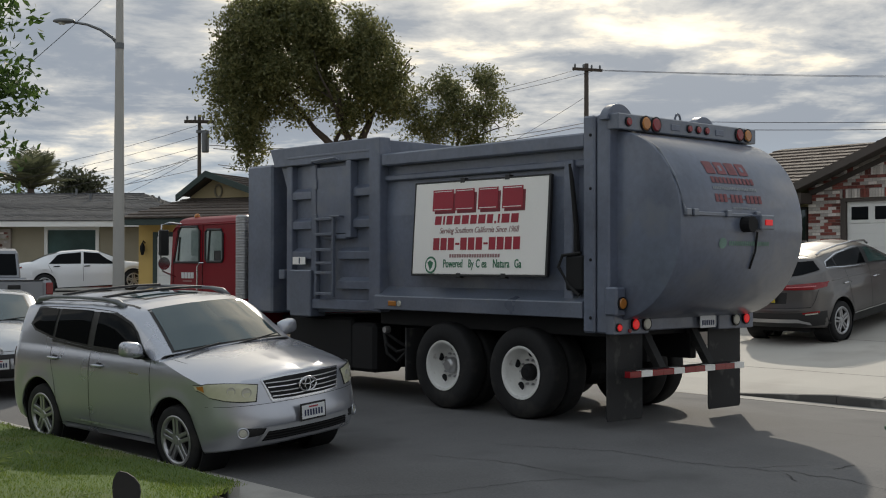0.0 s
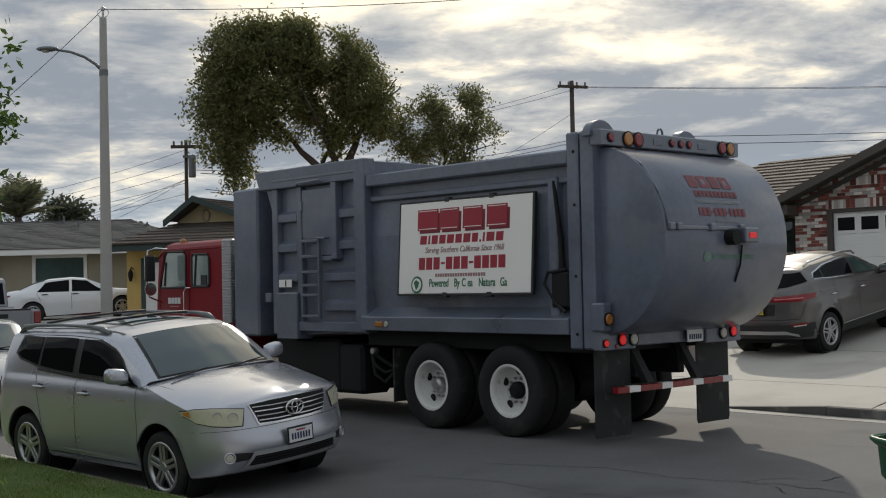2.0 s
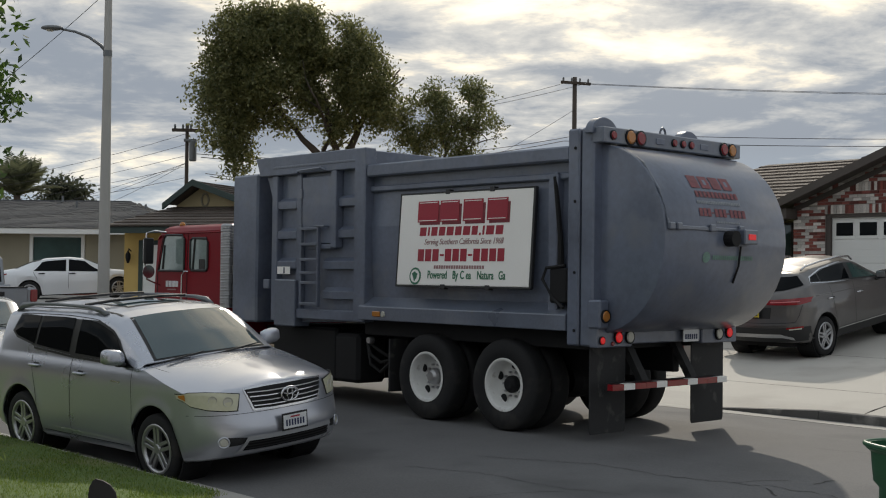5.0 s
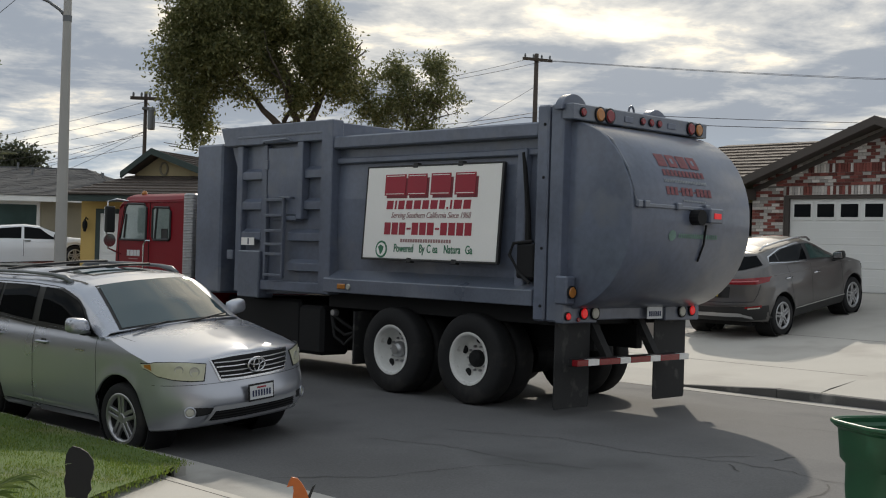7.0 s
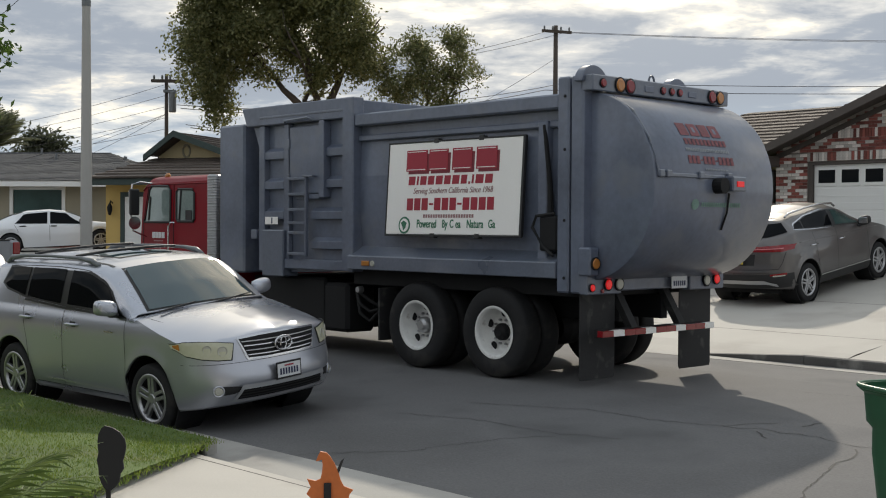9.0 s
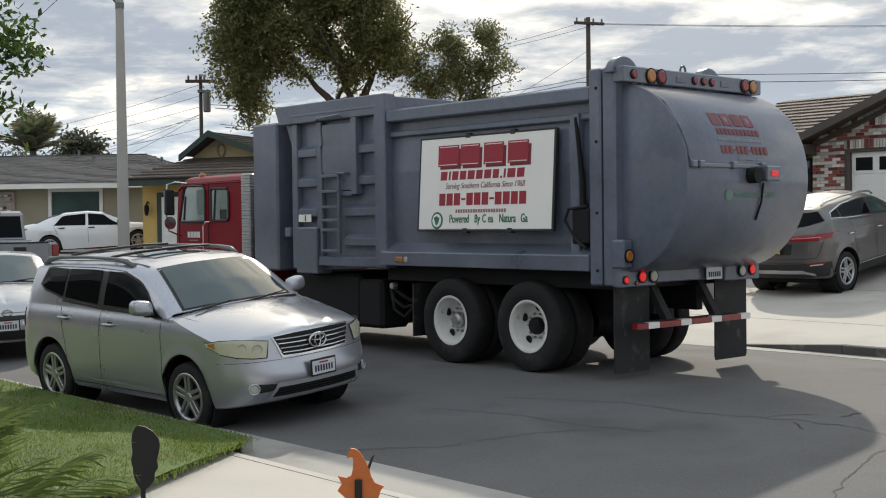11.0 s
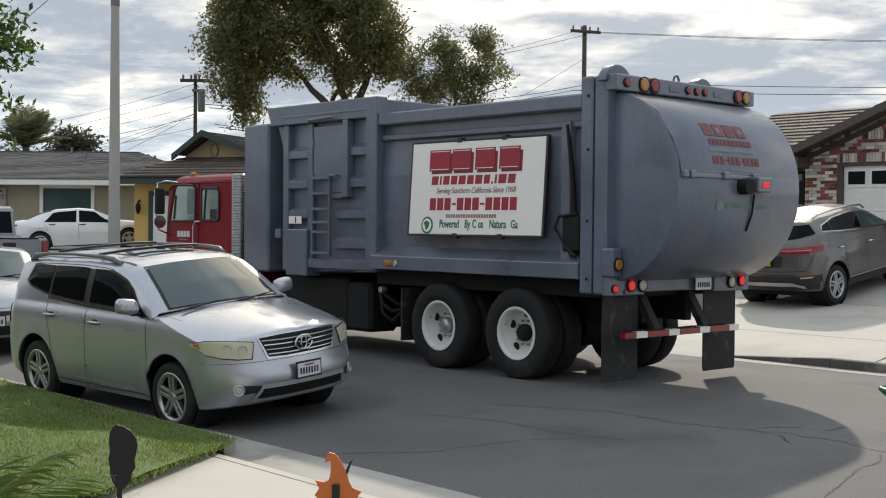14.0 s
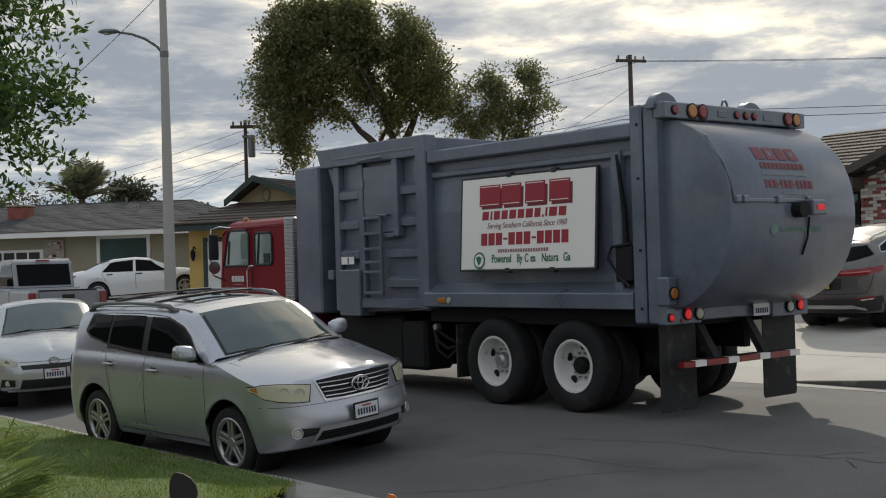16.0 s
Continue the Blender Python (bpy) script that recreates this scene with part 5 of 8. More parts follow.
    for z in np.arange(1.36, 2.58, 0.042):
        part("shield_ring", bm_lathe([(0.116, z), (0.124, z + 0.009), (0.116, z + 0.018)], 14, "z"), "steel", c, m=Matrix.Translation((6.24, 1.16, 0)))
    mir = part("mirror_frame", bm_tube([(8.2, 1.15, 2.52), (8.24, 1.35, 2.54), (8.24, 1.50, 2.50), (8.24, 1.52, 2.0), (8.24, 1.48, 1.72), (8.3, 1.2, 1.62)], 0.016, 8), "chrome", c)
    box("mirror", "trim", mir, 8.19, 8.25, 1.38, 1.56, 1.98, 2.42, 0.02)
    box("mirror_back", "chrome", mir, 8.25, 8.27, 1.39, 1.55, 2.0, 2.40, 0.008)
    part("round_mirror", bm_lathe([(0.11, 0), (0.10, 0.03), (0.001, 0.06)], 18, "x"), "chrome", mir, m=Matrix.Translation((8.22, 1.46, 1.85)))
    part("grab_rail", bm_tube([(7.46, 1.155, 1.86), (7.50, 1.21, 1.86), (7.55, 1.22, 1.80), (7.55, 1.22, 1.1)], 0.014, 6), "chrome", c)
    e = empty("cab_emblem")
    e.parent = c
    for k in range(4):
        box("emblem_bar", "plate", e, 7.78 + k * 0.105, 7.865 + k * 0.105, 1.15, 1.158, 1.60, 1.70, 0.001)
    box("emblem_bar", "sign_grey", e, 7.84, 8.12, 1.15, 1.157, 1.545, 1.565, 0.0)
    # under the body
    box("hydraulic_tank", "black", c, 2.95, 3.5, 0.6, 1.12, 0.34, 1.02, 0.05)
    box("under_box", "black", c, 3.6, 5.2, -1.0, 1.0, 0.32, 1.08, 0.04)
    # black box added to close the sunlit gap, for far-side tanks and shade
    box("fuel_tank", "black", c, 2.3, 6.0, -1.12, -0.62, 0.26, 1.02, 0.06)
    box("cross_beam", "black", c, -1.2, 2.9, -1.05, 1.05, 1.02, 1.28, 0.01)
    for k, z in enumerate((0.62, 0.75, 0.9)):
        part("hose", bm_tube([(2.9, 1.0, 0.95), (2.75, 1.05, z), (2.6, 1.0, z - 0.1), (2.45, 0.9, 0.7)], 0.025, 6), "rubber", c)
    disc("air_valve", "steel", c, (2.72, 1.05, 0.95), 0.05, 0.08, "y")
    box("front_mud_flap", "flap", c, 2.12, 2.15, 0.62, 1.24, 0.3, 1.0, 0.005)
    lm = box("side_marker", "lens_amber", c, 2.22, 2.38, 1.33, 1.35, 1.29, 1.36, 0.009)
    disc("side_marker_lens", "lens_clear", c, (2.16, 1.33, 1.325), 0.04, 0.02, "y")
    # rear frame
    for sd in (1, -1):
        a, b = (1.0, 1.31) if sd > 0 else (-1.31, -1.0)
        box("rear_post", "grey", c, -1.235, -1.06, a, b, 1.08, 3.52, 0.02)
        box("tailgate_post", "grey", c, -1.45, -1.262, a, b, 1.08, 3.52, 0.02)
    for z in (1.25, 1.9, 2.7, 3.3):
        disc("pin", "black", c, (-1.18, 1.31, z), 0.018, 0.012, "y", n=10)
    ram = part("lift_ram", bm_tube([(-0.82, 1.25, 3.0), (-0.9, 1.24, 2.3), (-0.92, 1.24, 1.75)], [0.025, 0.03, 0.045], 8), "black", c)
    box("ram_bracket", "black", ram, -1.05, -0.78, 1.16, 1.3, 1.55, 1.95, 0.02)
    part("hydraulic_hose", bm_tube([(-1.0, 1.27, 1.98), (-0.75, 1.31, 1.95), (-0.68, 1.3, 1.82), (-0.85, 1.3, 1.6), (-1.0, 1.3, 1.5)], 0.02, 6), "rubber", ram)
    # rounded tailgate
    pts = []
    for k in range(25):
        a = math.pi / 2 + math.pi * k / 24
        ca, sa = math.cos(a), math.sin(a)
        pts.append((-1.36 + 0.97 * -abs(ca) ** (2 / 2.06), 2.28 + 1.06 * math.copysign(abs(sa) ** (2 / 2.06), sa)))
    pts = [(-1.3, pts[0][1])] + pts + [(-1.3, pts[-1][1])]
    tg = bm_prism(pts, "y", -1.17, 1.17)
    ends = [ed for ed in tg.edges if abs(ed.verts[0].co.y - ed.verts[1].co.y) < 1e-4 and not (ed.verts[0].co.x > -1.31 and ed.verts[1].co.x > -1.31)]
    bmesh.ops.bevel(tg, geom=ends, offset=0.03, segments=2, affect="EDGES", profile=0.5)
    tail = part("tailgate", tg, "grey", c, "barrel-shaped slate grey tailgate", smooth=True)
    tail.data.set_sharp_from_angle(angle=radians(35))
    def on(z):
        q = max(0.0, 1 - (abs(z - 2.28) / 1.06) ** 2.06)
        return -1.36 - 0.97 * q ** (1 / 2.06)
    seam_z = 2.40
    part("tailgate_seam", bm_box(on(seam_z) - 0.02, on(seam_z) + 0.05, -0.28, 1.12, seam_z - 0.022, seam_z + 0.022, 0.008), "grey2", c)
    part("tailgate_pipe", bm_tube([(on(seam_z) - 0.02, 1.12, seam_z + 0.03), (on(2.8) - 0.012, 1.14, 2.8), (on(3.1) - 0.01, 1.13, 3.1), (on(3.28), 1.1, 3.28)], 0.014, 6), "grey2", c)
    for y in (1.08, 0.95, 0.35, -0.2):
        box("seam_knuckle", "grey2", c, on(seam_z) - 0.045, on(seam_z), y - 0.05, y + 0.05, seam_z - 0.03, seam_z + 0.05, 0.012)
    # camera-type work light with a red display
    wl = box("work_light", "grey2", c, on(2.33) - 0.14, on(2.33) + 0.02, -0.37, -0.10, 2.24, 2.41, 0.015, "boxed stop light on the tailgate")
    box("stop_lamp", "lens_lit", wl, on(2.33) - 0.15, on(2.33) - 0.138, -0.31, -0.17, 2.29, 2.355, 0.004)
    part("lamp_grommet", bm_lathe([(0.09, -0.12), (0.09, 0), (0.05, 0.02)], 14, "x"), "black", wl, m=Matrix.Translation((on(2.33), 0.03, 2.3)))
    part("lamp_cable", bm_tube([(on(2.2) - 0.02, -0.2, 2.22), (on(2.0) - 0.02, -0.2, 2.0), (on(1.8) - 0.015, -0.19, 1.8)], 0.012, 6), "black", wl)
    # light bar
    lb = box("light_bar", "grey2", c, -1.58, -1.40, -1.31, 1.31, 3.34, 3.52, 0.012, "grey light bar across the top")
    for y, mt, r in ((1.14, "lens_red", 0.045), (0.84, "lens_amber", 0.075), (0.66, "lens_red", 0.075), (0.04, "lens_red", 0.04), (-0.13, "lens_red", 0.04), (-0.29, "lens_red", 0.04), (-0.95, "lens_red", 0.07), (-1.12, "lens_amber", 0.07)):
        ln = disc("marker_lens", mt, lb, (-1.58, y, 3.43), r, 0.03, "-x")
        part("lens_ring", bm_lathe([(r * 1.22, 0), (r * 1.22, -0.015), (r, -0.018)], 18, "x"), "black", lb, m=Matrix.Translation((-1.58, y, 3.43)))
    for y in (0.30, -0.55):
        box("reflector_plate", "grey", lb, -1.59, -1.575, y - 0.08, y + 0.08, 3.39, 3.46, 0.004)
    part("lifting_eye", bm_tube([(-1.5, 0.15 + 0.05 * math.cos(a), 3.53 + 0.07 * math.sin(a)) for a in np.linspace(0, math.pi, 9)], 0.014, 6), "grey2", lb)
    for y, r in ((1.13, 0.225), (-0.43, 0.20)):
        bm = bm_prism([(y + r * math.cos(a), 3.45 + r * 0.85 * math.sin(a)) for a in np.linspace(0, math.pi, 15)], "x", -1.46, -1.34, 0.01)
        part("hinge_cover", bm, "grey", c, "rounded hinge cover")
    # lower rear panel, lamps, flaps and bumper
    lp = box("lamp_panel", "grey", c, -1.52, -1.40, 0.70, 1.31, 1.07, 1.34, 0.012)
    box("lamp_pod", "grey", c, -1.58, -1.40, 1.175, 1.335, 1.28, 1.60, 0.02)
    rp = box("lamp_panel", "grey", c, -1.52, -1.40, -1.34, -0.62, 1.07, 1.30, 0.012)
    box("rear_sill", "grey", c, -1.50, -1.2, -0.62, 0.72, 1.10, 1.26, 0.012)
    for p, y, z, mt, r in ((lp, 1.24, 1.15, "lens_lit", 0.04), (lp, 1.255, 1.42, "lens_amber", 0.062), (lp, 0.96, 1.18, "lens_lit", 0.06), (lp, 0.76, 1.18, "lens_clear", 0.065), (rp, -0.95, 1.18, "lens_clear", 0.065), (rp, -1.16, 1.19, "lens_lit", 0.06)):
        xx = -1.585 if z > 1.3 else -1.525
        disc("tail_lamp", mt, p, (xx, y, z), r, 0.03, "-x")
        part("lamp_ring", bm_lathe([(r * 1.2, 0), (r * 1.2, -0.02), (r, -0.02)], 18, "x"), "black", p, m=Matrix.Translation((xx, y, z)))
    disc("small_reflector", "lens_red", lp, (-1.525, 1.05, 1.11), 0.025, 0.015, "-x")
    pl = box("number_plate", "plate", c, -1.56, -1.55, -0.50, -0.20, 1.10, 1.25, 0.002, "dirty number plate with dark bars")
    for k in range(6):
        box("plate_bar", "ink", pl, -1.564, -1.56, -0.47 + k * 0.042, -0.445 + k * 0.042, 1.13, 1.19, 0)
    for y0, y1 in ((0.62, 1.24), (-1.29, -0.63)):
        part("mud_flap", bm_prism([(y0 + 0.02, 0.09), (y1 - 0.02, 0.09), (y1, 0.13), (y1, 1.08), (y0, 1.08), (y0, 0.13)], "x", -1.36, -1.345, 0.003), "flap", c, "black rubber mud flap")
    bar = empty("bumper_bar", label="red and white striped rear bar")
    bar.parent = c
    ys = np.linspace(1.20, -0.94, 12)
    for k in range(11):
        box("stripe", "lens_red" if k % 3 != 1 else "sign", bar, -1.66, -1.58, ys[k + 1], ys[k], 0.60, 0.67, 0.003)
    box("bar_back", "black", bar, -1.58, -1.52, -0.93, 1.19, 0.59, 0.68, 0.005)
    for y in (0.50, -0.42):
        st = part("bar_strut", bm_prism([(-1.30, 1.10), (-1.20, 1.10), (-1.50, 0.62), (-1.60, 0.62)], "y", y - 0.06, y + 0.06, 0.004), "flap", c)
        for k in range(5):
            z = 0.70 + k * 0.075
            x = -1.58 + (z - 0.62) / 0.48 * 0.30
            disc("strut_hole", "black", st, (x + 0.02, y, z), 0.025, 0.012, "-x", n=10)
    return c


T = truck()


def side_sign():
    """White board that leans out at its top on the truck's flank; printed with bars and words."""
    tilt = math.atan2(0.075, 1.17)
    m = pose(1.85, 15.473, 0, 0, 0, 131.64) @ pose(0.705, 1.275, 2.305, 90 - math.degrees(tilt), 0, 180) 
    c = empty("side_sign_board", m, "white advertising board with red and green print on the truck", "sign")
    b = bm_box(-1.195, 1.195, -0.585, 0.585, -0.015, 0.015, 0.006)
    part("board", b, "sign", c)
    for x0, x1, y0, y1 in ((-1.215, 1.215, 0.585, 0.605), (-1.215, 1.215, -0.61, -0.585), (1.195, 1.23, -0.6, 0.6), (-1.215, -1.195, -0.6, 0.6)):
        part("board_frame", bm_box(x0, x1, y0, y1, -0.03, 0.02, 0.004), "trim", c)
    for x in (-0.3, 0.5):
        for y in (0.6, -0.6):
            part("clip", bm_box(x - 0.04, x + 0.04, y - 0.03, y + 0.03, -0.05, 0.022, 0.004), "trim", c)
    z0 = 0.0155

    def bar(x0, x1, y0, y1, mt, lift=0.0, slant=0.0, name="print_bar"):
        bm = bmesh.new()
        vs = [bm.verts.new((x0, y0, z0 + lift)), bm.verts.new((x1, y0, z0 + lift)), bm.verts.new((x1 + slant, y1, z0 + lift)), bm.verts.new((x0 + slant, y1, z0 + lift))]
        bm.faces.new(vs)
        r = bmesh.ops.extrude_face_region(bm, geom=bm.faces[:])
        bmesh.ops.translate(bm, vec=(0, 0, 0.003), verts=[v for v in r["geom"] if isinstance(v, bmesh.types.BMVert)])
        bmesh.ops.recalc_face_normals(bm, faces=bm.faces[:])
        part(name, bm, mt, c)

    # four heavy trade-mark blocks with a drop shadow, each a plain shape
    for k, w in enumerate((0.42, 0.38, 0.38, 0.38)):
        x0 = -0.83 + k * 0.425
        bar(x0 + 0.03, x0 + w, 0.185, 0.44, "sign_dark", 0.0, 0.0, "logo_shadow")
        bar(x0 - 0.01, x0 + w - 0.04, 0.22, 0.49, "sign_red", 0.004, 0.0, "logo_block")
        bar(x0 + 0.015, x0 + w - 0.065, 0.465, 0.474, "sign", 0.008, 0, "logo_line")
        bar(x0 + 0.015, x0 + w - 0.065, 0.236, 0.245, "sign", 0.008, 0, "logo_line")
    x = -0.79
    for w in (0.15, 0.06, 0.14, 0.14, 0.15, 0.14, 0.15, 0.13, 0.05, 0.06, 0.16, 0.15):
        if w == 0.05:
            bar(x, x + 0.03, 0.04, 0.07, "sign_red")
        else:
            bar(x, x + w - 0.028, 0.045, 0.155, "sign_red", 0, 0.01)
        x += w + 0.005
    text_mesh("Serving Southern California Since 1968", 0.105, "slogan", "sign_grey", c, pose(0.02, -0.035, z0 + 0.002), 0.002, 0.86, 0.3)
    x = -0.80
    for k in range(12):
        if k in (3, 7):
            bar(x, x + 0.075, -0.215, -0.19, "sign_red")
            x += 0.095
        else:
            bar(x, x + 0.115, -0.28, -0.125, "sign_red")
            x += 0.14
    x = -0.48
    for k in range(20):
        bar(x, x + 0.033, -0.375, -0.332, "sign_grey")
        x += 0.046
    for word, xx in (("Powered", -0.41), ("By", -0.075), ("C", 0.05), ("ea", 0.165), ("Natura", 0.46), ("Ga", 0.745)):
        text_mesh(word, 0.145, "green_word", "sign_green", c, pose(xx, -0.455, z0 + 0.002), 0.003, 0.70, 0.0, bold=0.0012)
    part("green_emblem", bm_lathe([(0.11, 0), (0.11, 0.004)], 28, "z"), "sign_green", c, m=Matrix.Translation((-0.83, -0.47, z0)))
    part("emblem_disc", bm_lathe([(0.085, 0), (0.085, 0.004)], 28, "z"), "sign", c, m=Matrix.Translation((-0.83, -0.47, z0 + 0.003)))
    part("emblem_shape", bm_prism([(-0.89, -0.44), (-0.84, -0.41), (-0.78, -0.44), (-0.80, -0.50), (-0.84, -0.54), (-0.86, -0.49)], "z", z0 + 0.005, z0 + 0.009), "sign_green", c)


side_sign()


def tailgate_print():
    """Faded print that lies on the curved tailgate, as thin bars and blocks."""
    def on(z):
        q = max(0.0, 1 - (abs(z - 2.28) / 1.06) ** 2.06)
        return -1.36 - 0.97 * q ** (1 / 2.06) - 0.006
    g = empty("tailgate_print", label="faded red and pale print")
    g.parent = T

    def bar(y0, y1, z0, z1, mt, name="print_bar"):
        vs = []
        for z in (z0, (z0 + z1) / 2, z1):
            vs += [(on(z), y0, z), (on(z), y1, z)]
        raw(name, vs, [(0, 1, 3, 2), (2, 3, 5, 4)], mt, g)

    y = 0.52
    for k in range(4):
        bar(y, y - 0.17, 2.86, 3.0, "faded_red", "logo_block")
        bar(y - 0.06, y - 0.11, 2.90, 2.96, "grey", "logo_cut") if k % 2 else None
        y -= 0.205
    y = 0.50
    for k in range(11):
        bar(y, y - 0.055, 2.755, 2.825, "faded_red")
        y -= 0.074
    y = 0.52
    for k in range(26):
        bar(y, y - 0.022, 2.68, 2.715, "pale_print")
        y -= 0.032
    y = 0.52
    for k in range(12):
        if k in (3, 7):
            bar(y, y - 0.04, 2.575, 2.59, "faded_red")
            y -= 0.055
        else:
            bar(y, y - 0.06, 2.54, 2.63, "faded_red")
            y -= 0.078
    y = 0.22
    for k in range(14):
        bar(y, y - 0.022, 2.47, 2.49, "pale_print")
        y -= 0.032
    y = 0.30
    for k in range(19):
        bar(y, y - 0.03, 2.06, 2.11, "faded_green")
        y -= 0.041
    raw("emblem", [(on(2.085 + 0.06 * math.sin(a)), 0.42 + 0.07 * math.cos(a), 2.085 + 0.06 * math.sin(a)) for a in np.linspace(0, 2 * math.pi, 16, endpoint=False)], [tuple(range(16))], "faded_green", g)


tailgate_print()

# ---- the other cars ----


def crossover():
    s = Skin(
        zs=[0.25, 0.33, 0.42, 0.50, 0.60, 0.70, 0.80, 0.90, 1.00, 1.10, 1.20, 1.30, 1.40],
        w=[0.84, 0.89, 0.915, 0.925, 0.93, 0.93, 0.93, 0.932, 0.928, 0.918, 0.895, 0.868, 0.845],
        xn=[2.18, 2.22, 2.25, 2.27, 2.28, 2.28, 2.27, 2.24, 2.18, 2.10, 2.0, 1.9, 1.8],
        xt=[-2.14, -2.22, -2.29, -2.32, -2.33, -2.31, -2.28, -2.265, -2.255, -2.24, -2.20, -2.14, -2.06],
        X1=1.50, X2=-1.62, sill=0.27, arches=(-1.355, 1.355), ar=0.425, az=0.38,
        zc=([0.95, 1.2, 1.6, 1.9, 2.1, 2.2, 2.3], [1.25, 1.225, 1.16, 1.09, 1.01, 0.94, 0.86], [0.07, 0.08, 0.12, 0.14, 0.14, 0.12, 0.10]),
        waist=([-2.3, -2.1, -1.6, -0.7, 0.3, 0.95], [1.24, 1.29, 1.345, 1.275, 1.21, 1.18]),
        R=([-1.60, -1.3, -0.5, 0.0, 0.3, 0.6, 0.95], [0.565, 0.60, 0.63, 0.635, 0.635, 0.69, 0.78], [1.565, 1.61, 1.65, 1.625, 1.535, 1.375, 1.205]),
        S=([-1.60, -1.3, -0.5, 0.0, 0.3, 0.6, 0.95], [1.62, 1.67, 1.715, 1.70, 1.615, 1.45, 1.248], [0.0, 0.0, 0.0, 0.03, 0.08, 0.12, 0.14]),
        cowl=0.95)
    c = empty("taupe_crossover", label="taupe grey crossover suv parked nose-up on the driveway", category="car")
    s.build(c, "taupe")
    for sd in (1, -1):
        for x in (-1.355, 1.355):
            tyre_and_rim(c, x, sd * 0.80, 0.365, 0.365, 0.235, sd, 0.245, 5)
            part("wheel_well", bm_lathe([(0.435, sd * 0.54), (0.435, sd * 0.89), (0.42, sd * 0.89), (0.415, sd * 0.54)], 36, cap=False), "black", c, m=Matrix.Translation((x, 0, 0.38)))
        G = lambda x, v, sd=sd: s.at_x(x, v, sd)
        P = lambda x, z, sd=sd: s.side(x, z, sd)
        F = lambda y, z, sd=sd: s.front(y * sd, z, -1)
        lo = [(-1.60, 0.10), (-1.1, 0.05), (-0.3, 0.04), (0.4, 0.04), (0.82, 0.05)]
        hi = [(-1.48, 0.30), (-1.05, 0.46), (-0.3, 0.50), (0.05, 0.48), (0.42, 0.36)]
        s.panel("window_chrome", "chrome", c, G, [(x - 0.025, v - 0.03) for x, v in lo[:3]], [(x - 0.025, v + 0.03) for x, v in hi[:3]], 0.004, 24, 6, "bright window surround")
        s.panel("window_surround", "trim", c, G, lo, hi, 0.007, 30, 6)
        for nm, mt, a in (("quarter_window", "glass", ([(-1.57, 0.13), (-1.32, 0.10)], [(-1.47, 0.28), (-1.28, 0.36)])),
                          ("rear_window", "glass", ([(-1.27, 0.09), (-0.8, 0.07), (-0.33, 0.07)], [(-1.23, 0.36), (-0.95, 0.455), (-0.30, 0.475)])),
                          ("front_window", "pane", ([(-0.20, 0.07), (0.3, 0.07), (0.76, 0.08)], [(-0.17, 0.475), (0.03, 0.455), (0.40, 0.33)]))):
            s.panel(nm, mt, c, G, *a, lift=0.011, nx=12, nv=6)
        for a, b in (((0.95, 0.36), (0.90, 1.17)), ((-0.26, 0.36), (-0.25, 1.23)), ((-0.95, 0.62), (-1.08, 1.28))):
            pts = [(a[0] + (b[0] - a[0]) * k / 9, a[1] + (b[1] - a[1]) * k / 9) for k in range(10)]
            s.panel("door_gap", "trim", c, P, [(x - 0.005, z) for x, z in pts], [(x + 0.005, z) for x, z in pts], 0.002, 12, 1)
        # shoulder crease as a raised fold, dark cladding round the arches and along the sill
        part("shoulder_crease", bm_tube([P(x, 1.10 - 0.025 * x) + Vector((0, -sd * 0.006, 0)) for x in np.linspace(-1.60, 1.3, 24)], 0.011, 6), "taupe", c, smooth=True)
        s.panel("sill_cladding", "trim", c, P, [(-0.95, 0.275), (0.95, 0.275)], [(-0.95, 0.42), (0.95, 0.42)], 0.006, 16, 3)
        s.panel("sill_strip", "chrome", c, P, [(-0.93, 0.43), (0.95, 0.43)], [(-0.93, 0.45), (0.95, 0.45)], 0.012, 16, 1)
        for hx in (-0.10, -1.12):
            p = P(hx, 1.02 + (0.02 if hx < -1 else 0.0))
            part("door_handle", bm_tube([p + Vector((0.11, 0, 0)), p + Vector((0.08, sd * 0.035, 0.002)), p + Vector((-0.08, sd * 0.035, 0.002)), p + Vector((-0.11, 0, 0))], [0.010, 0.016, 0.016, 0.010], 8), "chrome", c, smooth=True)
        shell_mirror(c, 0.62, sd * 0.87, 1.26, sd, "trim")
        part("roof_rail", bm_tube([(-1.52, sd * 0.585, 1.60), (-1.4, sd * 0.60, 1.655), (-0.9, sd * 0.625, 1.695), (-0.3, sd * 0.635, 1.705), (0.1, sd * 0.635, 1.665), (0.2, sd * 0.64, 1.60)], 0.02, 8), "chrome", c, "bright roof rail", smooth=True)
        s.panel("headlight", "lens_clear", c, lambda y, z, sd=sd: s.front(y * sd, z, 1), [(0.5, 0.78), (0.86, 0.84)], [(0.5, 0.86), (0.86, 0.95)], 0.008, 14, 4)
        s.panel("tail_light", "lens_red", c, F, [(0.30, 1.045), (0.6, 1.035), (0.80, 1.03), (0.905, 1.06)], [(0.30, 1.135), (0.6, 1.145), (0.80, 1.15), (0.905, 1.145)], 0.012, 26, 4, "red wrap-round tail light")
        s.panel("tail_light_line", "lens_pink", c, F, [(0.35, 1.083), (0.80, 1.083)], [(0.35, 1.10), (0.80, 1.10)], 0.016, 16, 1)
        s.panel("tailgate_gap", "trim", c, F, [(0.74, 0.72), (0.79, 0.84), (0.83, 1.02)], [(0.748, 0.72), (0.798, 0.84), (0.838, 1.02)], 0.003, 10, 1)
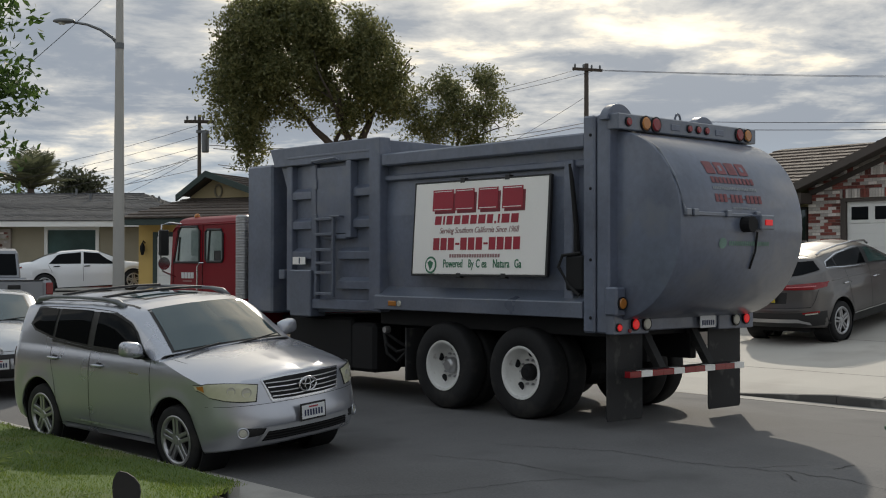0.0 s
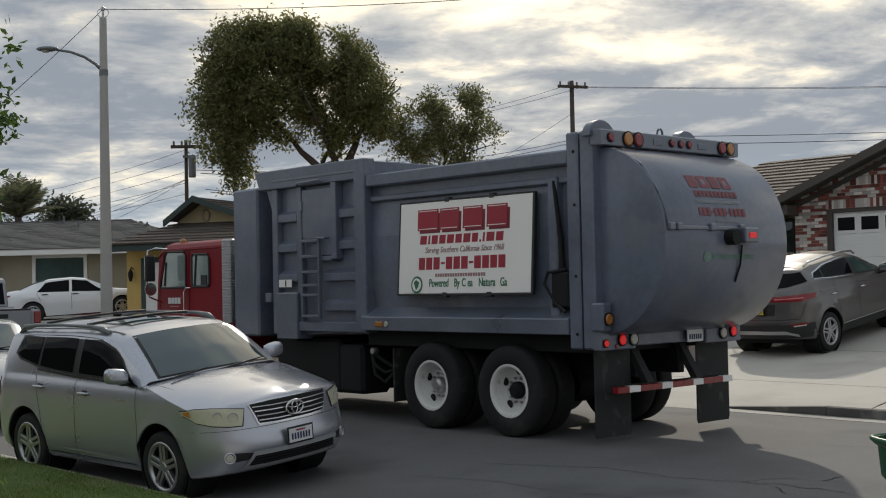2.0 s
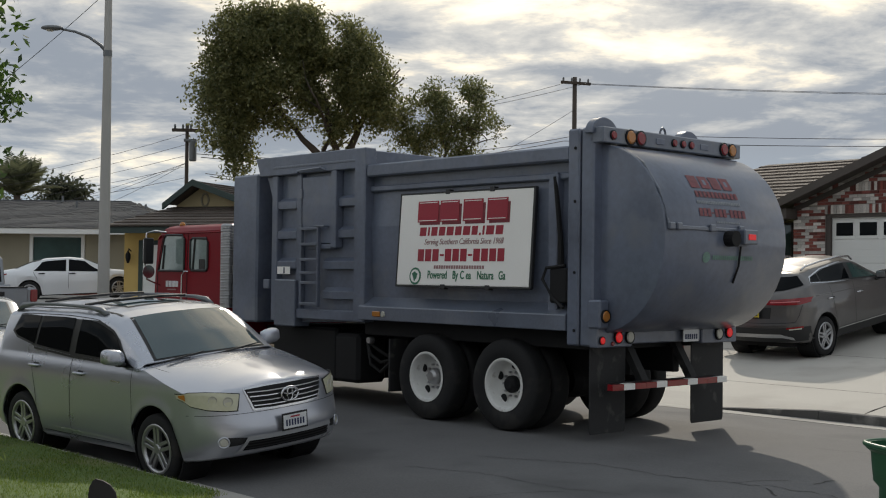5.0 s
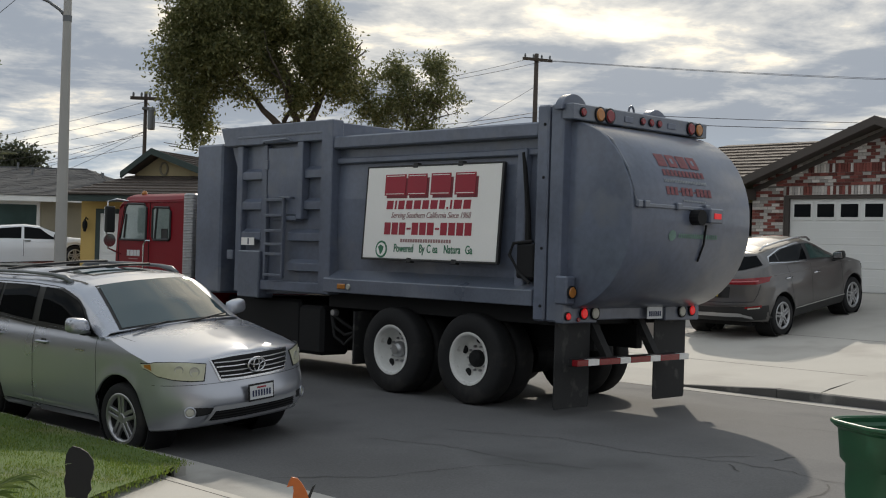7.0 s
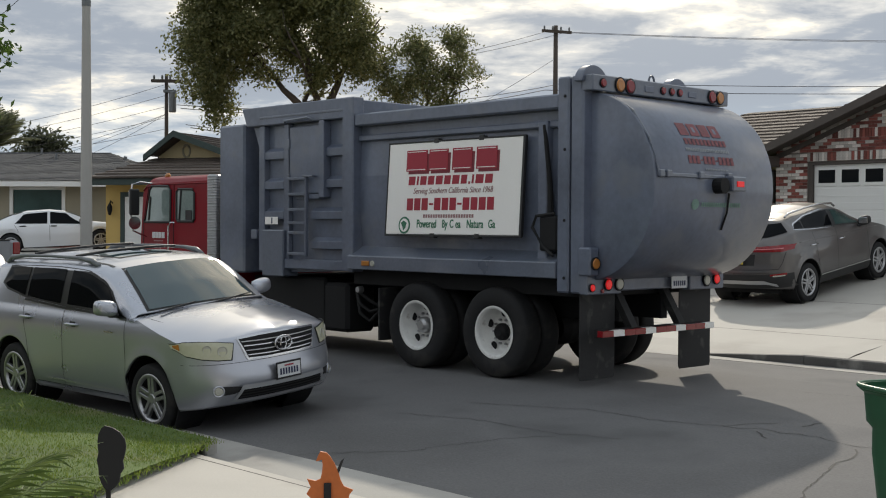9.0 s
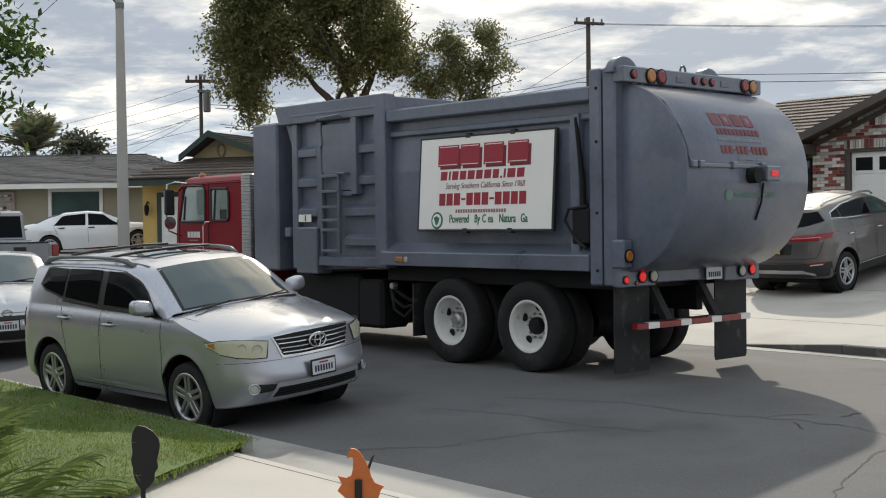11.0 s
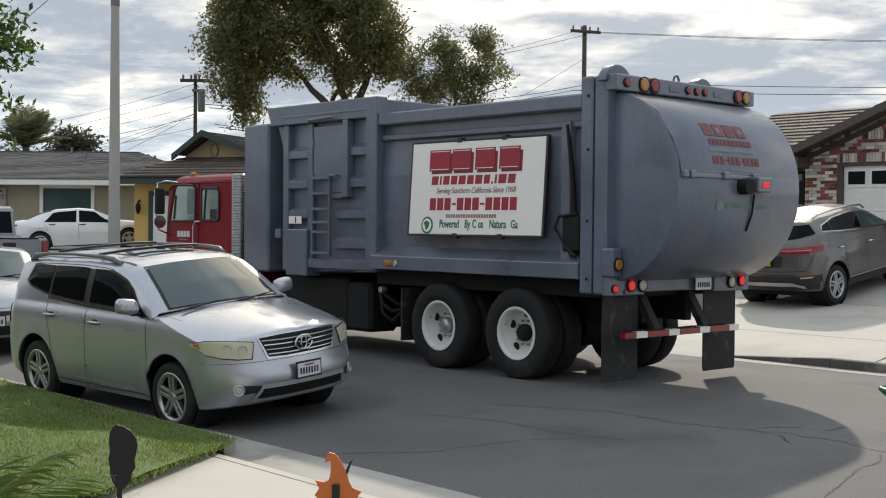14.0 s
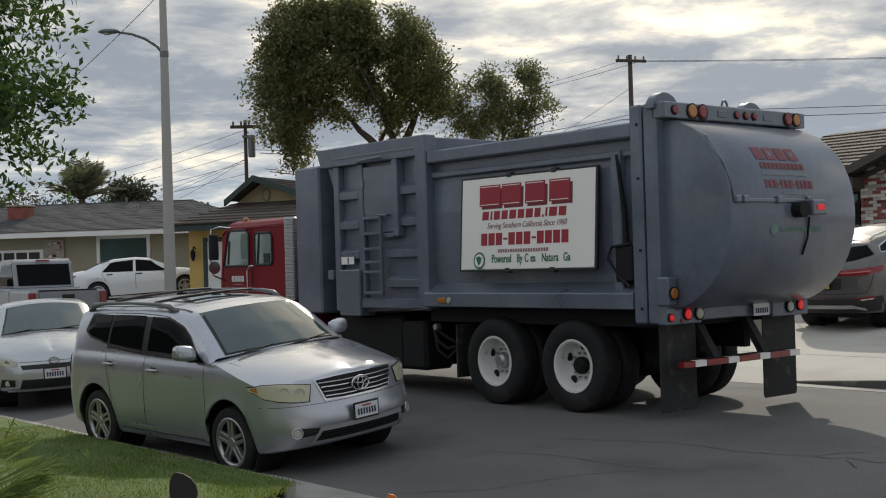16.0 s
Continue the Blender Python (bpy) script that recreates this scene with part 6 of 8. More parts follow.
        s.panel("bumper_reflector", "lens_red", c, F, [(0.62, 0.60), (0.84, 0.605)], [(0.62, 0.63), (0.84, 0.645)], 0.014, 8, 1)
        s.panel("bumper_lamp", "lens_clear", c, F, [(0.66, 0.585), (0.82, 0.59)], [(0.66, 0.604), (0.82, 0.61)], 0.016, 8, 1)
    Z = lambda y, z: s.front(y, z, -1)
    wide = lambda y0, y1, z0, z1: ([(-y0, z0), (0, z0), (y0, z0)], [(-y1, z1), (0, z1), (y1, z1)])
    s.panel("tail_light_band", "lens_red", c, Z, *wide(0.32, 0.32, 1.05, 1.13), lift=0.010, nx=16, nv=3, label="red light band across the tailgate")
    s.panel("plate_recess", "trim", c, Z, *wide(0.34, 0.36, 0.80, 1.0), lift=0.003, nx=12, nv=4)
    s.panel("tailgate_gap", "trim", c, Z, *wide(0.74, 0.74, 0.712, 0.724), lift=0.003, nx=24, nv=1)
    s.panel("bumper_fold", "taupe", c, Z, *wide(0.80, 0.76, 0.665, 0.71), lift=0.03, nx=24, nv=3)
    s.panel("lower_bumper", "trim", c, Z, *wide(0.90, 0.905, 0.37, 0.63), lift=0.006, nx=40, nv=5)
    s.panel("skid_plate", "steel", c, Z, [(-0.72, 0.40), (-0.55, 0.455), (0, 0.465), (0.55, 0.455), (0.72, 0.40)], [(-0.70, 0.45), (-0.52, 0.52), (0, 0.53), (0.52, 0.52), (0.70, 0.45)], lift=0.02, nx=30, nv=3, label="silver skid plate")
    k = lambda a, v: (lambda p: Vector((p.x, p.y * (1 if a > 0 else -1), p.z)))(s.cabin(3 - abs(a), v))
    s.panel("rear_screen", "glass", c, k, [(-0.80, 0.10), (-0.4, 0.06), (0.4, 0.06), (0.80, 0.10)], [(-0.72, 0.46), (-0.4, 0.46), (0.4, 0.46), (0.72, 0.46)], 0.008, 20, 6, "dark rear screen")
    s.plate(c, 0.0, 0.90, -1, "plate_y")
    T = lambda x, v: s.at_x(x, v, 1)
    s.panel("windscreen", "glass2", c, T, [(0.33, 0.67), (0.34, 1.0), (0.33, 1.33)], [(0.93, 0.65), (0.93, 1.0), (0.93, 1.35)], 0.008, 24, 8)
    part("aerial_fin", bm_prism([(-1.42, 1.65), (-1.2, 1.67), (-1.38, 1.74), (-1.44, 1.74)], "y", -0.02, 0.02, 0.006), "taupe", c)
    return c


car = crossover()
car.matrix_world = Matrix.Translation(at(12.83, 21.95, road_z(21.95) + 0.02)) @ pose(0, 0, 0, 0, -8.0, 41.64) @ Matrix.Translation((-0.16, 0, 0))


def hatchback():
    s = Skin(
        zs=[0.20, 0.28, 0.36, 0.45, 0.55, 0.65, 0.75, 0.85, 0.95, 1.05],
        w=[0.80, 0.85, 0.875, 0.885, 0.888, 0.885, 0.88, 0.87, 0.85, 0.83],
        xn=[2.02, 2.08, 2.11, 2.12, 2.11, 2.08, 2.03, 1.95, 1.85, 1.75],
        xt=[-2.0, -2.06, -2.1, -2.12, -2.12, -2.11, -2.10, -2.09, -2.07, -2.05],
        X1=1.35, X2=-1.75, sill=0.21, arches=(-1.32, 1.30), ar=0.375, az=0.34,
        zc=([0.85, 1.1, 1.5, 1.8, 1.95, 2.05, 2.1], [1.06, 1.04, 0.965, 0.87, 0.79, 0.72, 0.68], [0.07, 0.08, 0.11, 0.12, 0.12, 0.10, 0.08]),
        waist=([-2.1, -1.6, -0.6, 0.4, 0.85], [1.02, 1.02, 1.0, 0.985, 0.985]),
        R=([-1.80, -1.3, -0.4, 0.1, 0.4, 0.85], [0.60, 0.63, 0.65, 0.65, 0.69, 0.77], [1.42, 1.46, 1.48, 1.44, 1.27, 1.01]),
        S=([-1.80, -1.3, -0.4, 0.1, 0.4, 0.85], [1.46, 1.51, 1.535, 1.51, 1.34, 1.065], [0.0, 0.0, 0.0, 0.03, 0.10, 0.16]),
        cowl=0.85, e=0.84, noselift=0.04)
    c = empty("silver_hatchback", label="pale silver hatchback parked behind the suv", category="car")
    s.build(c, "silver2")
    for sd in (1, -1):
        for x in (-1.32, 1.30):
            tyre_and_rim(c, x, sd * 0.765, 0.32, 0.32, 0.21, sd, 0.21, 5)
            part("wheel_well", bm_lathe([(0.385, sd * 0.52), (0.385, sd * 0.84), (0.37, sd * 0.84), (0.365, sd * 0.52)], 30, cap=False), "black", c, m=Matrix.Translation((x, 0, 0.34)))
        G = lambda x, v, sd=sd: s.at_x(x, v, sd)
        P = lambda x, z, sd=sd: s.side(x, z, sd)
        F = lambda y, z, sd=sd: s.front(y * sd, z, 1)
        s.panel("window_surround", "trim", c, G, [(-1.6, 0.06), (0.0, 0.04), (0.74, 0.05)], [(-1.5, 0.48), (-0.3, 0.49), (0.30, 0.42)], 0.004, 20, 5)
        s.panel("front_window", "glass", c, G, [(-0.5, 0.07), (0.1, 0.07), (0.68, 0.08)], [(-0.45, 0.465), (-0.1, 0.47), (0.27, 0.39)], 0.008, 12, 5)
        s.panel("rear_window", "glass", c, G, [(-1.55, 0.09), (-0.6, 0.07)], [(-1.45, 0.45), (-0.55, 0.465)], 0.008, 10, 5)
        for x in (0.86, -0.55):
            s.panel("door_gap", "trim", c, P, [(x - 0.005, 0.3), (x - 0.005, 0.97)], [(x + 0.005, 0.3), (x + 0.005, 0.97)], 0.002, 8, 1)
        shell_mirror(c, 0.60, sd * 0.83, 1.09, sd, "silver2")
        hl = s.panel("headlight", "lens_clear", c, F, [(0.53, 0.60), (0.68, 0.61), (0.80, 0.65), (0.855, 0.70)], [(0.51, 0.675), (0.68, 0.715), (0.80, 0.745), (0.855, 0.755)], 0.010, 20, 5, "clear headlight")
        part("lamp_bowl", bm_lathe([(0.042, 0), (0.04, 0.008), (0.02, 0.004), (0.001, 0.004)], 18, "x"), "chrome", hl, m=Matrix.Translation(F(0.66, 0.66) + Vector((0.01, 0, 0))) @ Matrix.Rotation(sd * radians(35), 4, "Z"))
        s.panel("fog_slot", "trim", c, F, [(0.56, 0.30), (0.76, 0.30)], [(0.56, 0.40), (0.74, 0.42)], 0.005, 8, 3)
        disc("fog_light", "lens_clear", c, tuple(F(0.66, 0.355) + Vector((0.0, 0, 0))), 0.045, 0.02, "x")
    T = lambda x, v: s.at_x(x, v, 1)
    s.panel("windscreen_seal", "trim", c, T, [(0.16, 0.615), (0.16, 1.0), (0.16, 1.385)], [(0.845, 0.60), (0.845, 1.0), (0.845, 1.40)], 0.003, 24, 8)
    s.panel("windscreen", "glass2", c, T, [(0.18, 0.635), (0.18, 1.0), (0.18, 1.365)], [(0.83, 0.615), (0.83, 1.0), (0.83, 1.385)], 0.008, 24, 8, "sky-reflecting windscreen")
    for y0, y1 in ((-0.6, 0.0), (-0.02, 0.58)):
        part("wiper", bm_tube([(1.0, y0, 1.05), (0.96, (y0 + y1) / 2, 1.085), (0.90, y1, 1.11)], [0.012, 0.012, 0.006], 6), "trim", c)
    N = lambda y, z: s.front(y, z, 1)
    wide = lambda y0, y1, z0, z1: ([(-y0, z0), (0, z0), (y0, z0)], [(-y1, z1), (0, z1), (y1, z1)])
    s.panel("upper_grille", "trim", c, N, *wide(0.45, 0.48, 0.55, 0.615), lift=0.006, nx=20, nv=3)
    s.panel("lower_grille", "trim", c, N, *wide(0.50, 0.46, 0.27, 0.40), lift=0.006, nx=20, nv=3)
    s.panel("bonnet_gap", "trim", c, N, *wide(0.50, 0.50, 0.655, 0.661), lift=0.003, nx=20, nv=1)
    s.panel("front_lip", "silver2", c, N, *wide(0.66, 0.66, 0.235, 0.265), lift=0.02, nx=20, nv=2)
    x0 = s.front(0, 0.66).x
    part("badge", bm_tube([(x0 + 0.015, 0.07 * math.cos(a), 0.665 + 0.045 * math.sin(a)) for a in np.linspace(0, 2 * math.pi, 21)], 0.012, 6), "steel", c, smooth=True)
    s.plate(c, 0.0, 0.475, 1)
    return c


car = hatchback()
car.matrix_world = pose(-7.4, 20.0, -0.12, 2, 0, -66)


def sedan():
    s = CarShape(
        X=[-2.44, -2.35, -2.1, -1.75, -1.3, -0.8, -0.1, 0.35, 0.8, 1.25, 1.5, 2.0, 2.3, 2.44],
        top=[0.92, 1.02, 1.08, 1.12, 1.30, 1.42, 1.44, 1.38, 1.18, 0.98, 0.95, 0.88, 0.78, 0.66],
        belt=[0.88, 0.94, 0.97, 0.98, 0.97, 0.94, 0.92, 0.90, 0.89, 0.88, 0.87, 0.82, 0.74, 0.62],
        w=[0.80, 0.85, 0.89, 0.91, 0.92, 0.92, 0.92, 0.92, 0.92, 0.92, 0.91, 0.89, 0.86, 0.80],
        wr=[0.62, 0.64, 0.64, 0.6, 0.56, 0.57, 0.58, 0.58, 0.62, 0.68, 0.70, 0.70, 0.66, 0.62],
        sill=0.22, arches=(-1.40, 1.42), ar=0.37, nose=2.44, tail=-2.44, bowf=0.3, bowr=0.2, rake=0.2)
    c = empty("white_sedan", label="white saloon car with black roof trim parked across the street", category="car")
    s.body(c, "pearl")
    for sd in (1, -1):
        for x in (-1.40, 1.42):
            tyre_and_rim(c, x, sd * 0.80, 0.34, 0.34, 0.22, sd, 0.225, 5)
            part("wheel_well", bm_lathe([(0.375, sd * 0.6), (0.375, sd * 0.87), (0.36, sd * 0.87), (0.355, sd * 0.6)], 28, cap=False), "black", c, m=Matrix.Translation((x, 0, 0.36)))
        s.patch("front_window", "glass", c, [(-0.15, 3.08), (0.95, 3.06), (0.38, 3.88), (-0.12, 3.9)], sd, 0.007)
        s.patch("rear_window", "glass", c, [(-1.25, 3.12), (-0.24, 3.08), (-0.2, 3.9), (-0.95, 3.85)], sd, 0.007)
        s.patch("tail_light", "lens_red", c, [(-2.43, 2.3), (-2.1, 2.5), (-2.1, 2.9), (-2.43, 3.0)], sd, 0.012)
        s.patch("headlight", "lens_clear", c, [(2.43, 2.2), (2.0, 2.7), (2.05, 3.0), (2.43, 3.1)], sd, 0.012)
        for x, dx in ((1.0, -0.05), (-0.19, 0.02), (-1.15, -0.1)):
            seam(c, s, x, 0.5, 3.0, sd, dx)
        handle(c, s, -0.05, sd, "trim")
        handle(c, s, -1.0, sd, "trim")
        mirror(c, 0.8, sd * 0.9, 0.98, sd, "trim")
    s.patch("rear_screen", "glass", c, [(-1.78, 3.9), (-0.95, 4.5), (-0.95, 9.5), (-1.78, 10.1)], 0, 0.008, 8, 12)
    s.patch("windscreen", "glass2", c, [(0.38, 4.3), (1.22, 3.8), (1.22, 10.2), (0.38, 9.7)], 0, 0.008, 10, 12)
    part("boot_spoiler", bm_box(-2.40, -2.22, -0.70, 0.70, 1.09, 1.125, 0.01), "trim", c)
    return c


car = sedan()
car.matrix_world = pose(-11.9, 41.0, 0.88, 0, -3, 21)


def pickup_truck():
    c = empty("grey_pickup", label="grey pickup truck seen from its tailgate in the street", category="pickup")
    box("bed", "pickup", c, -2.85, -0.6, -0.98, 0.98, 0.62, 1.16, 0.05)
    box("cab_body", "pickup", c, -0.6, 2.85, -0.98, 0.98, 0.55, 1.2, 0.06)
    cab = [(-0.55, 1.18), (-0.25, 1.80), (-0.05, 1.86), (0.9, 1.86), (1.1, 1.80), (1.75, 1.2)]
    part("cab", bm_prism(cab, "y", -0.80, 0.80, 0.04), "pickup", c)
    part("rear_screen", bm_prism([(-0.53, 1.26), (-0.50, 1.26), (-0.27, 1.74), (-0.30, 1.74)], "y", -0.70, 0.70, 0.004), "glass", c, "dark rear screen")
    for sd in (1, -1):
        part("side_window", bm_prism([(-0.38, 1.25), (1.55, 1.25), (1.1, 1.72), (-0.18, 1.76)], "y", sd * 0.796 - 0.01, sd * 0.796 + 0.012, 0.004), "glass", c)
        t = box("tail_light", "lens_red", c, -2.875, -2.75, sd * 0.98 - 0.09 - (0.08 if sd > 0 else -0.08), sd * 0.98 + 0.09 - (0.08 if sd > 0 else -0.08), 0.86, 1.12, 0.02)
        box("reverse_light", "lens_clear", t, -2.876, -2.76, sd * 0.90 - 0.07, sd * 0.90 + 0.07, 0.76, 0.855, 0.01)
        for x in (-1.75, 1.95):
            tyre_and_rim(c, x, sd * 0.84, 0.40, 0.40, 0.27, sd, 0.24, 5)
        box("mirror", "trim", c, 1.2, 1.32, sd * 1.1 - 0.1, sd * 1.1 + 0.1, 1.2, 1.42, 0.02)
    tg = box("tailgate", "pickup", c, -2.885, -2.84, -0.74, 0.74, 0.66, 1.15, 0.02)
    box("tailgate_handle", "trim", tg, -2.9, -2.87, -0.16, 0.16, 0.98, 1.07, 0.01)
    box("tailgate_script", "chrome", tg, -2.892, -2.884, 0.20, 0.68, 0.73, 0.755, 0.0)
    box("tailgate_cap", "trim", tg, -2.89, -2.80, -0.74, 0.74, 1.15, 1.175, 0.008)
    box("brake_light", "lens_red", c, -0.32, -0.25, -0.18, 0.18, 1.80, 1.84, 0.006)
    b = box("rear_bumper", "trim", c, -3.02, -2.80, -0.98, 0.98, 0.46, 0.62, 0.03)
    p = box("number_plate", "plate", c, -3.03, -3.02, -0.15, 0.15, 0.50, 0.62, 0.002, "number plate with dark bars")
    for k in range(6):
        box("plate_bar", "ink", p, -3.034, -3.03, -0.12 + k * 0.04, -0.095 + k * 0.04, 0.53, 0.585, 0)
    box("underbody", "black", c, -2.6, 2.6, -0.7, 0.7, 0.35, 0.6, 0.02)
    return c


car = pickup_truck()
car.matrix_world = pose(-12.85, 34.4, -0.05, 0, 0, 124) @ Matrix.Diagonal((1.03, 1.03, 1.24, 1))

yard = [(-40, 36.8, -0.05), (-2, 36.8, -0.05), (-2, 39.4, 0.9), (-40, 39.4, 0.9), (-40, 60, 1.1), (-2, 60, 1.1)]
tagged(raw("yard_left", yard, [(0, 1, 2, 3), (3, 2, 5, 4)], "concrete_old"), "sloping concrete yards before the far houses", "yard", kind="structure")
# unseen wall added behind the viewpoint to darken car glass reflections
tagged(part("wall_behind", bm_box(-14, 12, -7.3, -7.0, -0.2, 3.6), "fascia"), "unseen plain dark wall added behind the viewpoint for reflections", "wall", kind="structure")
# added out of view so the suv's flank mirrors something dark
tagged(part("wall_left", bm_box(-26.3, -26, -10, 27, -0.2, 4.2), "fascia"), "unseen plain dark wall added at the left for reflections", "wall", kind="structure")

# ---- houses ----


def roof_plane(name, mt, parent, a, b, c, d, course=0.33, thick=0.045):
    """A roof slope from eave a-b up to ridge d-c, laid in stepped courses; each course a piece of its own."""
    a, b, c, d = (Vector(v) for v in (a, b, c, d))
    n = max(2, int(((d - a).length + (c - b).length) / 2 / course))
    nor = (b - a).cross(d - a).normalized()
    if nor.z < 0:
        nor = -nor
    raw(name + "_deck", [tuple(v - nor * 0.02) for v in (a, b, c, d)], [(0, 1, 2, 3)], mt, parent)
    rnd = random.Random(int(abs(a.x * 100)) + n)
    for k in range(n):
        t0, t1 = k / n, min(1.0, (k + 1.25) / n)
        p0, p1 = a.lerp(d, t0), b.lerp(c, t0)
        q0, q1 = a.lerp(d, t1), b.lerp(c, t1)
        e = nor * thick
        m = max(2, int((p1 - p0).length / 0.30))
        vs, fs = [], []
        for i in range(m):
            j = nor * rnd.uniform(0, 0.012)
            s0, s1 = i / m + 0.02 / m, (i + 1) / m - 0.02 / m
            k0 = len(vs)
            A, B, C, D = p0.lerp(p1, s0) + e + j, p0.lerp(p1, s1) + e + j, q0.lerp(q1, s1) + nor * 0.006, q0.lerp(q1, s0) + nor * 0.006
            A2, B2 = A - e * 0.9 - j, B - e * 0.9 - j
            vs += [tuple(v) for v in (A, B, C, D, A2, B2)]
            fs += [(k0, k0 + 1, k0 + 2, k0 + 3), (k0 + 4, k0 + 5, k0 + 1, k0), (k0 + 4, k0, k0 + 3), (k0 + 5, k0 + 2, k0 + 1)]
        raw("tile_course", vs, fs, mt, parent)


def window(parent, x0, x1, y, z0, z1, frame_mt="white", inner="pane", n=1, depth=0.06, fw=0.07):
    """A framed window on a wall that faces -y."""
    w = empty("window")
    w.parent = parent
    for a, b, c, d in ((x0, x1, z1 - fw, z1), (x0, x1, z0, z0 + fw), (x0, x0 + fw, z0 + fw, z1 - fw), (x1 - fw, x1, z0 + fw, z1 - fw)):
        part("window_frame", bm_box(a, b, y - depth, y + 0.02, c, d, 0.006), frame_mt, w)
    for k in range(n):
        a = x0 + fw + (x1 - x0 - 2 * fw) * k / n
        b = x0 + fw + (x1 - x0 - 2 * fw) * (k + 1) / n
        part("pane", bm_box(a + 0.008, b - 0.008, y - 0.02, y - 0.012, z0 + fw, z1 - fw), inner, w)
    part("window_sill", bm_box(x0 - 0.04, x1 + 0.04, y - depth - 0.04, y, z0 - 0.06, z0 - 0.002, 0.006), frame_mt, w)
    return w


def tan_house():
    h = empty("tan_house", pose(-13.3, 45.2, 0.65, 0, 0, -4), "low tan stucco house with a grey shingle roof", "house")
    box("wall", "stucco", h, -9.0, 3.6, 0.0, 7.0, -0.4, 2.75, 0.0)
    box("wall_base", "brick", h, -2.55, 1.9, -0.12, 0.0, -0.4, 0.55, 0.01, "low brick wainscot")
    window(h, -1.45, 0.62, 0.0, 0.75, 2.55, n=1, fw=0.13)
    g = box("curtain_stack", "sign", h, -0.3, 0.45, -0.008, 0.0, 0.85, 2.0, 0.0)
    w2 = window(h, 2.35, 3.0, 0.0, 1.1, 2.5, "trim", n=1)
    gd = box("garage_door", "white", h, -8.2, -3.55, -0.03, 0.02, -0.35, 2.1, 0.004, "white garage door with a pierced top panel")
    for k in range(9):
        box("door_panel", "white", gd, -8.1 + k * 0.5, -7.68 + k * 0.5, -0.045, -0.03, 1.3, 1.62, 0.006)
        box("lattice", "trim", gd, -8.1 + k * 0.5, -7.68 + k * 0.5, -0.04, -0.031, 1.72, 2.0, 0.0)
    pil = empty("stone_pier")
    pil.parent = h
    rnd = random.Random(3)
    box("pier_core", "mortar", pil, -3.5, -2.7, -0.12, 0.0, -0.4, 2.45, 0.0)
    for k in range(70):
        x, z = rnd.uniform(-3.48, -2.85), rnd.uniform(-0.3, 2.3)
        box("stone", rnd.choice(("brick", "brick_w", "stucco")), pil, x, x + rnd.uniform(0.1, 0.2), -0.16, -0.115, z, z + rnd.uniform(0.06, 0.13), 0.012)
    box("fascia", "white", h, -9.6, 4.2, -0.75, -0.70, 2.52, 2.74, 0.006)
    box("soffit", "stucco", h, -9.6, 4.2, -0.70, 0.0, 2.66, 2.70, 0.0)
    roof_plane("roof", "shingle", h, (-9.6, -0.78, 2.74), (4.2, -0.78, 2.74), (1.2, 3.5, 3.95), (-6.5, 3.5, 3.95), 0.22, 0.02)
    roof_plane("roof_end", "shingle", h, (4.2, 7.8, 2.74), (4.2, -0.78, 2.74), (1.2, 3.5, 3.95), (1.2, 3.5, 3.95), 0.22, 0.02)
    roof_plane("roof_end", "shingle", h, (-9.6, -0.78, 2.74), (-9.6, 7.8, 2.74), (-6.5, 3.5, 3.95), (-6.5, 3.5, 3.95), 0.22, 0.02)
    box("ridge", "shingle", h, -6.5, 1.2, 3.44, 3.56, 3.93, 3.99, 0.01)
    ch = box("chimney", "brick", h, -5.5, -4.75, 1.2, 1.9, 2.8, 3.8, 0.02, "red brick chimney")
    box("chimney_cap", "stucco", ch, -5.55, -4.7, 1.15, 1.95, 3.8, 3.88, 0.02)
    for x, y, z in ((-0.6, 2.4, 3.9), (2.0, 2.8, 3.8), (-1.5, 3.3, 4.15)):
        part("roof_vent", bm_tube([(x, y, 3.2), (x, y, z)], 0.05, 8), "lampgrey", h)
    box("gutter_pipe", "stucco", h, 3.62, 3.70, -0.06, 0.0, -0.3, 2.6, 0.01)
    return h


tan_house()


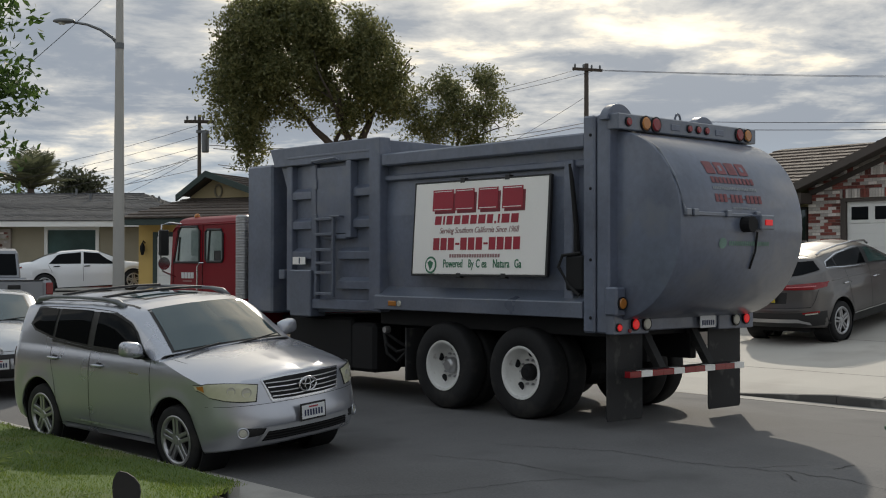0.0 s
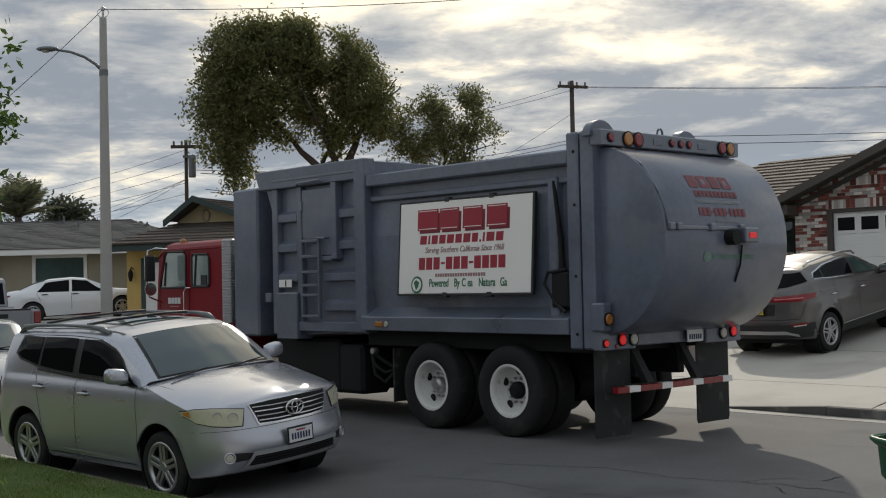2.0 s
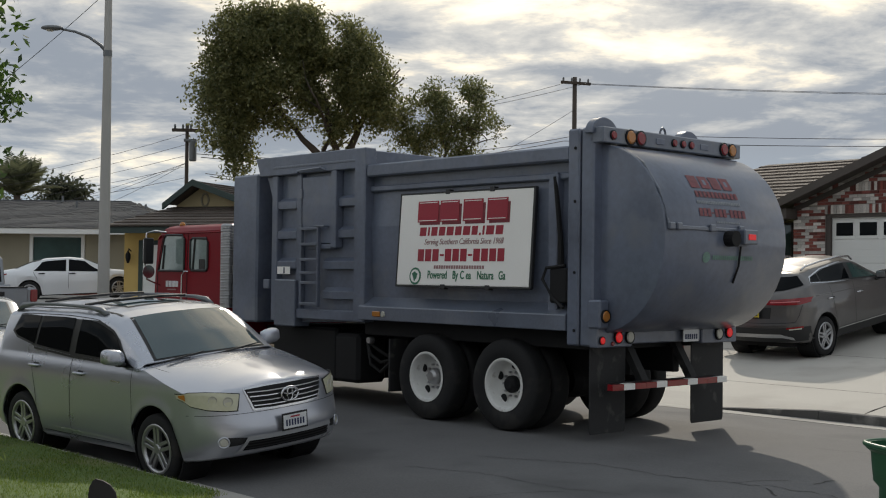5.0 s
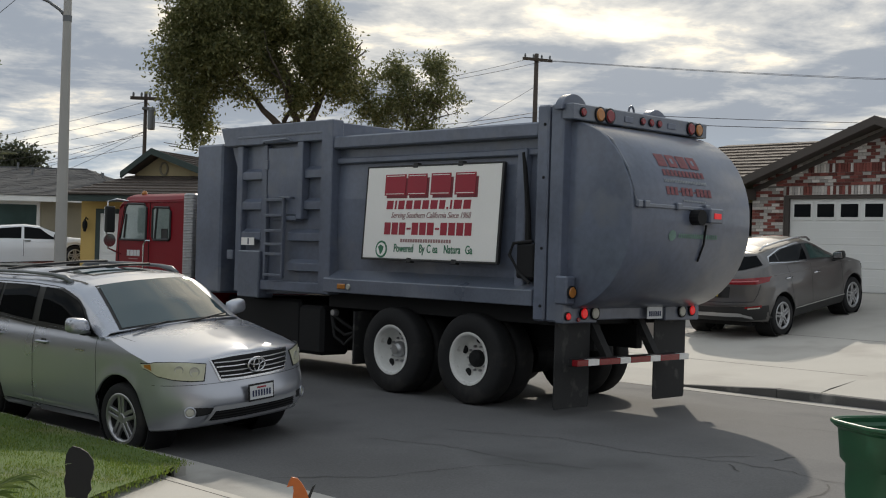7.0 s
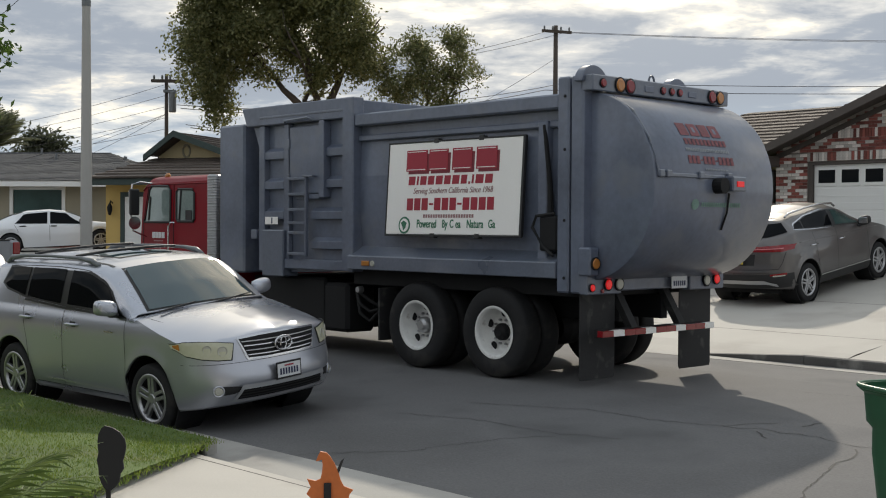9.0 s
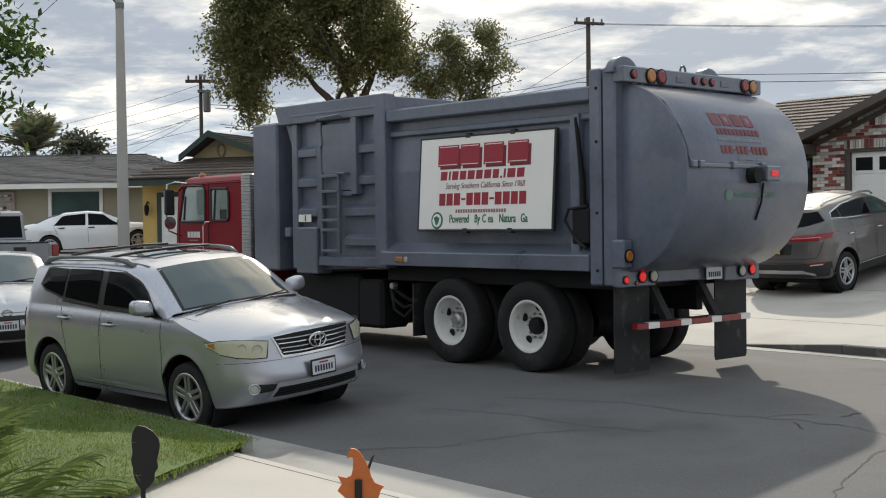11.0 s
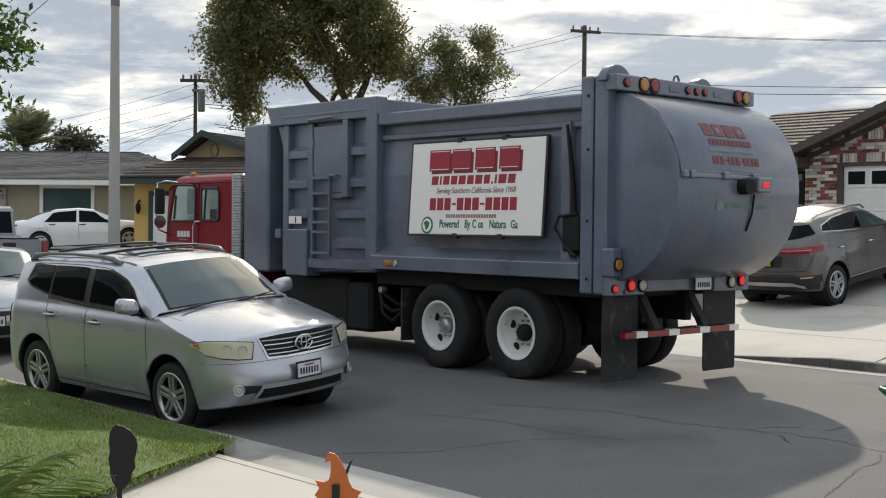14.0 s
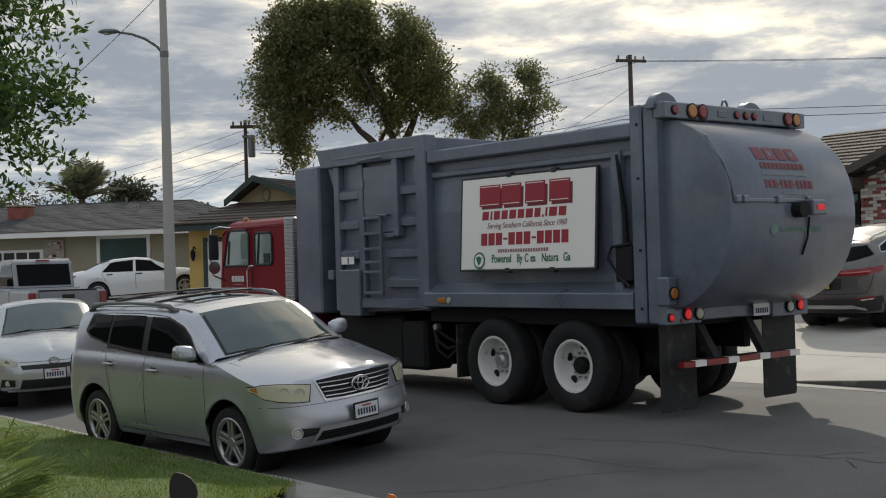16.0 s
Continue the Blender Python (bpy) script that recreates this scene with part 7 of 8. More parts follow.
def yellow_house():
    h = empty("yellow_house", pose(-9.85, 39.6, 0.55, 0, 0, -20), "yellow stucco house with brown tile roof and small gable", "house")
    box("wall", "yellow", h, 0.0, 9.0, 0.0, 8.0, -0.4, 2.75, 0.0)
    gd = box("garage_door", "white", h, 0.72, 5.4, -0.03, 0.03, -0.35, 2.15, 0.004, "white garage door")
    for k in range(4):
        box("door_panel", "white", gd, 0.8, 5.3, -0.045, -0.03, -0.3 + k * 0.6, 0.22 + k * 0.6, 0.01)
    box("door_trim", "green_trim", h, 0.56, 0.72, -0.05, 0.02, -0.35, 2.3, 0.006)
    box("door_trim", "green_trim", h, 0.72, 5.5, -0.05, 0.02, 2.15, 2.3, 0.006)
    lan = empty("wall_lantern")
    lan.parent = h
    part("lantern_arm", bm_tube([(0.25, 0.0, 1.95), (0.25, -0.12, 2.02), (0.25, -0.15, 1.9)], 0.02, 6), "black", lan)
    part("lantern_body", bm_lathe([(0.04, -0.16), (0.09, 0.0), (0.09, 0.12), (0.02, 0.24), (0.001, 0.26)], 6, "z"), "black", lan, m=Matrix.Translation((0.25, -0.16, 1.72)))
    box("fascia", "green_trim", h, -0.18, 9.7, -0.85, -0.78, 2.50, 2.72, 0.006)
    box("soffit", "cream", h, -0.18, 9.7, -0.78, 0.0, 2.66, 2.69, 0.0)
    roof_plane("roof", "tile", h, (-0.2, -0.9, 2.72), (9.7, -0.9, 2.72), (9.7, 2.2, 3.75), (1.7, 2.2, 3.75), 0.33)
    roof_plane("roof_side", "tile", h, (-0.2, 8.5, 2.72), (-0.2, -0.9, 2.72), (1.7, 2.2, 3.75), (1.7, 6.5, 3.75), 0.33)
    # small gable above the skirt roof
    part("gable_wall", bm_prism([(1.2, 3.2), (4.4, 3.2), (4.4, 3.40), (2.15, 4.1), (1.2, 3.50)], "y", 1.2, 1.3), "cream", h)
    part("gable_vent", bm_tube([(2.25 + 0.13 * math.cos(a), 1.17, 3.66 + 0.2 * math.sin(a)) for a in np.linspace(0, 2 * math.pi, 17)], 0.035, 6), "stucco", h)
    roof_plane("gable_roof", "tile", h, (1.1, 6.0, 3.50), (1.1, 0.6, 3.50), (2.15, 0.6, 4.24), (2.15, 6.0, 4.24), 0.3)
    roof_plane("gable_roof", "tile", h, (5.4, 0.6, 3.15), (5.4, 6.0, 3.15), (2.15, 6.0, 4.24), (2.15, 0.6, 4.24), 0.3)
    for (x0, z0), (x1, z1) in (((1.05, 3.42), (2.15, 4.18)), ((5.45, 3.02), (2.15, 4.18))):
        part("bargeboard", bm_prism([(x0, z0 - 0.1), (x0, z0 + 0.1), (x1, z1 + 0.1), (x1, z1 - 0.1)], "y", 0.5, 0.6), "green_trim", h)
    return h


yellow_house()


def brick_house():
    """Garage gable of brick, parallel to the street; local x runs along the street to the lens's right, local y away from it."""
    o = at(12.56, 25.7, 1.17)
    h = empty("brick_house", Matrix.Translation(o) @ pose(0, 0, 0, 0, 0, 131.64 - 180), "brick-fronted house with white garage door and brown tile roof", "house")
    # x = -(u - 12.56)
    L, R = -3.32, 3.32
    box("wall", "mortar", h, L, -2.5, 0.0, 0.3, -0.4, 2.55, 0.0)
    box("wall", "mortar", h, 2.5, R, 0.0, 0.3, -0.4, 2.55, 0.0)
    part("gable_wall", bm_prism([(L, 2.20), (-2.5, 2.20), (2.5, 2.20), (R, 2.20), (R, 2.55), (0, 3.72), (L, 2.55)], "y", 0.0, 0.3), "mortar", h)
    box("side_wall", "cream", h, L, L + 0.2, 0.3, 8.0, -0.4, 2.55, 0.0)
    box("door_trim", "fascia", h, -2.5, -2.38, 0.02, 0.2, -0.1, 2.2, 0.005)
    box("door_trim", "fascia", h, 2.38, 2.5, 0.02, 0.2, -0.1, 2.2, 0.005)
    box("door_trim", "fascia", h, -2.38, 2.38, 0.02, 0.2, 2.12, 2.2, 0.005)
    gd = box("garage_door", "white", h, -2.38, 2.38, 0.1, 0.15, -0.1, 2.12, 0.004, "white panelled garage door with a row of small panes")
    for k in range(3):
        box("door_panel", "white", gd, -2.36, 2.36, 0.088, 0.1, k * 0.53 + 0.012, k * 0.53 + 0.518, 0.006)
        for z0 in (0.15, 0.32):
            box("door_groove", "white", gd, -2.36, 2.36, 0.084, 0.088, k * 0.53 + z0, k * 0.53 + z0 + 0.03, 0.002)
    for k in range(8):
        x = -2.3 + k * 0.585
        pn = box("pane_frame", "white", gd, x, x + 0.5, 0.08, 0.1, 1.62, 2.06, 0.008)
        box("pane", "glass", pn, x + 0.04, x + 0.46, 0.075, 0.082, 1.70, 2.0, 0.0)
    # roof over the gable
    e, ap = (3.85, 2.36), (0.0, 3.86)
    roof_plane("roof", "tile", h, (-e[0], 9.0, e[1]), (-e[0], -0.55, e[1]), (0, -0.55, ap[1]), (0, 9.0, ap[1]), 0.33)
    roof_plane("roof", "tile", h, (e[0], -0.55, e[1]), (e[0], 9.0, e[1]), (0, 9.0, ap[1]), (0, -0.55, ap[1]), 0.33)
    for sg in (-1, 1):
        part("bargeboard", bm_prism([(sg * e[0], e[1] - 0.17), (sg * e[0], e[1] + 0.02), (0, ap[1] + 0.02), (0, ap[1] - 0.17)], "y", -0.62, -0.55), "fascia", h, "dark brown bargeboard")
        part("soffit", bm_prism([(sg * e[0], e[1] - 0.10), (sg * e[0], e[1] - 0.06), (0, ap[1] - 0.06), (0, ap[1] - 0.10)], "y", -0.55, 0.0), "fascia", h)
        part("lower_fascia", bm_prism([(sg * 3.6, e[1] - 0.20), (sg * 3.6, e[1] - 0.08), (0, ap[1] - 0.22), (0, ap[1] - 0.34)], "y", -0.06, 0.0), "fascia", h)
        box("corbel", "fascia", h, sg * 3.3 - 0.07, sg * 3.3 + 0.07, -0.5, 0.0, 2.1, 2.35, 0.02)
    # long tile slope and recessed entrance wing to the left
    box("entry_wall", "cream", h, -9.5, -3.3, 3.2, 3.5, -0.6, 2.5, 0.0)
    window(h, -6.6, -5.3, 3.2, 0.9, 2.2, "trim", n=2)
    box("shutter", "fascia", h, -5.25, -4.85, 3.14, 3.2, 0.85, 2.25, 0.01)
    box("entry_fascia", "fascia", h, -10.2, -3.3, 2.32, 2.38, 2.25, 2.45, 0.006)
    box("entry_shade", "fascia", h, -10.2, -3.3, 2.38, 3.2, 2.36, 2.42, 0.0)
    roof_plane("wing_roof", "tile", h, (-10.2, 2.3, 2.45), (-3.0, 2.3, 2.45), (-0.5, 6.6, 4.15), (-8.3, 6.6, 4.15), 0.33)
    roof_plane("wing_roof", "tile", h, (-10.2, 10, 2.45), (-10.2, 2.3, 2.45), (-8.3, 6.6, 4.15), (-8.3, 6.6, 4.15), 0.33)
    # low raking roof edge that runs from the gable down over the entrance
    part("rake_beam", bm_prism([(-7.4, 1.45), (-7.4, 1.62), (-3.8, 2.62), (-3.8, 2.42)], "y", -0.62, -0.45), "fascia", h)
    roof_plane("rake_roof", "tile", h, (-7.4, 2.2, 1.62), (-7.4, -0.5, 1.62), (-3.7, -0.5, 2.50), (-3.7, 2.2, 2.50), 0.33)
    return h, L, R


BH, BL, BR = brick_house()

# planters of brick with pale caps, a yard sign and shrubs
def planter(u0, u1, d0, d1, z0, z1, label):
    p = empty("brick_planter", label=label, category="planter", kind="structure")
    m = STREET
    w = part("planter_wall", bm_box(u0, u1, d0, d1, z0, z1), "mortar", p, m=m)
    part("planter_cap", bm_box(u0 - 0.05, u1 + 0.05, d0 - 0.06, d0 + 0.22, z1, z1 + 0.05, 0.01), "brick_w", p, m=m)
    n = int((z1 - z0) / 0.075)
    mesh = {}
    rnd = random.Random(int(u0 * 10 + d0))
    for k in range(n):
        u = u0 - (0.1 if k % 2 else 0)
        while u < u1 - 0.05:
            a, b = max(u, u0), min(u + 0.195, u1)
            if b - a > 0.04:
                part("brick", bm_box(a, b, d0 - 0.012, d0 + 0.01, z0 + k * 0.075 + 0.005, z0 + k * 0.075 + 0.068), "brick_w" if rnd.random() < 0.3 else "brick", p, m=m)
            u += 0.205
    return p


planter(13.7, 18.0, 17.3, 18.0, 0.05, 0.42, "low red brick planter with pale cap")
planter(14.0, 18.0, 18.9, 19.5, 0.3, 0.68, "red brick planter step with pale cap")
planter(14.2, 18.4, 21.5, 22.0, 0.5, 1.28, "taller brick planter wall below the shrubs")

# ---- street furniture ----


def street_lamp():
    x, y = -8.72, 32.9
    c = empty("street_lamp", pose(x, y, 0.0), "tall concrete street lamp with a curved arm", "street lamp")
    part("pole", bm_lathe([(0.17, -0.1), (0.165, 0.5), (0.135, 4.5), (0.095, 9.15), (0.09, 9.2)], 20, "z"), "pole", c, smooth=True)
    part("collar", bm_lathe([(0.12, 7.62), (0.12, 7.78)], 16, "z"), "lampgrey", c)
    part("arm", bm_tube([(0, 0, 7.7), (-0.2, 0, 7.93), (-0.5, -0.05, 8.13), (-0.85, -0.1, 8.26), (-1.2, -0.15, 8.31)], [0.045, 0.045, 0.04, 0.035, 0.03], 10), "lampgrey", c, smooth=True)
    b = bmesh.new()
    bmesh.ops.create_icosphere(b, subdivisions=3, radius=1)
    bmesh.ops.scale(b, vec=(0.30, 0.14, 0.075), verts=b.verts[:])
    bmesh.ops.translate(b, vec=(-1.45, -0.17, 8.34), verts=b.verts[:])
    hd = part("lamp_head", b, "lampgrey", c, smooth=True)
    part("lamp_glass", bm_lathe([(0.11, 8.29), (0.08, 8.25), (0.001, 8.24)], 16, "z"), "lens_clear", hd, m=Matrix.Translation((-1.5, -0.17, 0)))
    part("insulator", bm_lathe([(0.03, 9.2), (0.03, 9.38), (0.06, 9.4), (0.06, 9.46), (0.02, 9.5)], 10, "z"), "steel", c)
    part("wire_loop", bm_tube([(0.16 * math.cos(a), 0, 9.32 + 0.12 * math.sin(a)) for a in np.linspace(0, 6.2, 13)], 0.008, 5), "wire", c)
    return Vector((x, y, 9.42))


LAMP_TOP = street_lamp()


def utility_pole(x, y, top, cross, label, ang=0.0, extra=False, r=0.14):
    c = empty("utility_pole", pose(x, y, 0, 0, 0, ang), label, "utility pole")
    part("pole", bm_lathe([(r, -0.2), (r * 0.7, top)], 12, "z"), "wood", c, smooth=True)
    a = part("crossarm", bm_box(-cross / 2, cross / 2, -0.16, -0.06, top - 0.35, top - 0.22, 0.01), "wood", c)
    for k in range(4):
        xx = -cross / 2 + 0.12 + k * (cross - 0.24) / 3
        part("insulator", bm_lathe([(0.04, top - 0.22), (0.05, top - 0.12), (0.03, top - 0.05)], 8, "z"), "lampgrey", a, m=Matrix.Translation((xx, -0.11, 0)))
    if extra:
        part("transformer", bm_lathe([(0.13, top - 1.55), (0.15, top - 1.5), (0.15, top - 0.75), (0.12, top - 0.7)], 14, "z"), "lampgrey", c, m=Matrix.Translation((0.26, -0.2, 0)))
        part("bracket", bm_box(-0.1, 0.4, -0.3, 0.0, top - 0.75, top - 0.65), "lampgrey", c)
    return c


utility_pole(6.55, 55.9, 11.0, 1.5, "wooden utility pole with a short crossarm", 20)
utility_pole(-9.95, 49.9, 7.9, 1.2, "wooden utility pole with a transformer", 5, True, 0.10)
utility_pole(-19.5, 82.0, 6.4, 1.2, "far small utility pole", 0)


def cable(p, q, sag, r, n=14):
    p, q = Vector(p), Vector(q)
    pts = []
    for i in range(n + 1):
        t = i / n
        v = p.lerp(q, t)
        v.z -= sag * 4 * t * (1 - t)
        pts.append(v)
    ob = part("overhead_cable", bm_tube(pts, r * 0.75, 5), "wire")
    return tagged(ob, "dark overhead cable between poles", "cable", group="overhead cables")


cable(LAMP_TOP, (16.0, 30.5, 10.5), 0.6, 0.014)
cable(LAMP_TOP, (-16.0, 32.0, 3.2), 0.3, 0.012)
R0 = Vector((6.55, 55.8, 10.7))
for k, (dz, r) in enumerate(((0.0, 0.014), (0.0, 0.014), (-2.3, 0.02), (-2.65, 0.022), (-4.3, 0.02), (-4.6, 0.024))):
    o = Vector((0.5 * (-1) ** k, 0, dz))
    cable(R0 + o, (52, 62.0 + k, 12.2 + dz * 0.75), 0.5, r)
    cable(R0 + o, (-10.0 + 0.2 * k, 50.0, 7.6 + dz * 0.4), 0.6, r)
cable(R0 + Vector((0, 0, -1.2)), (-2, 52, 4.5), 0.2, 0.012)
for k in range(5):
    cable((-9.95, 49.9, 7.5 - k * 0.45), (-34 - k * 2, 70, 6.4 - k * 0.6), 0.8, 0.012)
for dx in (0, 1.6, -1.2):
    cable((-9.95, 49.9, 6.3), (-15.5 + dx, 47.0, 3.8), 0.15, 0.010)

# ---- trees ----


def leaves(rnd, lobes, count, size, hollow=0.55, droop=0.3):
    """Leaf clumps in the shells of lobes; each leaf is a bent pair of triangles."""
    vs, fs = [], []
    tot = sum(l[1][0] * l[1][1] * l[1][2] for l in lobes) if lobes else 1
    for ctr, rad in lobes:
        n = int(count * (rad[0] * rad[1] * rad[2]) / tot)
        made = 0
        while made < n:
            v = Vector((rnd.gauss(0, 1), rnd.gauss(0, 1), rnd.gauss(0, 1))).normalized()
            rr = hollow + (1 - hollow) * rnd.random() ** 0.6
            p = Vector((ctr[0] + v.x * rad[0] * rr, ctr[1] + v.y * rad[1] * rr, ctr[2] + v.z * rad[2] * rr))
            if noise.noise(p * 0.9) + 0.45 * noise.noise(p * 2.6) < -0.12:
                made += 1
                continue
            k2 = rnd.randint(4, 8)
            twig = Vector((rnd.gauss(0, 1), rnd.gauss(0, 1), rnd.gauss(-droop, 0.7))).normalized()
            for i in range(k2):
                s = size * rnd.uniform(0.6, 1.3)
                q = p + twig * (i * size * 0.55) + Vector((rnd.gauss(0, 1), rnd.gauss(0, 1), rnd.gauss(0, 1))) * size * 0.35
                a = Vector((rnd.gauss(0, 1), rnd.gauss(0, 1), rnd.gauss(-droop, 1))).normalized()
                b = a.orthogonal().normalized()
                b.rotate(Matrix.Rotation(rnd.uniform(0, 6.28), 3, a))
                c = a.cross(b)
                k = len(vs)
                vs += [tuple(q), tuple(q + a * s * 0.5 + b * s * 0.22 + c * s * 0.06), tuple(q + a * s), tuple(q + a * s * 0.5 - b * s * 0.22 + c * s * 0.06)]
                fs.append((k, k + 1, k + 2, k + 3))
            made += k2
    return vs, fs


def limb(rnd, p, d, length, r, depth, bm, tips):
    pts, rad = [p.copy()], [r]
    n = 5
    for i in range(n):
        d = (d + Vector((rnd.gauss(0, 0.16), rnd.gauss(0, 0.16), rnd.gauss(0.03, 0.1)))).normalized()
        p = p + d * length / n
        pts.append(p.copy())
        rad.append(r * (1 - 0.55 * (i + 1) / n))
    bm_tube(pts, rad, 7 if depth > 1 else 5, bm)
    tips.append(p)
    if depth > 0:
        for k in range(rnd.randint(2, 3)):
            q = pts[rnd.randint(2, n)]
            nd = (d + Vector((rnd.gauss(0, 0.6), rnd.gauss(0, 0.6), rnd.gauss(0.15, 0.35)))).normalized()
            limb(rnd, q, nd, length * rnd.uniform(0.55, 0.8), r * 0.5, depth - 1, bm, tips)


def tree(name, x, y, z0, trunk, limbs, lobes, count, size, mt, seed, label, hollow=0.5, droop=0.3):
    rnd = random.Random(seed)
    c = empty(name, pose(x, y, z0), label, "tree")
    bm = bmesh.new()
    bm_tube(trunk[0], trunk[1], 12, bm)
    tips = []
    for p, d, ln, r in limbs:
        limb(rnd, Vector(p), Vector(d).normalized(), ln, r, 2, bm, tips)
    part("trunk", bm, "bark", c, smooth=True)
    vs, fs = leaves(rnd, lobes, count, size, hollow, droop)
    raw("crown", vs, fs, mt, c)
    return c


# broad tree behind the truck
tree("broad_tree", -4.3, 46.0, 0.8,
     ([(1.1, 0, 0), (1.05, 0, 2.4), (0.9, 0, 4.8)], [0.38, 0.30, 0.26]),
     [((0.9, 0, 4.6), (-0.75, 0, 1), 2.6, 0.20), ((0.95, 0, 4.6), (0.25, 0.1, 1), 2.4, 0.22), ((0.9, 0, 5.2), (-0.3, -0.2, 1), 2.6, 0.15)],
     [((-2.6, 0, 9.7), (1.7, 1.6, 1.5)), ((-1.0, 0.2, 9.95), (1.6, 1.7, 1.4)), ((0.7, 0.2, 9.4), (1.55, 1.6, 1.45)), ((1.65, 0, 8.4), (1.3, 1.4, 1.3)), ((-3.15, 0, 8.0), (1.6, 1.5, 1.6)), ((-1.5, -0.5, 8.2), (1.5, 1.2, 1.2)), ((0.3, 0.3, 7.9), (1.3, 1.2, 1.0)), ((2.1, 0, 7.3), (1.0, 1.1, 1.0)), ((-3.4, 0, 6.6), (1.15, 1.1, 1.2)), ((0.9, 0, 7.5), (1.3, 1.0, 1.0)), ((-1.3, 0, 7.1), (1.0, 0.9, 0.7)), ((-2.1, 0, 10.7), (1.0, 1.0, 0.8)), ((-2.9, 0, 5.4), (0.7, 0.8, 0.9)), ((0.9, -0.2, 6.5), (0.8, 0.8, 0.7)), ((-0.5, -0.3, 10.6), (0.7, 0.8, 0.6))],
     88000, 0.16, "leaf", 11, "broad dark green tree with a leaning limbed trunk", 0.15)
tree("airy_tree", 0.55, 47.0, 0.8,
     ([(0, 0, 0), (0.05, 0, 2.2), (0.1, 0, 4.4)], [0.22, 0.17, 0.13]),
     [((0.1, 0, 4.2), (-0.5, 0, 1), 1.9, 0.09), ((0.1, 0, 4.2), (0.4, 0.1, 1), 1.9, 0.09), ((0.1, 0, 4.3), (0.0, 0.1, 1), 1.9, 0.1)],
     [((-1.6, 0, 7.2), (0.85, 0.9, 0.8)), ((-0.4, 0, 7.7), (0.95, 1.0, 0.9)), ((0.75, 0, 7.85), (1.0, 1.0, 0.9)), ((1.35, 0, 6.9), (0.9, 0.9, 0.9)), ((0.1, 0, 6.7), (1.25, 1.1, 1.0)), ((-1.3, 0, 6.3), (0.9, 0.9, 0.9)), ((0.7, 0, 5.6), (0.9, 0.9, 0.8))],
     19000, 0.135, "leaf2", 12, "smaller airy tree with sparse dusty leaves", 0.1)
# near tree at the lawn whose twigs reach into view
tree("lawn_tree", -5.22, 10.6, 0.1,
     ([(0, 0, 0), (0.02, 0, 1.2), (0.05, 0, 2.3)], [0.10, 0.08, 0.07]),
     [((0.05, 0, 2.2), (0.4, 0.0, 1), 1.0, 0.04), ((0.05, 0, 2.2), (-0.3, 0.3, 1), 1.2, 0.04), ((0.05, 0, 2.3), (0.7, 0.2, 0.6), 0.8, 0.025)],
     [((0.85, 0.1, 3.2), (0.75, 0.8, 0.42)), ((0.7, 0, 3.85), (0.9, 0.9, 0.6)), ((0.0, 0, 3.6), (1.0, 1.0, 1.0)), ((1.42, 0.1, 3.45), (0.35, 0.4, 0.25)), ((1.25, 0.1, 2.78), (0.45, 0.4, 0.10)), ((0.4, 0, 2.5), (0.5, 0.6, 0.14))],
     14000, 0.09, "leaf3", 13, "young leafy street tree on the lawn", 0.1, 0.0)
for x, y, w, hgt, s in ((-31.5, 75, 3.4, 1.3, 21), (-19.6, 66, 1.1, 0.9, 22), (-30, 80, 7.0, 2.2, 23), (-40, 85, 8.0, 3.0, 24)):
    tree("distant_tree", x, y, 1.2, ([(0, 0, 0), (0, 0, 3.6)], [0.25, 0.2]), [((0, 0, 3.0), (0.3, 0, 1), 1.4, 0.1)],
         [((0, 0, 4.6), (w, w * 0.8, hgt)), ((-w * 0.4, 0, 4.9), (w * 0.5, w * 0.5, hgt * 0.8))], 2600, 0.30, "far_leaf", s, "distant round tree above the rooftops", 0.2)


def palm(x, y, z0, h, n, length, mt, seed, label, name="palm_tree", spread=1.0, leafw=0.03, step=0.05, up=0.6):
    rnd = random.Random(seed)
    c = empty(name, pose(x, y, z0), label, "palm")
    if h > 0.3:
        part("trunk", bm_tube([(0, 0, 0), (0.05, 0, h * 0.5), (0, 0, h)], [0.22, 0.18, 0.17], 10), "bark", c)
    for k in range(n):
        a = k * 2.399 + rnd.uniform(-0.2, 0.2)
        el = up + rnd.uniform(-0.45, 0.5)
        d = Vector((math.cos(a) * math.cos(el) * spread, math.sin(a) * math.cos(el) * spread, math.sin(el)))
        p = Vector((0, 0, h))
        vs, fs = [], []
        ln = length * rnd.uniform(0.75, 1.1)
        m = int(ln / step)
        for i in range(m):
            t = i / m
            q = p + d * step
            sidev = d.cross(Vector((0, 0, 1))).normalized()
            w = ln * 0.30 * math.sin(math.pi * min(1, 0.12 + t * 0.95)) + 0.02
            for sg in (-1, 1):
                tip = p + sidev * sg * w * 0.8 + d * w * 0.75 + Vector((0, 0, -w * 0.25 + rnd.gauss(0, 0.02)))
                k0 = len(vs)
                vs += [tuple(p - d * leafw * 0.5), tuple(p + d * leafw * 0.5), tuple(p.lerp(tip, 0.55) + d * leafw * 0.7 + Vector((0, 0, w * 0.05))), tuple(tip)]
                fs += [(k0, k0 + 1, k0 + 2), (k0, k0 + 2, k0 + 3)]
            k0 = len(vs)
            r = 0.012 * (1 - t) + 0.003
            vs += [tuple(p - sidev * r), tuple(p + sidev * r), tuple(q + sidev * r), tuple(q - sidev * r)]
            fs.append((k0, k0 + 1, k0 + 2, k0 + 3))
            p = q
            d = (d + Vector((0, 0, -step * (0.55 + t) / ln * 1.1))).normalized()
        raw("frond", vs, fs, mt, c)
    return c


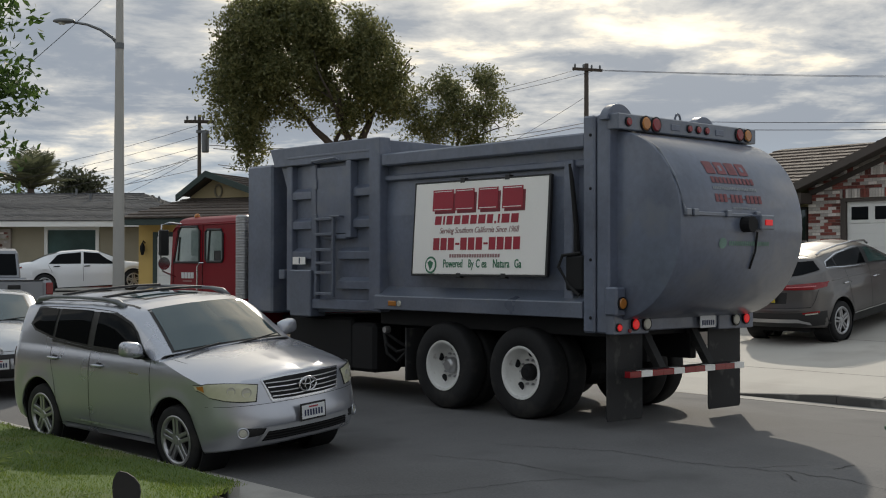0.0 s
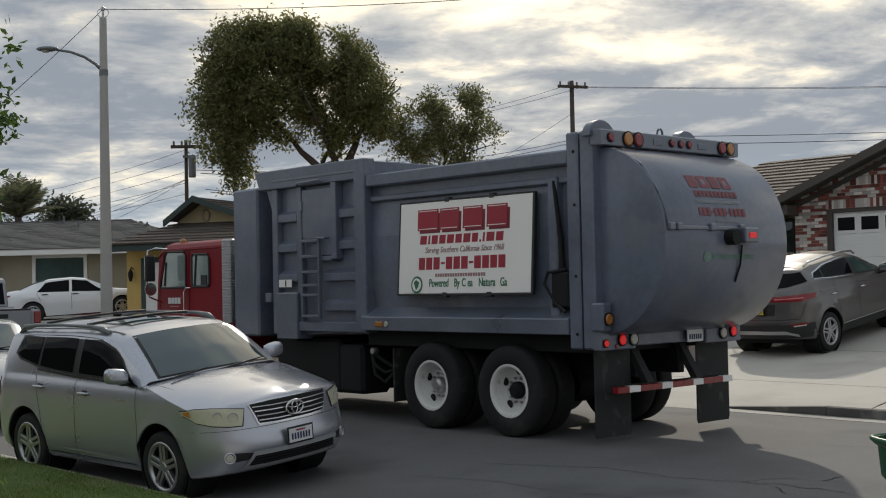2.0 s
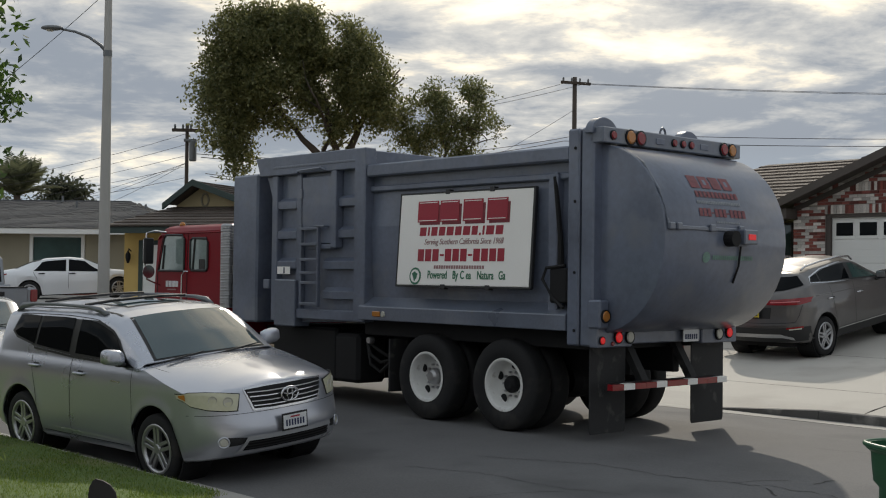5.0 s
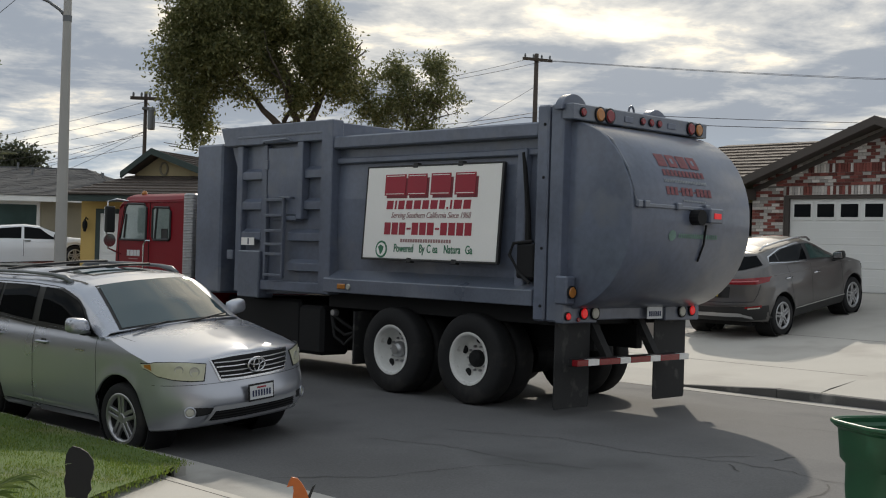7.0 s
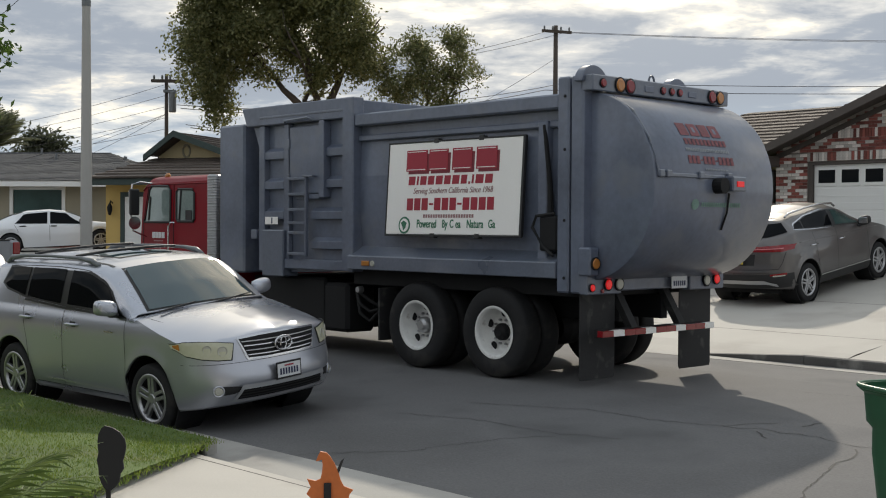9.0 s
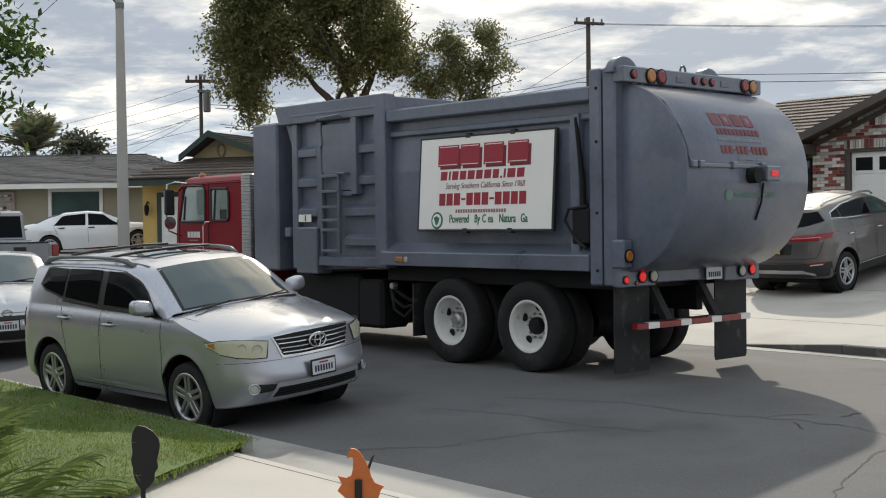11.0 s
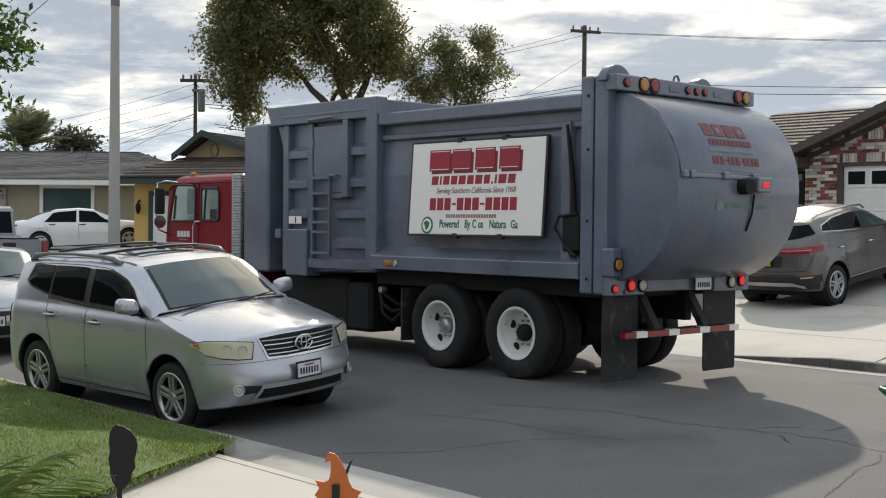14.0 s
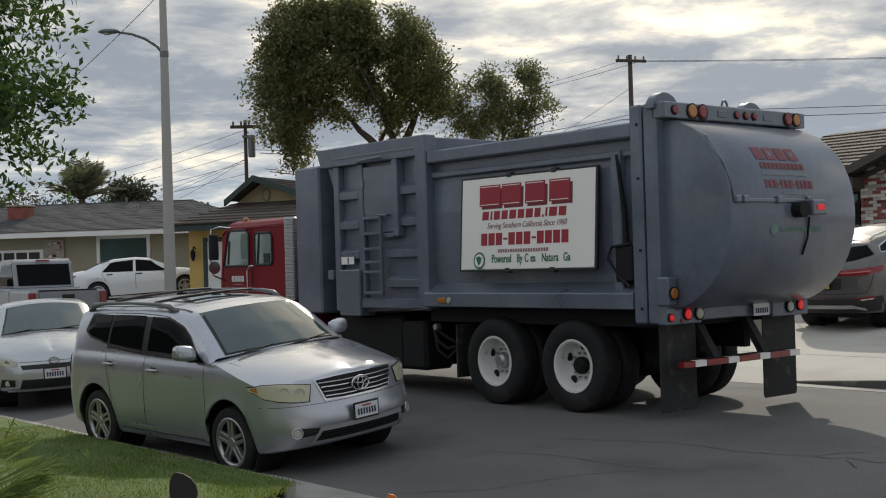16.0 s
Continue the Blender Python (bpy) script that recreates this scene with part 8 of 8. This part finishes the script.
palm(-20.9, 62.0, 1.0, 4.6, 34, 2.5, "far_palm", 31, "distant shaggy palm beyond the roofs", spread=0.9, leafw=0.07, step=0.10, up=0.9)
palm(-2.14, 4.8, 0.05, 0.25, 20, 1.12, "frond", 32, "low fan of palm fronds in the garden bed", "garden_palm", leafw=0.005, step=0.03, up=0.9)
palm(-2.42, 4.6, 0.05, 0.3, 18, 1.2, "frond", 33, "low fan of palm fronds in the garden bed", "garden_palm", leafw=0.005, step=0.03, up=0.9)


def shrub(u, d, z, w, h, seed, mt="leaf3"):
    rnd = random.Random(seed)
    p = at(u, d, z)
    c = empty("shrub", pose(p.x, p.y, p.z), "green leafy shrub in the planter", "shrub", group="planter shrubs")
    vs, fs = leaves(rnd, [((0, 0, h * 0.5), (w, w, h * 0.55))], 1800, 0.09, 0.2, 0.0)
    raw("foliage", vs, fs, mt, c)
    part("stem", bm_tube([(0, 0, -0.2), (0, 0, h * 0.6)], 0.02, 6), "bark", c)


for k, (u, w, h) in enumerate(((14.6, 0.5, 0.8), (15.3, 0.4, 0.6), (16.2, 0.6, 0.9), (17.2, 0.5, 1.1))):
    shrub(u, 22.6, 1.1, w, h, 40 + k)

def yard_sign():
    p = at(14.75, 21.2, 1.05)
    s = empty("yard_sign", pose(p.x, p.y, p.z, 0, 0, -30), "small blue octagonal yard sign on a post", "sign")
    bd = part("sign_face", bm_prism([(0.16 * math.cos(k * math.pi / 4 + 0.39), 0.62 + 0.16 * math.sin(k * math.pi / 4 + 0.39)) for k in range(8)], "y", -0.01, 0.01, 0.003), "blue", s)
    part("sign_bar", bm_box(-0.09, 0.09, -0.016, -0.011, 0.59, 0.65), "plate", bd)
    part("post", bm_tube([(0, 0.01, -0.6), (0, 0.01, 0.5)], 0.012, 6), "steel", s)


yard_sign()

# ---- things in the front yard ----


def wheelie_bin():
    c = empty("wheeled_bin", pose(3.11, 7.35, -0.19, 0, 0, 12), "dark green plastic wheeled bin with its lid open", "bin")
    secs = [(0.0, 0.21, 0.24, 0.0), (0.1, 0.22, 0.25, 0.0), (0.62, 0.27, 0.30, 0.0), (0.78, 0.27, 0.30, 0.0), (0.82, 0.30, 0.33, 0.0), (1.0, 0.31, 0.345, 0.0), (1.02, 0.335, 0.37, 0.0), (1.05, 0.335, 0.37, 0.0)]
    vs, fs = [], []
    n = 32
    for inner in (0, 1):
        for z, a, b, o in (secs if not inner else secs[::-1]):
            for k in range(n):
                t = 2 * math.pi * k / n
                e = 0.5
                ca, sa = math.cos(t), math.sin(t)
                g = 0.022 * inner
                vs.append((math.copysign(abs(ca) ** e, ca) * (b - g), math.copysign(abs(sa) ** e, sa) * (a - g), z + (0.03 if inner and z < 0.05 else 0)))
    m = len(secs) * 2
    for i in range(m - 1):
        for k in range(n):
            fs.append((i * n + k, i * n + (k + 1) % n, (i + 1) * n + (k + 1) % n, (i + 1) * n + k))
    fs.append(tuple(range(n))[::-1])
    fs.append(tuple(range((m - 1) * n, m * n)))
    tub = raw("tub", vs, fs, "binm", c, smooth=True)
    tub.data.set_sharp_from_angle(angle=radians(40))
    part("rim", bm_tube([(math.copysign(abs(math.cos(t)) ** 0.5, math.cos(t)) * 0.372, math.copysign(abs(math.sin(t)) ** 0.5, math.sin(t)) * 0.337, 1.045) for t in np.linspace(0, 2 * math.pi, 49)], 0.016, 8), "binm", c, smooth=True)
    part("handle", bm_tube([(-0.31, -0.33, 0.95), (-0.31, -0.41, 0.97), (-0.2, -0.425, 0.975), (0.2, -0.425, 0.975), (0.31, -0.41, 0.97), (0.31, -0.33, 0.95)], 0.019, 10), "binm", c, smooth=True)
    for x in (-0.19, 0.19):
        part("handle_bracket", bm_box(x - 0.055, x + 0.055, -0.455, -0.33, 0.90, 1.02, 0.016, 2), "binm", c)
    out = [(-0.30, 0.90), (-0.36, 0.83), (-0.395, 0.72), (-0.405, 0.64), (-0.405, 0.16), (-0.37, 0.08), (-0.28, 0.05), (0.28, 0.05), (0.37, 0.08), (0.405, 0.16), (0.405, 0.64), (0.395, 0.72), (0.36, 0.83), (0.30, 0.90)]
    lid = part("lid", bm_prism(out, "y", -0.51, -0.44, 0.018), "binm", c, "lid hanging open down the back")
    part("lid_panel", bm_prism([(x * 0.78, 0.12 + (z - 0.05) * 0.78) for x, z in out], "y", -0.525, -0.505, 0.012), "binm", lid)
    part("lid_inset", bm_prism([(x * 0.62, 0.17 + (z - 0.05) * 0.52) for x, z in out], "y", -0.536, -0.52, 0.010), "binm", lid)
    for x in (-0.24, 0.24):
        part("wheel", bm_lathe([(0.05, x - 0.03), (0.125, x - 0.03), (0.125, x + 0.03), (0.05, x + 0.03)], 20, "x"), "rubber", c, m=Matrix.Translation((0, -0.27, 0.125)))
    return c


wheelie_bin()


def cutout(name, x, y, z, rz, pts, mt, stake, label, scale=1.0, base=0.05):
    c = empty(name, pose(x, y, z, 0, 0, rz), label, "yard ornament")
    part("board", bm_prism([(a * scale, b * scale) for a, b in pts], "y", -0.006, 0.006, 0.0), mt, c)
    part("stake", bm_box(stake[0] - 0.012, stake[0] + 0.012, 0.006, 0.02, base - z, stake[1], 0.002), "matte", c)
    return c


skull = [(-0.015, 0.172), (0.023, 0.163), (0.061, 0.14), (0.087, 0.105), (0.095, 0.065), (0.087, 0.021), (0.078, -0.011), (0.084, -0.048), (0.066, -0.077), (0.061, -0.118), (0.043, -0.141), (0.014, -0.167), (-0.012, -0.156), (-0.032, -0.124), (-0.044, -0.089), (-0.047, -0.045), (-0.055, -0.008), (-0.047, 0.033), (-0.052, 0.085), (-0.047, 0.129), (-0.032, 0.16)]
cutout("head_cutout", -1.642, 6.29, 0.62, 0, skull, "matte", (0.0, -0.1), "black head-shaped cutout on a stake seen from behind", 1.0, 0.0)
hat = [(-0.028, 0.123), (-0.003, 0.118), (0.014, 0.101), (0.034, 0.069), (0.051, 0.03), (0.061, -0.005), (0.075, -0.03), (0.117, -0.047), (0.102, -0.064), (0.09, -0.103), (-0.048, -0.103), (-0.089, -0.064), (-0.07, -0.034), (-0.087, 0.002), (-0.048, -0.007), (-0.028, 0.002), (-0.021, 0.03), (-0.018, 0.064), (-0.021, 0.086), (-0.048, 0.079), (-0.038, 0.106)]
hc = cutout("hat_cutout", -0.45, 5.33, 0.715, 0, hat, "orange", (0.03, -0.05), "orange pointed hat cutout on a black stake", 1.0, 0.1)
part("backing_bar", bm_box(-0.012, 0.02, -0.02, -0.006, -0.11, -0.015, 0.002), "matte", hc)
part("feather", bm_prism([(0.04, 0.01), (0.052, 0.022), (0.068, 0.07), (0.078, 0.095), (0.062, 0.082), (0.046, 0.045)], "y", -0.004, 0.004), "trim", hc)

# bricks of the garage front: separate pieces nearest the drive, the rest joined
def brick_front():
    rnd = random.Random(7)
    made = 0
    rest_v, rest_f = {"brick": [], "brick_w": []}, {"brick": [], "brick_w": []}
    shared = {}
    jobs = []

    def course(x0, x1, z, odd):
        x = x0 - (0.105 if odd else 0.0)
        while x < x1 - 0.03:
            a, b = max(x, x0), min(x + 0.198, x1)
            if b - a > 0.03:
                jobs.append((round(b - a, 3), 0.064, a, z))
            x += 0.208

    def soldier(x0, x1, z):
        x = x0
        while x + 0.064 <= x1 + 0.01:
            jobs.append((0.064, 0.198, x, z))
            x += 0.074
    for k in range(33):
        z = -0.05 + k * 0.074
        course(BL, -2.5, z, k % 2)
        course(2.5, BR, z, k % 2)
    soldier(-2.5, 2.5, 2.21)
    k = 0
    z = 2.42
    while z < 3.55:
        half = (3.72 - z - 0.12) / (3.72 - 2.55) * 3.32
        half = min(half, 3.32)
        if abs(z - 2.42 - 4 * 0.074) < 0.01:
            soldier(-half + 0.05, half - 0.05, z)
            z += 0.208
        else:
            course(-half, half, z, k % 2)
            z += 0.074
        k += 1
    jobs.sort(key=lambda j: j[2])
    for w, hgt, x, z in jobs:
        mt = "brick_w" if rnd.random() < 0.46 else "brick"
        dy = rnd.uniform(-0.006, 0.006)
        if made < 300:
            key = (w, hgt, mt)
            if key not in shared:
                me = bpy.data.meshes.new("brick")
                b = bm_box(0, w, -0.02, 0.01, 0, hgt)
                b.to_mesh(me)
                b.free()
                me.materials.append(M[mt])
                shared[key] = me
            ob = new("brick", shared[key])
            ob.parent = BH
            ob.location = (x, dy, z)
            made += 1
        else:
            k0 = len(rest_v[mt])
            y0, y1 = -0.02 + dy, 0.01
            rest_v[mt] += [(x, y0, z), (x + w, y0, z), (x + w, y0, z + hgt), (x, y0, z + hgt), (x, y1, z), (x + w, y1, z), (x + w, y1, z + hgt), (x, y1, z + hgt)]
            rest_f[mt] += [tuple(k0 + i for i in q) for q in ((0, 1, 2, 3), (4, 0, 3, 7), (1, 5, 6, 2), (3, 2, 6, 7), (4, 5, 1, 0))]
    for mt in rest_v:
        if rest_v[mt]:
            ob = raw("brickwork", rest_v[mt], rest_f[mt], mt, BH)
            tagged(ob, kind="stuff")


brick_front()
